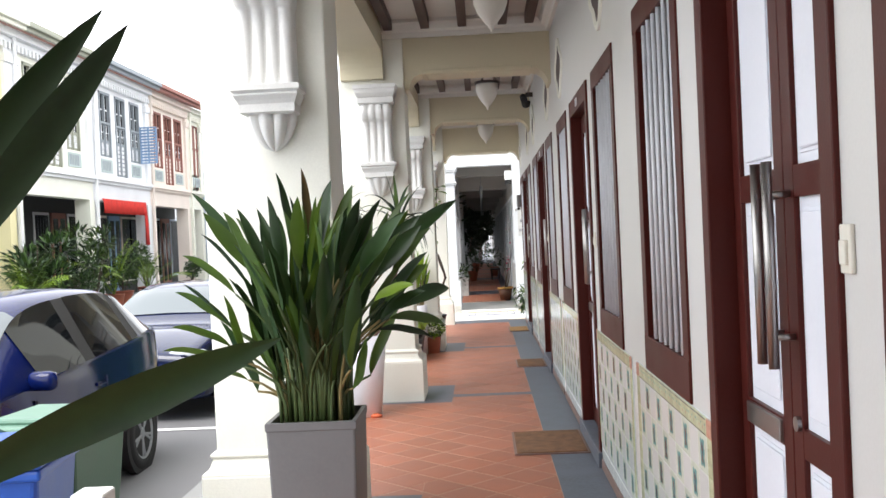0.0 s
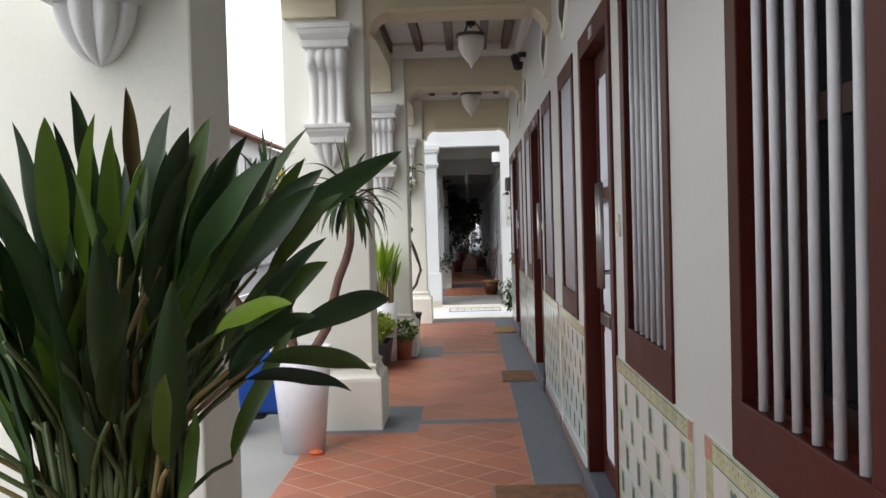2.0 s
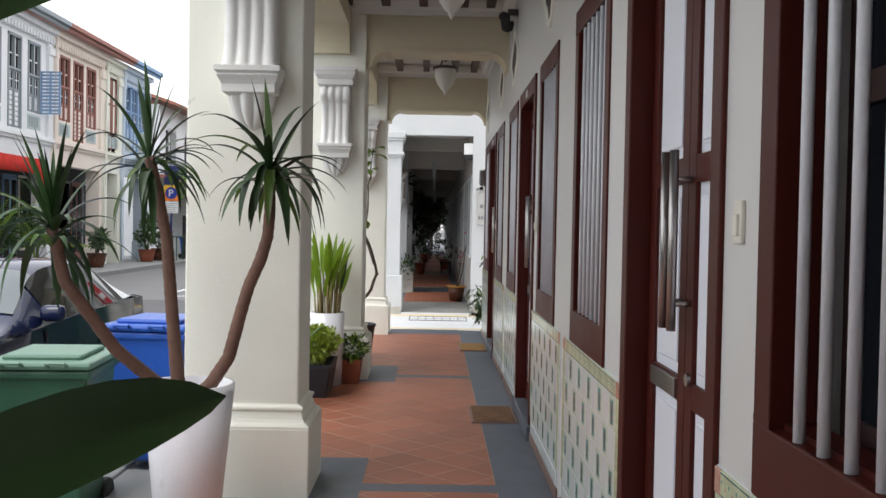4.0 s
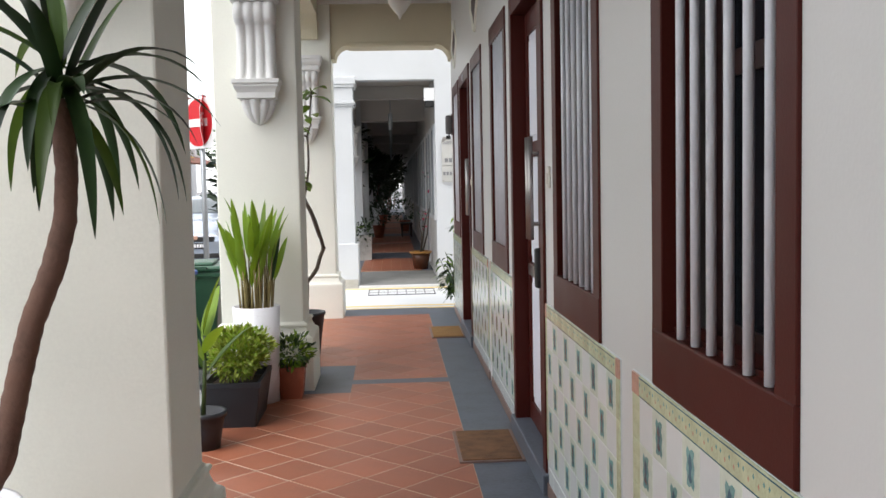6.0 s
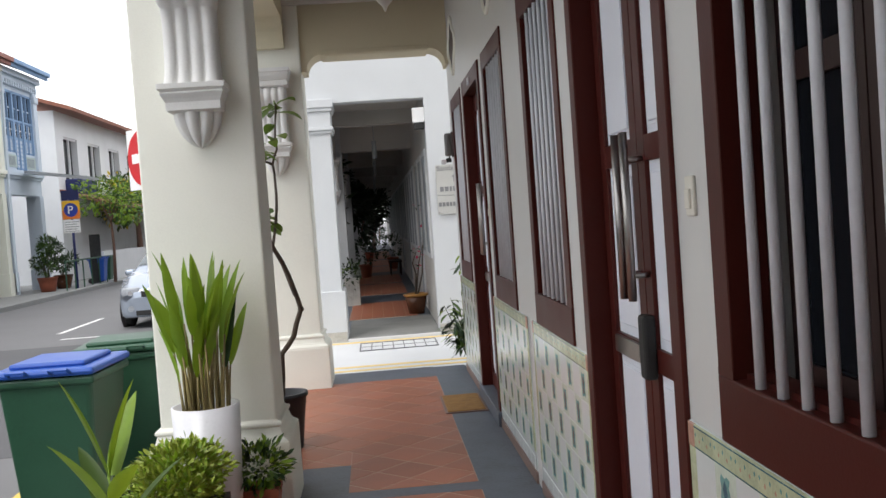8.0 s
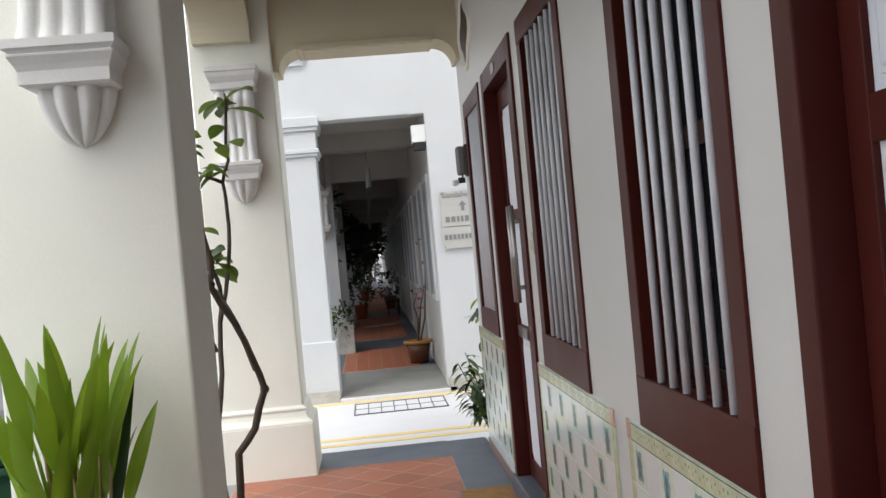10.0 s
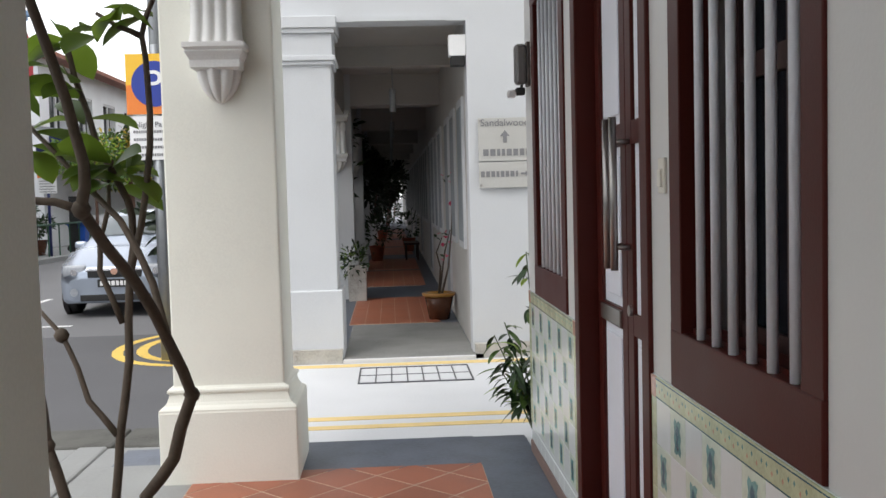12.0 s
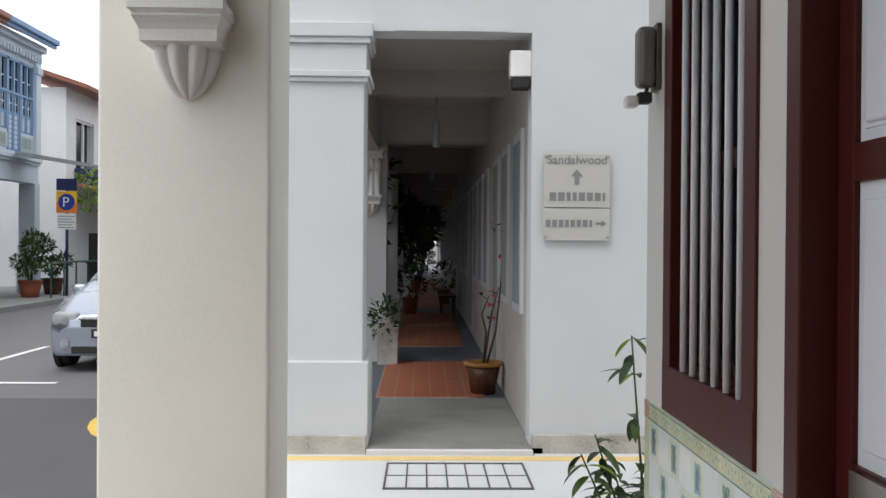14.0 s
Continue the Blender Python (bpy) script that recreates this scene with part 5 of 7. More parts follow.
part("seat", boxes((-0.2, -0.6, 0.40, 0.2, 0.6, 0.45), bevel=0.006), M["maroon_dark"], t)
for sx in (-0.17, 0.13):
    for sy in (-0.55, 0.5):
        part("leg", boxes((sx, sy, 0.0, sx + 0.05, sy + 0.05, 0.40)), M["maroon_dark"], t)


# ---- wheelie bins ----
def bin_(at, body, lid, turn=0.0, label="green"):
    t = thing("wheelie_bin", f"{label} plastic wheelie bin standing at the kerb", "bin", at, "wheelie bins", turn=turn)
    bm = bmesh.new()
    lo, hi = [(-0.21, -0.24), (0.21, -0.24), (0.21, 0.22), (-0.21, 0.22)], [(-0.27, -0.32), (0.27, -0.32), (0.27, 0.30), (-0.27, 0.30)]
    a, b = [bm.verts.new((*p, 0.06)) for p in lo], [bm.verts.new((*p, 0.94)) for p in hi]
    bm.faces.new(a), bm.faces.new(b)
    for k in range(4):
        bm.faces.new((a[k], a[(k + 1) % 4], b[(k + 1) % 4], b[k]))
    bmesh.ops.bevel(bm, geom=list(bm.edges), offset=0.03, segments=3, affect="EDGES", profile=0.5)
    part("body", bm, body, t)
    part("rim", boxes((-0.29, -0.34, 0.90, 0.29, 0.32, 0.95), bevel=0.015), body, t)
    bm = boxes((-0.30, -0.36, 0.955, 0.30, 0.33, 1.0), bevel=0.02)
    box(bm, -0.22, -0.26, 0.995, 0.22, 0.22, 1.03, bevel=0.017)
    l = part("lid", bm, lid, t, "hinged plastic lid")
    for s in (-0.12, 0.12):
        part("grip", tube(bmesh.new(), [(s - 0.05, -0.37, 0.98), (s - 0.05, -0.41, 1.0), (s + 0.05, -0.41, 1.0), (s + 0.05, -0.37, 0.98)], 0.012, seg=6), lid, l)
    part("handle", tube(bmesh.new(), [(-0.22, 0.31, 0.93), (-0.22, 0.40, 0.96), (0.22, 0.40, 0.96), (0.22, 0.31, 0.93)], 0.016, seg=8), body, t)
    for s in (-0.25, 0.19):
        part("wheel", lathe(bmesh.new(), [(0.001, 0), (0.09, 0.0), (0.1, 0.015), (0.1, 0.045), (0.09, 0.06), (0.001, 0.06)], 18, (s, 0.26, 0.1), Euler((0, math.pi / 2, 0)).to_matrix()), M["rubber"], t, "black rubber wheel")


K = -0.05
bin_((-1.42, 4.45, STREET), M["bin_blue"], M["bin_blue"], 8, "blue")
bin_((-1.52, 5.25, STREET), M["bin_green"], M["bin_sage"], -4, "dark green")
bin_((-1.30, 10.15, STREET), M["bin_green"], M["bin_sage"], 4, "dark green")
bin_((-0.98, 11.2, K), M["bin_blue"], M["bin_blue"], -6, "blue")
bin_((-0.98, 15.9, K), M["bin_green"], M["bin_green"], 5, "dark green")
bin_((-1.12, 15.0, K), M["bin_green"], M["bin_blue"], -3, "blue-lidded dark green")
t = thing("bollard", "short white painted post at the kerb", "post", (-0.92, 4.3, K))
part("post", boxes((-0.075, -0.075, 0, 0.075, 0.075, 0.72), bevel=0.012), M["corbel"], t)


# ---- sign boards, posts ----
def text_mesh(words, size):
    cu = bpy.data.curves.new("words", "FONT")
    cu.body, cu.size, cu.extrude, cu.align_x = words, size, 0.002, "CENTER"
    ob = bpy.data.objects.new("words", cu)
    scene.collection.objects.link(ob)
    me = bpy.data.meshes.new_from_object(ob.evaluated_get(bpy.context.evaluated_depsgraph_get()))
    bpy.data.objects.remove(ob)
    return me


def lettering(words, size, m, parent, at):
    me = text_mesh(words, size)
    me.materials.append(m)
    ob = new("lettering", me)
    ob.parent = parent
    ob.matrix_basis = pose(*at, 90, 0, 0)
    return ob


rng = random.Random(2)
t = thing("direction_sign", "frosted acrylic direction sign on stand-off screws", "sign", (2.04, WB - 0.03, 1.68))
part("upper_plate", boxes((-0.28, -0.008, 0.28, 0.28, 0.0, 0.73), bevel=0.003), M["acrylic"], t)
part("lower_plate", boxes((-0.28, -0.008, 0.0, 0.28, 0.0, 0.27), bevel=0.003), M["acrylic"], t)
for x in (-0.26, 0.26):
    for z in (0.03, 0.70):
        part("screw", lathe(bmesh.new(), [(0.001, -0.012), (0.012, -0.012), (0.012, 0.03)], 10, (x, 0, z), Euler((-math.pi / 2, 0, 0)).to_matrix()), M["steel"], t)
lettering("Sandalwood", 0.105, M["ink"], t, (0, -0.011, 0.645))
bm = bmesh.new()
prism(bm, [(-0.02, 0.47), (0.02, 0.47), (0.02, 0.54), (0.05, 0.54), (0.0, 0.60), (-0.05, 0.54), (-0.02, 0.54)], "y", -0.012, -0.009)
part("arrow", bm, M["ink"], t)
written(bar_writing(bmesh.new(), -0.23, 0.24, 0.335, 0.405, -0.011, rng), M["ink"], t, "row of plain dark bars")
written(bar_writing(bmesh.new(), -0.26, 0.13, 0.115, 0.175, -0.011, rng), M["ink"], t, "row of plain dark bars")
bm = bmesh.new()
prism(bm, [(0.16, 0.135), (0.21, 0.135), (0.21, 0.115), (0.25, 0.145), (0.21, 0.175), (0.21, 0.155), (0.16, 0.155)], "y", -0.012, -0.009)
part("arrow", bm, M["ink"], t)

R90 = Euler((math.pi / 2, 0, 0)).to_matrix()
t = thing("traffic_sign", "grey post with a no entry disc and a stop sign", "traffic sign", (-1.52, 19.35, 0.0))
part("post", tube(bmesh.new(), [(0, 0.035, 0.0), (0, 0.035, 2.85)], 0.035, seg=12), M["galv"], t, smooth=True)
plate = part("back_plate", boxes((-0.31, -0.012, 2.16, 0.31, -0.004, 2.80), bevel=0.003), M["sign_white"], t)
disc = part("disc", lathe(bmesh.new(), [(0.001, 0.0), (0.30, 0.0), (0.30, 0.006), (0.001, 0.006)], 36, (0, -0.013, 2.49), R90), M["sign_red"], t, "red no entry disc")
stripe = part("stripe", boxes((-0.21, -0.026, 2.44, 0.21, -0.021, 2.54)), M["sign_white"], t, "white stripe")
for ob in (plate, disc, stripe):
    ob.matrix_basis = Matrix.Translation((0, 0.035, 0)) @ Matrix.Rotation(radians(-45), 4, "Z") @ Matrix.Translation((0, -0.035, 0))
stop = None
for r, x, m, nm in ((0.33, 0.045, "sign_white", "octagon"), (0.315, 0.049, "sign_red", "red_field")):
    ring = [(r * math.cos(math.pi / 8 + k * math.pi / 4) / math.cos(math.pi / 8) + 0.035, 2.52 + r * math.sin(math.pi / 8 + k * math.pi / 4) / math.cos(math.pi / 8)) for k in range(8)]
    ob = part(nm, prism(bmesh.new(), ring, "x", x, x + 0.004), M[m], stop or t, "red octagonal stop plate" if stop is None else "")
    stop = stop or ob
ob = lettering("STOP", 0.25, M["sign_white"], stop, (0, 0, 0))
ob.matrix_basis = Matrix.Translation((0.054, 0.035, 2.44)) @ Matrix.Rotation(math.pi / 2, 4, "Z") @ Matrix.Rotation(math.pi / 2, 4, "X")


def parking_sign(at, m_post, h=3.4, tall=False):
    t = thing("parking_sign", "blue parking sign with orange and yellow field on a post", "sign", at, "parking signs")
    part("post", tube(bmesh.new(), [(0, 0.05, 0), (0, 0.05, h + 0.1)], 0.045, seg=12), m_post, t, smooth=True)
    if tall:
        part("lamp_post", tube(bmesh.new(), [(0, 0.09, 0), (0, 0.09, 4.5), (0, 0.09, 9.0)], 0.075, 0.05, seg=14), m_post, t, "tall grey lamp post", smooth=True)
        lettering("Night Parking", 0.085, M["ink"], t, (0, -0.004, h - 0.80))
    part("board", boxes((-0.31, 0.0, h - 0.66, 0.31, 0.012, h)), M["sign_yellow"], t)
    part("lower_field", boxes((-0.308, -0.004, h - 0.658, 0.308, -0.001, h - 0.34)), M["sign_orange"], t)
    part("disc", lathe(bmesh.new(), [(0.001, 0.0), (0.25, 0.0), (0.25, 0.004), (0.001, 0.004)], 36, (0, -0.005, h - 0.33), R90), M["sign_blue"], t, "blue disc")
    ob = lettering("P", 0.42, M["sign_white"], t, (-0.02, -0.012, h - 0.47))
    part("note_board", boxes((-0.29, 0.0, h - 1.16, 0.29, 0.012, h - 0.68)), M["sign_white"], t)
    for k in range(1 if tall else 0, 5):
        written(bar_writing(bmesh.new(), -0.25, 0.25 - 0.08 * (k % 2), h - 0.78 - 0.085 * k, h - 0.75 - 0.085 * k, -0.003, rng), M["ink"], t, "row of plain dark bars")
    return t


parking_sign((-1.72, 24.0, STREET), M["galv"], tall=True)
t = parking_sign((-10.05, 44.3, STREET), M["navy"], h=3.3)
part("top_board", boxes((-0.31, 0.0, 3.32, 0.31, 0.02, 3.68)), M["navy"], t)
part("canopy", prism(bmesh.new(), [(-1.3, 4.35), (0.9, 4.0), (0.9, 4.1), (-1.3, 4.45)], "y", -0.6, 0.6), M["galv"], t, "grey shelter roof")


# ---- cars ----
def catmull(rows, n):
    out = []
    for i in range(len(rows) - 1):
        p0, p1, p2, p3 = rows[max(i - 1, 0)], rows[i], rows[i + 1], rows[min(i + 2, len(rows) - 1)]
        for k in range(n):
            u = k / n
            out.append(tuple(0.5 * (2 * b + (c - a) * u + (2 * a - 5 * b + 4 * c - d) * u * u + (3 * b - a - 3 * c + d) * u ** 3) for a, b, c, d in zip(p0, p1, p2, p3)))
    out.append(tuple(rows[-1]))
    return out


def car(at, turn, paint, stations, windows, lamps, label, rear_glass=True, grille=True, plate=True, rim_r=0.21):
    """Body lofted from stations (y, sill z, belt z, half width at sill, at belt, top z, half width at top); front at -y."""
    t = thing("car", label, "car", at, "parked cars", turn=turn)
    st = catmull(stations, 8)

    def section(s):
        y, zl, zb, wl, wb, zt, wt = s
        half = [(wl * 0.93, zl), (wl, zl + 0.05), (wb * 1.0, zl + 0.45 * (zb - zl)), (wb * 1.005, zl + 0.75 * (zb - zl)), (wb * 0.985, zb), (wb * 0.96 + 0.04 * wt, zb + 0.03 * (zt > zb + 0.1)), (wt + (wb - wt) * 0.08, zb + 0.90 * (zt - zb)), (wt * 0.93, zt - 0.008), (wt * 0.55, zt + 0.012), (0, zt + 0.018)]
        return [(x, y, z) for x, z in half] + [(-x, y, z) for x, z in half[-2::-1]]

    bm = bmesh.new()
    rows = [[bm.verts.new(p) for p in section(s)] for s in st]
    for a, b in zip(rows, rows[1:]):
        for k in range(len(a) - 1):
            bm.faces.new((a[k], a[k + 1], b[k + 1], b[k]))
        bm.faces.new((a[-1], a[0], b[0], b[-1]))
    bm.faces.new(rows[0]), bm.faces.new(rows[-1])
    body = part("body", bm, paint, t, smooth=True)

    def patch(name, i0, i1, k0, k1, m, off, label="", shrink=(0.0, 0.0)):
        bm = bmesh.new()
        grid = []
        for i in range(i0, i1 + 1):
            sec = [Vector(p) for p in section(st[i])]
            c = Vector((0, sec[0].y, 0.75))
            line = [sec[k] + (sec[k] - c).normalized() * off + Vector((0, -off if name == "windscreen" else 0, off * 0.5)) for k in range(k0, k1 + 1)]
            grid.append([bm.verts.new(p) for p in line])
        for a, b in zip(grid, grid[1:]):
            for k in range(len(a) - 1):
                bm.faces.new((a[k], a[k + 1], b[k + 1], b[k]))
        return part(name, bm, m, t, label, smooth=True)

    for name, i0, i1, k0, k1 in windows:
        patch(name, 2 * i0, 2 * i1, k0, k1, M["car_screen"] if name == "windscreen" else M["car_glass"], 0.008, "windscreen glass with some sky reflection in its colour" if name == "windscreen" else "dark tinted glass")
    for i0, i1 in ((19, 20), (24, 25)):
        for k0 in (5, 12):
            patch("pillar", 2 * i0, 2 * i1, k0, k0 + 1, M["rubber"], 0.006, "black door pillar")
    yf = stations[0][0]
    for s in (-1, 1):
        for y in (lamps["axles"]):
            r = 0.315
            x = s * (stations[len(stations) // 2][4] - 0.075)
            turn_y = Euler((0, s * math.pi / 2, 0)).to_matrix()
            w = part("wheel", lathe(bmesh.new(), [(0.20, -0.10), (r - 0.03, -0.10), (r, -0.07), (r, 0.07), (r - 0.03, 0.10), (0.215, 0.10), (0.205, 0.06)], 32, (x, y, r), turn_y), M["rubber"], t, "black rubber tyre", smooth=True)
            bm = lathe(bmesh.new(), [(0.205, 0.05), (0.225, 0.085), (0.215, 0.10), (0.195, 0.09), (0.185, 0.03)], 32, (x, y, r), turn_y)
            for k in range(5):
                a = 2 * math.pi * k / 5
                for da in (-0.12, 0.12):
                    p0 = Vector((0.04 * math.cos(a), 0.04 * math.sin(a), 0.075))
                    p1 = Vector((0.2 * math.cos(a + da), 0.2 * math.sin(a + da), 0.085))
                    tube(bm, [turn_y @ p0 + Vector((x, y, r)), turn_y @ p1 + Vector((x, y, r))], 0.018, 0.014, seg=5)
            lathe(bm, [(0.055, 0.05), (0.055, 0.085), (0.03, 0.095), (0.001, 0.095)], 14, (x, y, r), turn_y)
            part("rim", bm, M["galv"], w, "five-spoke alloy rim")
            part("wheel_arch", lathe(bmesh.new(), [(0.30, 0.085), (0.365, 0.088), (0.365, 0.078), (0.30, 0.075)], 32, (x, y, r + 0.01), turn_y), M["rubber"], t)
            part("wheel_well", lathe(bmesh.new(), [(0.001, 0.079), (0.36, 0.0815), (0.36, 0.02)], 32, (x, y, r + 0.01), turn_y), M["dark"], t)
        mx, my, mz = s * (lamps["mirror"][0]), lamps["mirror"][1], lamps["mirror"][2]
        part("mirror", boxes((mx - 0.10, my - 0.05, mz - 0.065, mx + 0.10, my + 0.06, mz + 0.065), bevel=0.045), paint, t, "wing mirror", smooth=True)
        hx, hz, hw, hh, hy = lamps["head"]
        part("headlight", boxes((s * hx - hw / 2, hy, hz - hh / 2, s * hx + hw / 2, hy + 0.28, hz + hh / 2), bevel=0.045), M["lens"], t, "clear headlight", smooth=True)
        part("headlamp_bulb", lathe(bmesh.new(), [(0.001, 0.0), (0.045, 0.0), (0.05, 0.02)], 14, (s * hx, hy - 0.004, hz), R90), M["chrome"], t)
        part("fog_light", lathe(bmesh.new(), [(0.001, 0.0), (0.05, 0.0), (0.06, 0.015)], 16, (s * hx, yf - 0.006, 0.40), R90), M["lens"], t)
        part("door_handle", boxes((s * (stations[4][4] + 0.004) - 0.012, lamps["handle"], 0.86, s * (stations[4][4] + 0.004) + 0.012, lamps["handle"] + 0.18, 0.89), bevel=0.01), paint, t)
    gz, gw, gh = lamps["grille"]
    part("grille", boxes((-gw, yf - 0.012, gz - gh, gw, yf + 0.05, gz + gh), bevel=0.02), M["rubber"], t, "dark front grille")
    part("grille_bar", boxes((-gw * 1.05, yf - 0.022, gz + gh * 0.5, gw * 1.05, yf, gz + gh * 0.9), bevel=0.006), M["chrome"], t, "chrome strip")
    part("badge", lathe(bmesh.new(), [(0.001, 0.0), (0.05, 0.0), (0.05, 0.012), (0.001, 0.012)], 18, (0, yf - 0.02, gz + gh * 0.4), R90), lamps["badge"], t, "plain oval badge")
    part("lower_intake", boxes((-0.52, yf - 0.01, 0.26, 0.52, yf + 0.05, 0.36), bevel=0.015), M["rubber"], t, "dark lower intake")
    p = part("number_plate", boxes((-0.25, yf - 0.028, lamps["plate"] - 0.06, 0.25, yf - 0.013, lamps["plate"] + 0.06), bevel=0.003), M["rubber"], t, "black number plate with plain bars")
    written(bar_writing(bmesh.new(), -0.21, 0.21, lamps["plate"] - 0.035, lamps["plate"] + 0.035, yf - 0.030, rng), M["sign_white"], p)
    for k in (1, 2):
        yy = lamps["seams"][k - 1]
        part("door_seam", boxes((-stations[4][4] * 1.012, yy, 0.32, -stations[4][4] * 0.98, yy + 0.008, 0.92), (stations[4][4] * 0.98, yy, 0.32, stations[4][4] * 1.012, yy + 0.008, 0.92)), M["dark"], t)
    return t


HATCH = [(-2.12, 0.30, 0.58, 0.62, 0.66, 0.64, 0.50), (-2.02, 0.22, 0.70, 0.80, 0.82, 0.80, 0.60), (-1.45, 0.20, 0.90, 0.87, 0.90, 1.00, 0.72), (-0.95, 0.20, 0.98, 0.88, 0.915, 1.11, 0.74),
         (-0.25, 0.20, 1.01, 0.88, 0.92, 1.50, 0.62), (0.45, 0.20, 1.05, 0.88, 0.92, 1.60, 0.64), (1.25, 0.21, 1.10, 0.88, 0.91, 1.575, 0.63), (1.72, 0.23, 1.14, 0.86, 0.89, 1.44, 0.60), (2.06, 0.28, 1.10, 0.81, 0.83, 1.14, 0.57), (2.19, 0.36, 0.84, 0.66, 0.70, 0.88, 0.50)]
HW = [("windscreen", 13, 16, 6, 12), ("side_window", 15, 19, 5, 6), ("side_window", 20, 24, 5, 6), ("side_window", 25, 28, 5, 6), ("side_window", 15, 19, 12, 13), ("side_window", 20, 24, 12, 13), ("side_window", 25, 28, 12, 13), ("rear_window", 28, 31, 6, 12)]
SEDAN = [(-2.30, 0.30, 0.56, 0.62, 0.68, 0.62, 0.52), (-2.20, 0.24, 0.68, 0.82, 0.85, 0.76, 0.62), (-1.60, 0.20, 0.86, 0.88, 0.91, 0.93, 0.74), (-0.95, 0.20, 0.92, 0.89, 0.92, 0.99, 0.76),
         (-0.20, 0.20, 0.94, 0.89, 0.92, 1.36, 0.62), (0.45, 0.20, 0.96, 0.89, 0.92, 1.43, 0.62), (1.15, 0.21, 0.98, 0.89, 0.92, 1.36, 0.60), (1.75, 0.22, 1.00, 0.88, 0.90, 1.06, 0.68), (2.15, 0.26, 0.98, 0.84, 0.86, 1.02, 0.66), (2.30, 0.36, 0.84, 0.72, 0.76, 0.88, 0.56)]
LAMPS = dict(axles=(-1.32, 1.32), mirror=(0.97, -0.55, 1.05), head=(0.62, 0.66, 0.34, 0.17, -2.08), grille=(0.60, 0.32, 0.09), badge=M["chrome"], plate=0.46, handle=0.42, seams=(-0.55, 0.62))
car((-3.05, 6.85, STREET), 0, M["car_blue"], HATCH, HW, LAMPS, "metallic blue five-door hatchback parked at the kerb")
L2 = dict(LAMPS, axles=(-1.40, 1.40), head=(0.62, 0.68, 0.40, 0.18, -2.24), grille=(0.55, 0.30, 0.20), plate=0.48)
car((-3.05, 12.6, STREET), 0, M["car_black"], SEDAN, HW, L2, "black-blue saloon car parked behind another car")
L3 = dict(LAMPS, head=(0.60, 0.70, 0.36, 0.22, -2.10), grille=(0.68, 0.40, 0.07), badge=M["rose"], plate=0.53)
silver = car((-3.48, 30.5, STREET), 0, M["car_silver"], HATCH, HW, L3, "silver hatchback parked beyond the junction")
silver.scale = (1.04, 1.04, 1.02)

# painted road lines
bm = bmesh.new()


def stroke(bm, pts, w, z):
    for p, q in zip(pts, pts[1:]):
        d = Vector((q[0] - p[0], q[1] - p[1], 0)).normalized()
        s = Vector((-d.y, d.x, 0)) * w / 2
        bm.faces.new([bm.verts.new(Vector((*v, z)) + k * s) for v, k in ((p, 1), (q, 1), (q, -1), (p, -1))])


for off in (0.0, 0.28):
    stroke(bm, [(-1.2 - off * 0.2, 27.2)] + [(-1.40 - 1.10 * math.sin(a) + off * math.sin(a), 25.1 + (1.45 - off) * math.cos(a)) for a in [k * math.pi / 14 for k in range(1, 14)]] + [(-1.0, 23.65 + off)], 0.13, STREET + 0.008)
for x in (-1.62, -1.88):
    stroke(bm, [(x, 15.5), (x, 20.2)], 0.11, STREET + 0.008)
tagged(part("yellow_line", bm, M["yellow"]), "double yellow no-parking lines on the asphalt", "road marking", kind="structure")
bm = bmesh.new()
stroke(bm, [(-5.2, 27.35), (-3.85, 27.35)], 0.14, STREET + 0.008)
stroke(bm, [(-4.4, 22.7), (-3.1, 22.7)], 0.12, STREET + 0.008)
for k in range(12):
    stroke(bm, [(-5.6, 28.5 + 6 * k), (-5.6, 31.5 + 6 * k)], 0.12, STREET + 0.008)
stroke(bm, [(-5.2, 9.9), (-1.5, 9.9)], 0.12, STREET + 0.008)
tagged(part("white_line", bm, M["roadwhite"]), "white parking bay and centre lines", "road marking", kind="structure")
tagged(part("kerb_far", boxes((-9.9, -60, STREET - 0.1, -9.6, 140, 0.0), bevel=0.02), M["concrete"]), "concrete kerb across the street", "kerb", kind="structure")
tagged(part("pavement_far", boxes((-14.5, -60, STREET - 0.1, -9.9, 140, -0.02)), M["concrete"]), "concrete walkway across the street", "pavement", kind="structure")


# ---- shophouses across the street ----
FX = -11.6


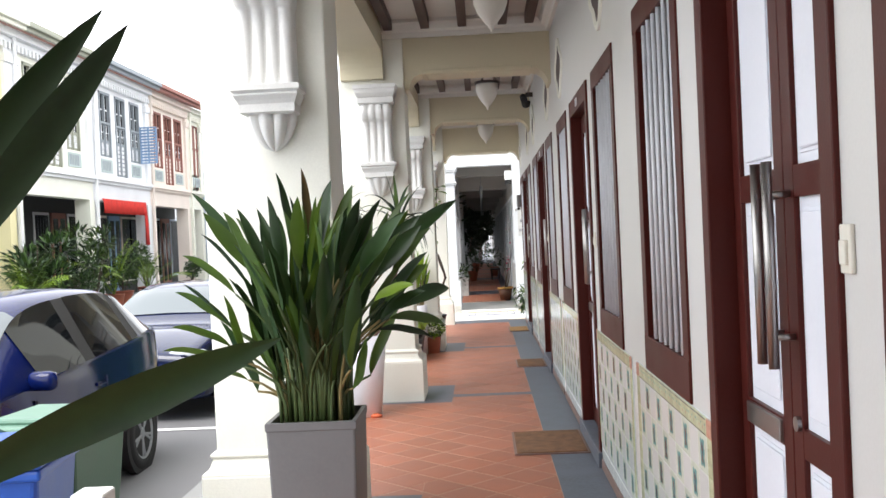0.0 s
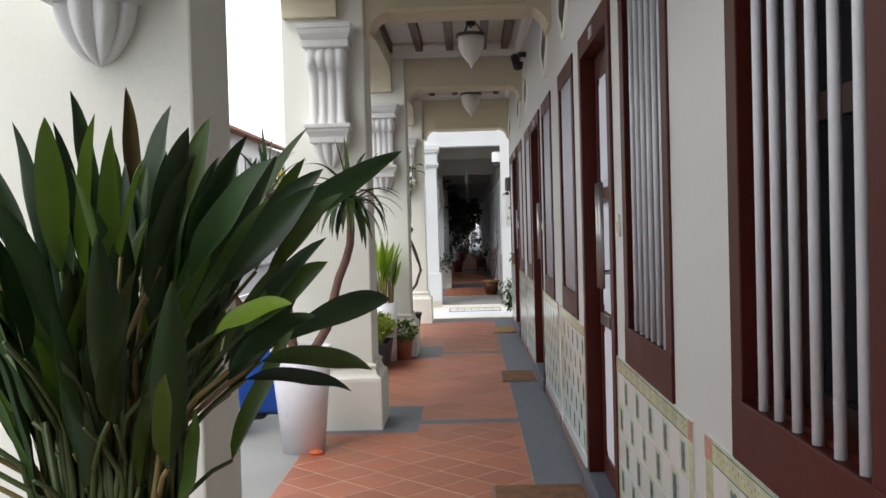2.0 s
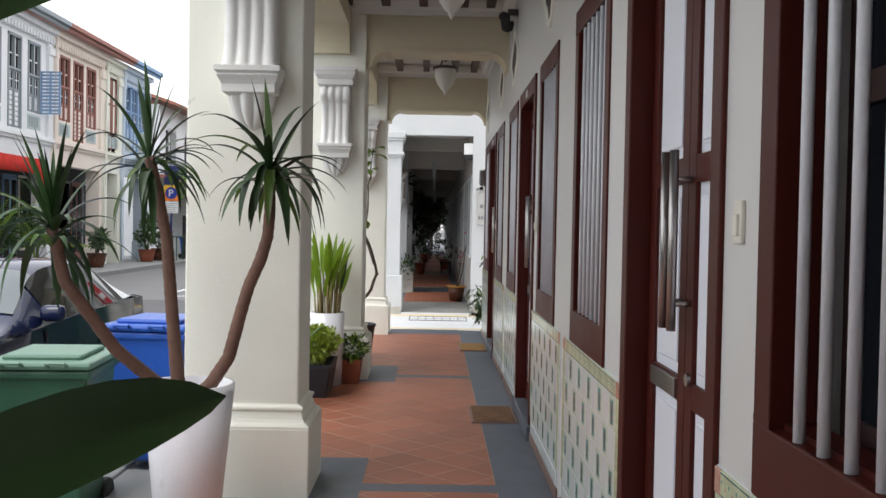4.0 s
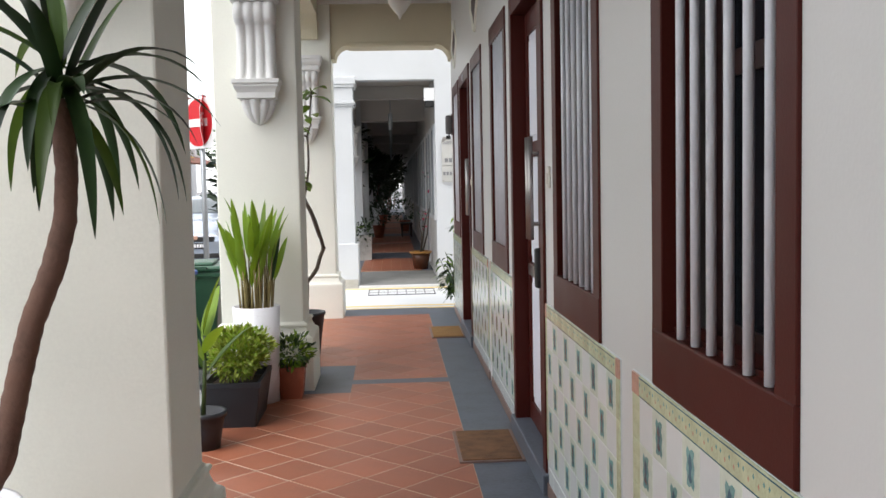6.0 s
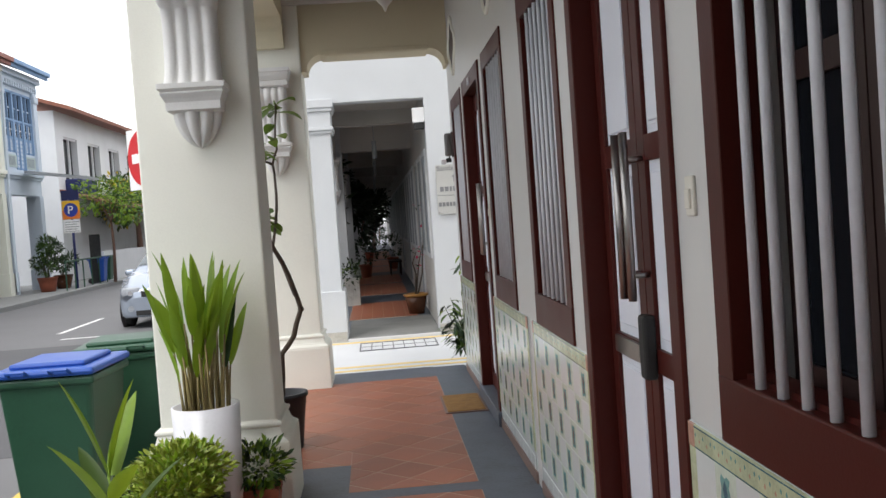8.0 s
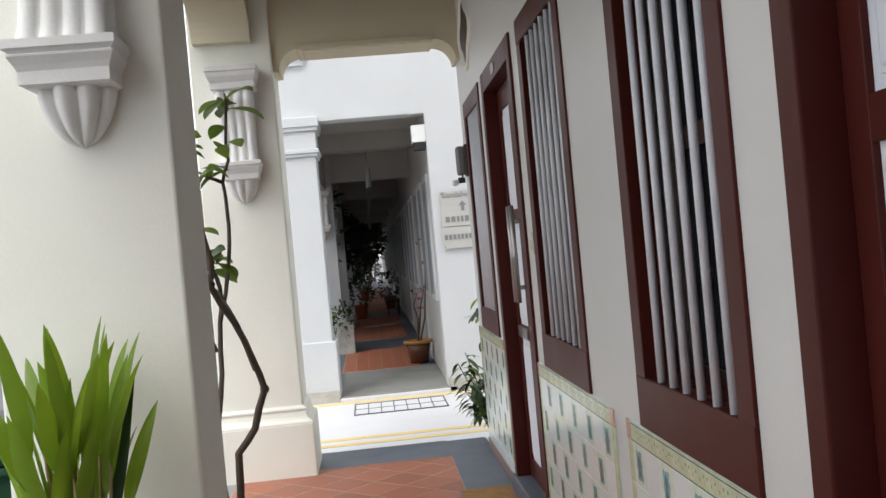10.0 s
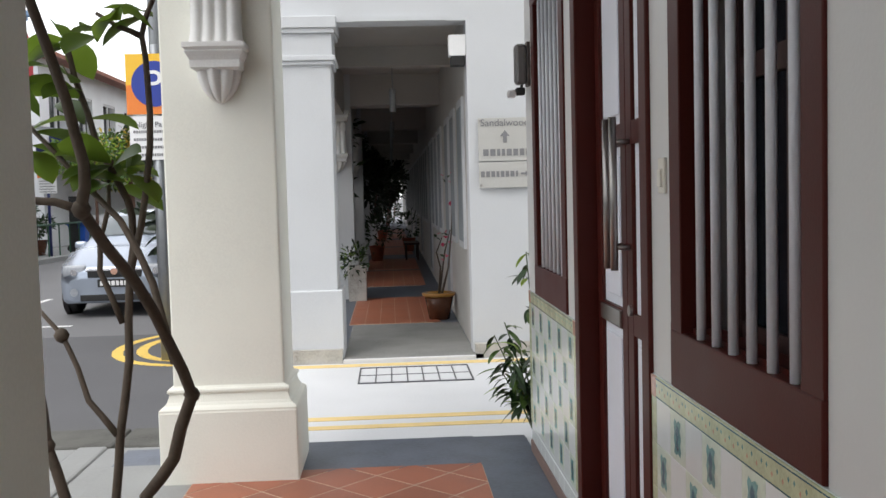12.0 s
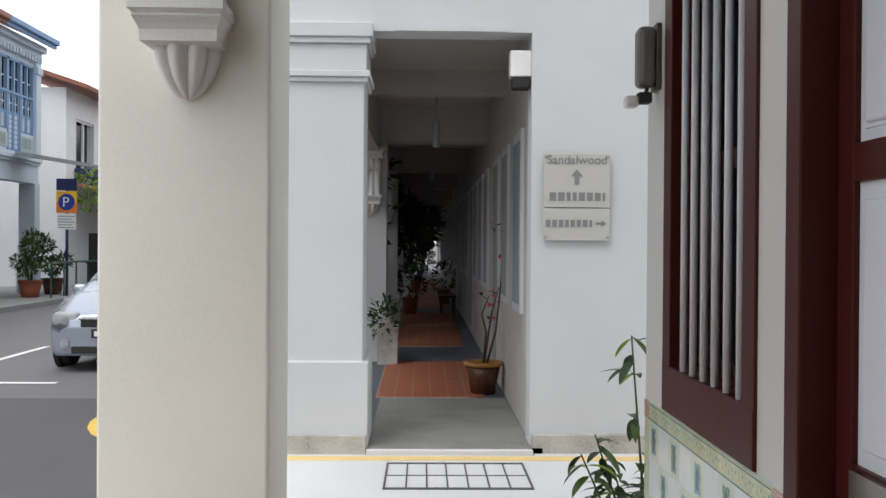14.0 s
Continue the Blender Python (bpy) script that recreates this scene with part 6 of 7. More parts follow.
def shop_house(y0, y1, wall, win, trim, label, ground="recess", shutter=None, door_m="h_brown"):
    w = y1 - y0
    t = thing("shophouse", label, "house", (FX, y0, 0), "shophouses across the street")
    centres = [w * k / 6 + w * 0.0 for k in (1.45, 3, 4.55)]
    hw, z0, z1 = 0.46, 4.95, 7.12
    bs, y = [], 0.0
    for k, c in enumerate(centres):
        lo = 4.35 if k == 1 else z0
        bs += [(-0.3, y, 4.2, 0, c - hw, z1), (-0.3, c - hw, 4.2, 0, c + hw, lo)]
        y = c + hw
    bs += [(-0.3, y, 4.2, 0, w, z1), (-0.3, 0, z1, 0, w, 7.8)]
    part("upper_wall", boxes(*bs), M[wall], t)
    part("ground_lintel", boxes((-0.35, 0, 3.45, 0.02, w, 4.2)), M[wall], t)
    part("string_course", boxes((0.0, 0, 4.12, 0.16, w, 4.24), (0.0, 0, 4.02, 0.09, w, 4.12)), M[trim], t)
    part("eaves_cornice", boxes((0.0, 0, 7.45, 0.12, w, 7.6), (0.0, 0, 7.6, 0.28, w, 7.8)), M[trim], t)
    for k in range(int(w / 0.22)):
        part("dentil", boxes((0.0, 0.08 + 0.22 * k, 7.27, 0.17, 0.19 + 0.22 * k, 7.45)), M[trim], t)
    for yy in (0.0, w - 0.36):
        part("pilaster", boxes((0.0, yy, 4.24, 0.10, yy + 0.36, 7.3)), M[trim], t)
        part("capital", boxes((0.0, yy - 0.03, 6.9, 0.16, yy + 0.39, 7.15), bevel=0.03), M[trim], t)
        part("pier", boxes((-0.45, yy, -0.05, 0.05, yy + 0.40, 3.45)), M[wall], t)
        part("pier_base", boxes((-0.5, yy - 0.04, -0.05, 0.09, yy + 0.44, 0.75), bevel=0.02), M[trim], t)
    for k, c in enumerate(centres):
        lo = 4.35 if k == 1 else z0
        wd = part("window", boxes((-0.12, c - hw, lo, 0.03, c - hw + 0.07, z1), (-0.12, c + hw - 0.07, lo, 0.03, c + hw, z1), (-0.12, c - hw, z1 - 0.08, 0.03, c + hw, z1), (-0.12, c - hw, 6.05, 0.02, c + hw, 6.12), (-0.11, c - 0.025, lo, 0.01, c + 0.025, z1)), M[win], t)
        for s in (-1, 1):
            a, b = (c - hw + 0.07, c - 0.025) if s < 0 else (c + 0.025, c + hw - 0.07)
            part("shutter", boxes((-0.09, a, lo, -0.05, b, 6.05), (-0.05, a, lo, -0.02, a + 0.05, 6.05), (-0.05, b - 0.05, lo, -0.02, b, 6.05), (-0.05, a + 0.05, 5.42, -0.02, b - 0.05, 5.5)), M[win], wd)
            bm = bmesh.new()
            for j in range(7):
                zz = lo + 0.08 + j * (5.4 - lo) / 7.2
                box(bm, -0.049, a + 0.055, zz, -0.032, b - 0.055, zz + (5.4 - lo) / 9.5)
            part("louvre", bm, M[trim], wd)
            part("pane", boxes((-0.049, a + 0.055, 5.53, -0.04, b - 0.055, 6.0)), M["pane"], wd)
            part("glazing_bar", boxes((-0.04, (a + b) / 2 - 0.014, 5.53, -0.028, (a + b) / 2 + 0.014, 6.0), (-0.04, a + 0.055, 5.75, -0.029, b - 0.055, 5.78)), M["h_white"], wd)
            part("pane", boxes((-0.09, a, 6.12, -0.08, b, z1 - 0.08)), M["pane"], wd)
            part("glazing_bar", boxes((-0.078, a, 6.52, -0.06, b, 6.56), (-0.078, (a + b) / 2 - 0.015, 6.12, -0.06, (a + b) / 2 + 0.015, z1 - 0.08)), M[trim], wd)
        if k != 1:
            part("sill_panel", boxes((0.0, c - hw, 4.42, 0.03, c + hw, 4.86), bevel=0.01), M["h_vent"], t, "pale green pierced vent panel")
            part("vent_bars", boxes(*[(0.03, c - hw + 0.06 + 0.12 * j, 4.48, 0.036, c - hw + 0.13 + 0.12 * j, 4.80) for j in range(6)]), M["h_shut"], t)
    bm = prism(bmesh.new(), [(0.55, 7.82), (0.55, 7.94), (-5.5, 10.6), (-5.5, 10.4)], "y", 0.0, w)
    r = part("roof", bm, M["roof"], t, "red clay tile roof")
    for k in range(int(w / 0.28)):
        part("tile_ridge", prism(bmesh.new(), [(0.58, 7.96), (0.58, 8.02), (-5.4, 10.66), (-5.4, 10.6)], "y", 0.06 + 0.28 * k, 0.18 + 0.28 * k), M["roof"], r)
    part("fascia", boxes((0.50, 0, 7.76, 0.585, w, 7.90)), M[win], t, "painted eaves board")
    part("gutter", boxes((0.585, 0, 7.86, 0.70, w, 8.03), bevel=0.03), M[win], t, "painted roof gutter")
    part("downpipe", tube(bmesh.new(), [(0.20, 0.06, 7.8), (0.14, 0.06, 4.3), (0.14, 0.06, 0.1)], 0.05), M[trim], t)
    for yy in (0.002, w - 0.15):
        part("side_wall", boxes((-6, yy, -0.05, -2.6, yy + 0.148, 7.8), (-2.6, yy, 3.9, -0.46, yy + 0.148, 7.8)), M[wall], t)
    # porch back wall and ceiling coloured near-black to stand for porch shade
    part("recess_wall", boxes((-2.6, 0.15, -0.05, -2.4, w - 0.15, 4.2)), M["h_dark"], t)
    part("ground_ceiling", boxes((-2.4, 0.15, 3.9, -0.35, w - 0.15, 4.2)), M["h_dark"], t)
    d = part("door", boxes((-2.40, w / 2 - 0.55, 0.0, -2.34, w / 2 + 0.55, 3.2)), M[door_m], t)
    for s in (-1, 1):
        part("door_panel", boxes((-2.34, w / 2 + s * 0.28 - 0.18, 0.3, -2.325, w / 2 + s * 0.28 + 0.18, 3.0)), M["pane"], d)
        wn_ = part("ground_window", boxes((-2.40, w / 2 + s * 1.3 - 0.55, 0.5, -2.35, w / 2 + s * 1.3 + 0.55, 3.2), bevel=0.01), M[trim], t)
        for j in range(5):
            part("pane", boxes((-2.352, w / 2 + s * 1.3 - 0.48 + 0.20 * j, 0.6, -2.335, w / 2 + s * 1.3 - 0.32 + 0.20 * j, 3.1)), M["pane"], wn_)
    return t


shop_house(20.0, 25.1, "h_yellow", "h_ivory", "h_white", "yellow two-storey shophouse with pale windows")
shop_house(25.1, 30.3, "h_ivory", "h_sage", "h_white", "ivory two-storey shophouse with sage window frames and dentilled eaves", door_m="h_sage")
hs = shop_house(30.3, 35.6, "h_white", "h_shut", "h_white", "white two-storey shophouse with an open blue shutter and red banner")
rg = random.Random(14)
bm = bmesh.new()
# hanging cloth: a ruffled valance and one long tail
for y0, y1, low in ((0.55, 4.55, 3.05), (4.25, 4.55, 2.0)):
    n = int((y1 - y0) / 0.08)
    rows = [[bm.verts.new((0.10 + 0.05 * math.sin(2.1 * k + j) + 0.02 * j, y0 + (y1 - y0) * k / n, z)) for k in range(n + 1)] for j, z in enumerate((3.52, (3.52 + low) / 2, low - 0.06 * rg.random()))]
    for p, q in zip(rows, rows[1:]):
        for k in range(n):
            bm.faces.new((p[k], p[k + 1], q[k + 1], q[k]))
banner = part("banner", bm, M["redcloth"], hs, "ruffled red cloth over the entrance", smooth=True)
banner.modifiers.new("thickness", "SOLIDIFY").thickness = 0.012
bm = boxes((0.02, 4.45, 4.95, 0.66, 4.49, 5.0), (0.02, 4.45, 6.25, 0.66, 4.49, 6.3), (0.02, 4.45, 5.0, 0.08, 4.49, 6.25), (0.60, 4.45, 5.0, 0.66, 4.49, 6.25), (0.31, 4.45, 5.0, 0.37, 4.49, 6.25))
for k in range(11):
    box(bm, 0.08, 4.458, 5.04 + 0.11 * k, 0.60, 4.482, 5.11 + 0.11 * k)
part("open_shutter", bm, M["h_bluewin"], hs, "open sky-blue louvred shutter")
shop_house(35.6, 40.4, "h_peach", "h_brown", "h_peach", "peach two-storey shophouse with brown shutters", door_m="h_bluewin")
shop_house(40.4, 42.4, "h_ivory", "h_brown", "h_ivory", "ivory narrow shophouse with brown shutters")
shop_house(42.4, 46.0, "h_blue", "h_bluewin", "h_blue", "pale blue end shophouse with blue shutters")

# plainer white house further along
t = thing("house", "white two-storey house with brown tiled roof and dark windows", "house", (FX - 0.6, 50.0, 0))
bs = [(-8, 0, -0.1, 0, 22, 3.4), (-8, 0, 3.4, 0, 22, 4.3), (-8, 0, 6.2, 0, 22, 7.2)]
y = 0.0
for k in range(6):
    bs.append((-8, y, 4.3, 0, 1.0 + 3.5 * k, 6.2))
    y = 1.0 + 3.5 * k + 1.9
bs.append((-8, y, 4.3, 0, 22, 6.2))
part("wall", boxes((-8, 0, -0.1, -0.3, 22, 7.2)), M["h_white"], t)
for b in bs:
    part("wall_panel", boxes((-0.3, *b[1:])), M["h_white"], t)
for k in range(6):
    a = 1.0 + 3.5 * k
    wd = part("window", boxes((-0.14, a, 4.3, -0.06, a + 1.9, 4.38), (-0.14, a, 6.12, -0.06, a + 1.9, 6.2), (-0.14, a + 0.9, 4.38, -0.06, a + 1.0, 6.12)), M["h_white"], t)
    part("pane", boxes((-0.29, a, 4.3, -0.27, a + 1.9, 6.2)), M["pane"], wd)
    part("planter_box", boxes((0.0, a - 0.2, 3.7, 0.7, a + 2.1, 4.35), bevel=0.05), M["navy"] if k % 3 == 0 else M["h_white"], t)
r = part("roof", prism(bmesh.new(), [(0.9, 7.1), (0.9, 7.25), (-5, 9.2), (-5, 9.0)], "y", -0.5, 22.5), M["roof"], t, "brown clay tile roof")
part("porch_roof", prism(bmesh.new(), [(2.4, 3.0), (2.4, 3.1), (0.0, 3.9), (0.0, 3.75)], "y", 0.0, 20), M["roof"], t, "orange tiled porch roof")
part("garden_wall", boxes((2.0, -2, -0.1, 2.15, 20, 1.2)), M["h_white"], t)
for k in range(12):
    part("gate_bar", boxes((2.05, -3.5 + 0.12 * k, 0.0, 2.08, -3.46 + 0.12 * k, 1.9)), M["rubber"], t)
bin_((-10.2, 47.6, -0.02), M["bin_blue"], M["bin_blue"], 90, "blue")
bin_((-10.2, 48.5, -0.02), M["bin_green"], M["bin_green"], 90, "dark green")
t = thing("railing", "green painted metal railing by the pavement", "railing", (-10.0, 43.0, 0))
part("top_rail", tube(bmesh.new(), [(0, 0, 1.0), (0, 6, 1.0)], 0.03), M["bin_green"], t)
for k in range(7):
    part("post", tube(bmesh.new(), [(0, k, -0.05), (0, k, 1.0)], 0.025), M["bin_green"], t)


# ---- trees and street plants ----
def tree(at, h, r, seed, mats, n=2200, leaf=0.28, label="leafy green street tree beyond the junction", trunk=0.18, flat=0.85):
    rg = random.Random(seed)
    t = thing("tree", label, "tree", at, "street trees")
    top = Vector((0, 0, h - r * 0.7))
    part("trunk", tube(bmesh.new(), [(0, 0, 0), (0.05, 0.03, top.z * 0.5), top], trunk, trunk * 0.5, seg=10), M["bark"], t, smooth=True)
    crown = []
    for k in range(7):
        a, e = rg.uniform(0, 6.28), rg.uniform(0.0, 1.2)
        end = top + Vector((math.cos(a) * math.cos(e), math.sin(a) * math.cos(e), math.sin(e) * flat)) * r * rg.uniform(0.45, 0.75)
        part("limb", tube(bmesh.new(), [top - Vector((0, 0, 0.5)), (top + end) / 2 + Vector((0, 0, 0.1)), end], trunk * 0.4, 0.02, seg=6), M["bark"], t, smooth=True)
        crown.append(end)
    groups = [bmesh.new() for _ in mats]
    for k in range(n):
        c = crown[rg.randrange(len(crown))]
        v = Vector((rg.gauss(0, 1), rg.gauss(0, 1), rg.gauss(0, 1))).normalized()
        p = c + v * r * 0.5 * rg.random() ** 0.4
        w = (v + Vector((rg.uniform(-1, 1), rg.uniform(-1, 1), rg.uniform(-0.5, 0.6)))).normalized()
        blade(groups[rg.randrange(len(mats))], p, w, leaf * rg.uniform(0.6, 1.2), leaf * 0.42, 0.5, 0.3, 3, 0.5, rg.uniform(-1, 1))
    for g, m in zip(groups, mats):
        tagged(part("crown", g, m, t), kind="stuff")


tree((-7.4, 62.0, STREET), 5.6, 3.0, 1, [M["crown"], M["crown"], M["leaf_back"]], 3000)
tree((-10.6, 56.0, 0), 4.6, 2.2, 2, [M["crown"], M["leaf_back"], M["flower_y"]], 2200, label="yellow-flowered green tree over a garden wall")
tree((-9.5, 47.3, -0.02), 3.9, 1.5, 12, [M["crown"], M["leaf_young"]], 1500, 0.18, "small yellow-green tree beside the kerb", 0.07)
tree((-4.0, 75.0, STREET), 7.5, 4.0, 3, [M["crown"], M["crown_dark"]], 3200)
tree((-8.5, 90.0, STREET), 9.0, 5.0, 4, [M["crown"], M["crown_dark"]], 3200)
tree((-1.6, 64.0, STREET), 6.5, 3.2, 5, [M["crown"], M["crown_dark"]], 2600)
# dense planting on the street side of the far walkway
for k, yy in enumerate((33.0, 36.5, 40.0, 43.5, 47.0, 50.5, 54.5, 59.0)):
    tree((-1.15, yy, STREET), 3.6, 1.5, 30 + k, [M["crown_dark"], M["crown_dark"], M["leaf"]], 1300, 0.24, "dark dense tree growing along the far walkway", 0.08)
rg = random.Random(5)
# hedges added behind the trees to block sky light from the far walkway
for k in range(12):
    t = thing("hedge", "dark dense hedge added to keep light out of the far walkway", "hedge", (-1.75 + 0.3 * (k % 2), 29.0 + 3.1 * k, STREET), "far hedges")
    shrub(t, (0, 0, 1.7), 1.45, 900, 0.34, 0.13, [M["crown_dark"]], rg, 1.2)
for x, y, z, r in ((0.1, 37.0, 2.2, 0.55), (0.2, 41.5, 1.9, 0.8), (0.4, 47.0, 2.1, 0.85), (0.9, 53.0, 2.4, 0.7), (0.3, 60.0, 1.9, 0.9), (1.0, 66.0, 2.3, 0.9), (0.5, 72.0, 1.0, 1.0), (1.3, 74.0, 2.6, 0.9), (0.2, 74.0, 2.6, 0.9)):
    t = thing("bush", "dark leafy bush leaning into the far walkway", "bush", (x, y, -0.05), "far bushes")
    part("stem", tube(bmesh.new(), [(-0.3, 0, 0), (-0.15, 0, z * 0.5), (0, 0, z)], 0.05, 0.03, seg=6), M["bark"], t)
    shrub(t, (0, 0, z), r, 520, 0.26, 0.1, [M["crown_dark"]], rg, 1.1)
tree((1.9, 84.0, -0.05), 5.0, 2.6, 63, [M["crown_dark"], M["crown"]], 2200, 0.3, "dark tree closing the far end of the walkway", 0.15)

rg = random.Random(77)
for y, x, s in ((24.4, -10.7, 1.45), (26.3, -10.4, 0.8), (28.4, -10.9, 1.25), (30.4, -10.8, 0.75), (33.2, -11.0, 0.9), (38.0, -10.9, 0.75), (43.5, -10.8, 0.9), (45.2, -10.8, 0.85), (20.5, -10.6, 1.1)):
    t = thing("potted_plant", "tall leafy plant in a clay pot before a shophouse", "potted plant", (x, y, -0.02), "plants across the street")
    round_pot(t, 0.24, 0.34, 0.5, M["claypot"] if rg.random() < 0.6 else M["brownpot"])
    for k in range(5):
        a = rg.uniform(0, 6.28)
        part("stem", tube(bmesh.new(), [(0.05 * math.cos(a), 0.05 * math.sin(a), 0.45), (0.3 * s * math.cos(a), 0.3 * s * math.sin(a), 1.4 * s)], 0.02, 0.01, seg=5), M["twig"], t)
    mix_of = [M["crown"], M["crown_dark"], M["leaf_back"] if rg.random() < 0.4 else M["leaf"]]
    for k in range(5):
        a = rg.uniform(0, 6.28)
        shrub(t, (0.34 * s * math.cos(a) * (k > 0), 0.34 * s * math.sin(a) * (k > 0), 0.62 + s * rg.uniform(0.25, 1.35)), rg.uniform(0.22, 0.38) * s, 150, 0.22 * s, 0.055 * s, mix_of, rg, 0.8)


def palm(at, h, n, seed):
    """Potted feather palm with arching yellow-green fronds."""
    r = random.Random(seed)
    t = thing("potted_palm", "yellow-green feather palm in a clay pot before a shophouse", "potted plant", at, "plants across the street")
    round_pot(t, 0.24, 0.32, 0.45, M["claypot"])
    for k in range(n):
        a, e, L = 2.4 * k + r.uniform(-0.3, 0.3), r.uniform(0.7, 1.4), h * r.uniform(0.7, 1.0)
        d, p, bm = Vector((math.cos(a) * math.cos(e), math.sin(a) * math.cos(e), math.sin(e))), Vector((0, 0, 0.42)), bmesh.new()
        pts = [p.copy()]
        for i in range(10):
            p = p + d * L / 10
            d = (d + Vector((0, 0, -0.16 * (0.3 + i / 8)))).normalized()
            pts.append(p.copy())
            if i > 2:
                side = d.cross(Vector((0, 0, 1))).normalized()
                for sd in (-1, 1):
                    for f in (0.0, 0.5):
                        blade(bm, pts[-2].lerp(p, f), side * sd + d * 0.8, 0.30 * h * (1.15 - i / 11), 0.035, 1.2, 0.2, 3, 0.4)
        tube(bm, pts, 0.014, 0.005, seg=5)
        part("frond", bm, M["leaf_young"] if k % 3 else M["leaf_back"], t)


palm((-10.5, 23.3, -0.02), 1.9, 13, 1)
palm((-10.7, 29.4, -0.02), 2.2, 11, 2)
palm((-10.6, 32.2, -0.02), 1.7, 9, 3)


# ---- pieces of floor and wall, last ----
def tile_mesh(name, w, h, motif, mats, lines=False):
    bm = bmesh.new()
    c = 0.0014
    rings = [[bm.verts.new((x, sy * (w / 2 - i), h / 2 + sz * (h / 2 - i))) for sy, sz in ((-1, -1), (1, -1), (1, 1), (-1, 1))] for x, i in ((0.0, 0.0004), (-0.0065, 0.0004), (-0.0075, 0.0004 + c))]
    for p, q in zip(rings, rings[1:]):
        for k in range(4):
            bm.faces.new((p[k], p[(k + 1) % 4], q[(k + 1) % 4], q[k]))
    bm.faces.new(rings[-1])
    if motif:
        for sy, sz, sl, x, pts in ((0.036, 0.055, 1, -0.0085, [(-0.8, -1), (-0.2, -0.86), (0.3, -1), (0.9, -0.95), (0.75, -0.5), (1, -0.15), (0.8, 0.3), (1, 0.7), (0.75, 1), (0.15, 0.84), (-0.4, 1), (-0.95, 0.9), (-0.72, 0.5), (-1, 0.1), (-0.78, -0.35), (-1, -0.7)]),
                                   (0.017, 0.042, 2, -0.0092, [(-0.9, -0.8), (0, -1), (0.9, -0.7), (0.5, -0.1), (1, 0.4), (0.2, 1), (-0.6, 0.7), (-1, 0.2), (-0.5, -0.3)])):
            f = bm.faces.new([bm.verts.new((x, a * sy, h / 2 + b * sz)) for a, b in pts])
            f.material_index = sl
    if lines:
        # thin dark rules at both edges and small sprigs between them
        for z0, z1 in ((0.003, 0.007), (h - 0.008, h - 0.004)):
            bm.faces.new([bm.verts.new((-0.0085, y, z)) for y, z in ((-w / 2 + 0.001, z0), (w / 2 - 0.001, z0), (w / 2 - 0.001, z1), (-w / 2 + 0.001, z1))]).material_index = 1
        for k in range(5):
            y, z, r = -w / 2 + w * (k + 0.5) / 5, h * (0.40 if k % 2 else 0.60), 0.006
            bm.faces.new([bm.verts.new((-0.0085, y + r * a, z + 1.3 * r * b)) for a, b in ((-1, 0), (0, -1), (1, 0), (0, 1))]).material_index = 2 if k % 2 else 3
    me = bpy.data.meshes.new(name)
    bm.to_mesh(me)
    bm.free()
    for m in mats:
        me.materials.append(m)
    return me


def piece(name, mesh, at, parent):
    ob = new(name, mesh)
    ob.location = at
    ob.parent = parent
    return ob


T = 0.15
flower_tile = tile_mesh("flower_tile", T, T, True, [M["glaze_green"], M["motif"], M["motif_dark"]])
plain_tile = tile_mesh("plain_tile", T, T, False, [M["glaze"]])
short_tile = tile_mesh("short_tile", T, 0.085, False, [M["glaze"]])
border_tile = tile_mesh("border_tile", T, 0.07, False, [M["border"], M["motif_dark"], M["rose"], M["motif"]], True)
edge_tile = tile_mesh("edge_tile", 0.045, T, False, [M["border"]])
rose_tile = tile_mesh("rose_tile", 0.045, 0.07, False, [M["rose"]])


def dado(y0, y1):
    t = thing("tile_dado", "glazed ivory dado tiles with blue-green flowers and a pale green border", "wall tiles", (WALL - 0.002, y0, 0), "tile dados", "structure")
    n = int((y1 - y0 - 0.09) / T)
    e = (y1 - y0 - n * T) / 2
    top = SILL - 0.075
    part("mortar", boxes((-0.003, 0, 0.075, 0.002, y1 - y0, SILL - 0.003)), M["glaze"], t)
    part("skirting", boxes((-0.012, 0, 0.0, 0.002, y1 - y0, 0.074), bevel=0.002), M["skirt"], t, "brown tile skirting")
    for r in range(6):
        z = top - T * (r + 1)
        for c in range(n):
            if z < 0.07:
                piece("tile", short_tile, (0, e + T * (c + 0.5), 0.077), t)
            else:
                piece("tile", flower_tile if (r + c) % 2 == 0 else plain_tile, (0, e + T * (c + 0.5), z), t)
        if z >= 0.07:
            for yy in (e / 2, y1 - y0 - e / 2):
                ob = piece("tile", edge_tile, (0, yy, z), t)
                ob.scale.y = (e - 0.003) / 0.045
    for c in range(n):
        piece("border_tile", border_tile, (-0.002, e + T * (c + 0.5), top), t)
    for yy in (e / 2, y1 - y0 - e / 2):
        ob = piece("corner_tile", rose_tile, (-0.002, yy, top), t)
        ob.scale.y = (e - 0.003) / 0.045


for p in PARTY:
    dado(p + 0.09, p + DOOR[p][0] - 0.002)
    dado(p + DOOR[p][1] + 0.002, {0.70: 5.38, 5.38: 10.15, 10.15: 14.70, 14.70: END + 0.07}[p] - 0.09)
dado(-3.95 + DOOR[-3.95][1] + 0.002, PARTY[0] - 0.09)

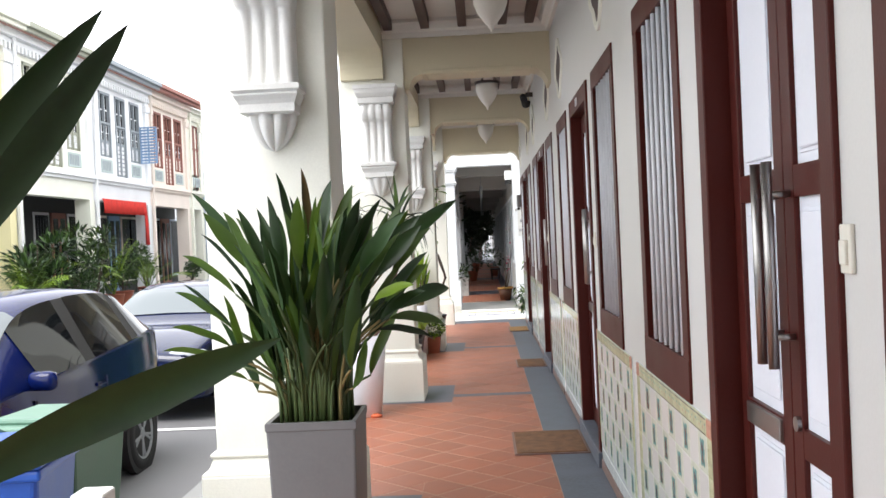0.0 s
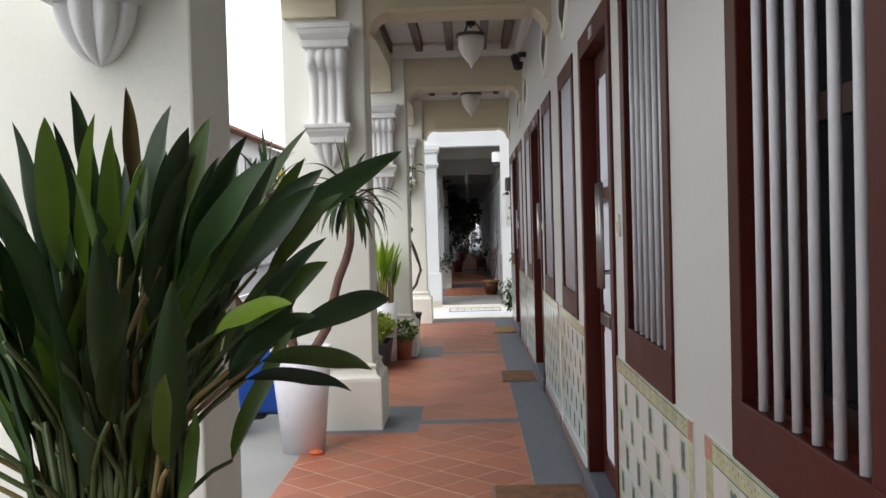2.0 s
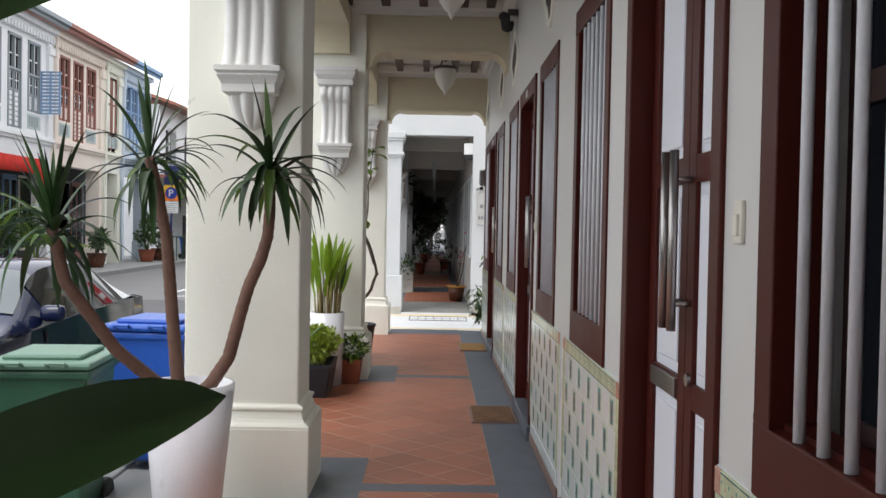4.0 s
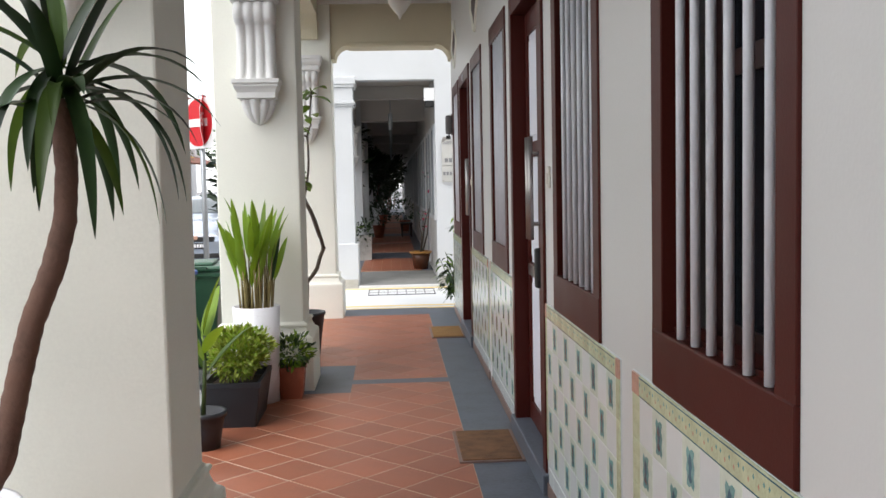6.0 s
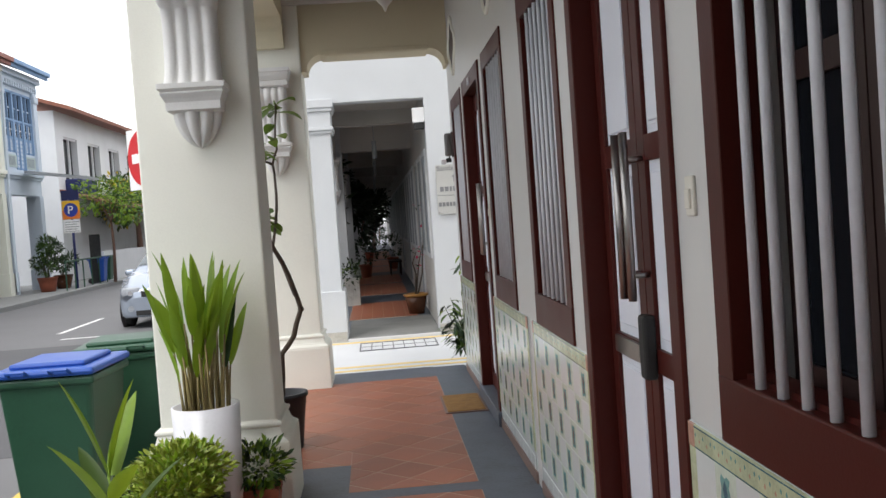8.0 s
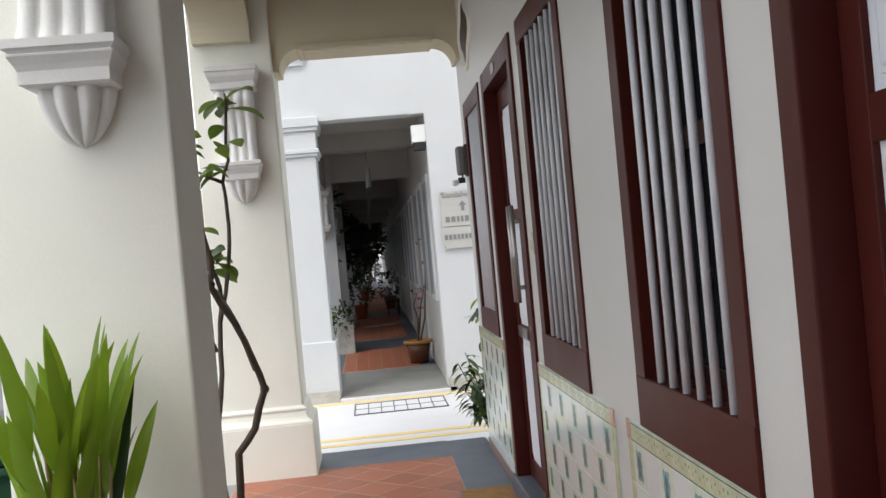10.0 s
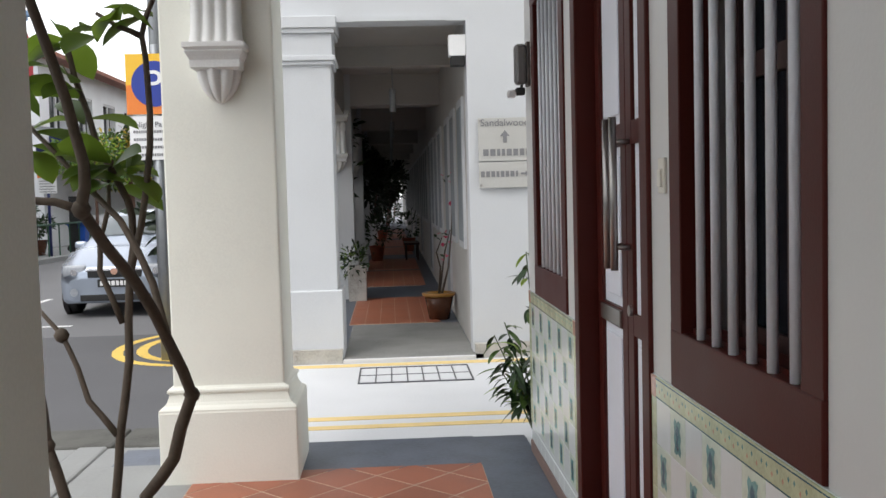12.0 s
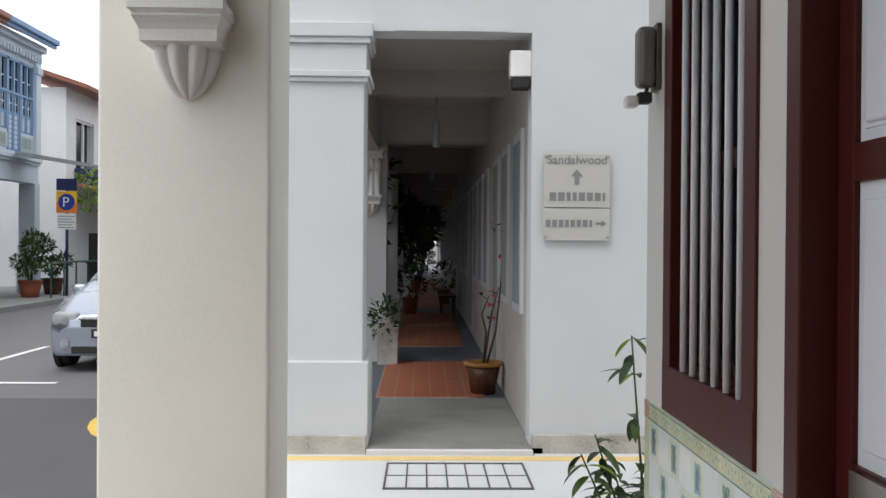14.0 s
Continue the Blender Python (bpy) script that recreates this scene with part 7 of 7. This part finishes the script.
# terracotta tiles laid on the diagonal
S = 0.30
far_tiles = []
tile_floor = thing("floor_tiles", "diagonal terracotta floor tiles with pale joints", "floor tiles", (0, 0, 0), "", "structure")
for a, b in rects:
    x0, x1 = EDGE_X, STRIP
    n = 30
    cx, cy = x0, a
    for i in range(-n, n):
        for j in range(-n, n):
            ux, uy = cx + (i - j) * S / math.sqrt(2), cy + (i + j) * S / math.sqrt(2)
            h = S / math.sqrt(2) - 0.009
            poly = clip([(ux - h, uy), (ux, uy - h), (ux + h, uy), (ux, uy + h)], x0 + 0.004, a + 0.004, x1 - 0.004, b - 0.004)
            # leave room for the grey pads by the piers
            if len(poly) < 3:
                continue
            polys = [poly]
            for xr, yn in PIERS[:-1]:
                bx, p0, p1 = xr + 0.37, yn - 0.2, yn + 0.95
                lo, hi, left = min(v[1] for v in poly), max(v[1] for v in poly), min(v[0] for v in poly)
                if hi > p0 and lo < p1 and left < bx:
                    polys = [c for q in polys for c in (clip(q, bx, a, x1, b), clip(q, x0, a, bx - 0.003, p0), clip(q, x0, p1, bx - 0.003, b)) if len(c) > 2]
            for q in polys:
                if len(q) < 3:
                    continue
                area = abs(sum(q[k][0] * q[(k + 1) % len(q)][1] - q[(k + 1) % len(q)][0] * q[k][1] for k in range(len(q)))) / 2
                if area < 0.0006:
                    continue
                if a < 2:
                    far_tiles.append(q)
                    continue
                mx, my = sum(v[0] for v in q) / len(q), sum(v[1] for v in q) / len(q)
                bm = prism(bmesh.new(), [(v[0] - mx, v[1] - my) for v in q], "z", -0.004, 0.0025 + random.uniform(-0.0008, 0.0008))
                ob = part("floor_tile", bm, M["terracotta"], tile_floor)
                ob.location = (mx, my, 0)
bm = bmesh.new()
for q in far_tiles:
    prism(bm, q, "z", -0.004, 0.0025)
for a, b in far_rects:
    x = 0.25
    while x < 1.33:
        y = a + 0.02
        while y < b - 0.05:
            prism(bm, [(x, y), (x + 0.19, y), (x + 0.19, min(y + 0.40, b)), (x, min(y + 0.40, b))], "z", -0.05, -0.044)
            y += 0.408
        x += 0.2
tagged(part("floor_tile_rest", bm, M["terracotta"], tile_floor), kind="stuff")
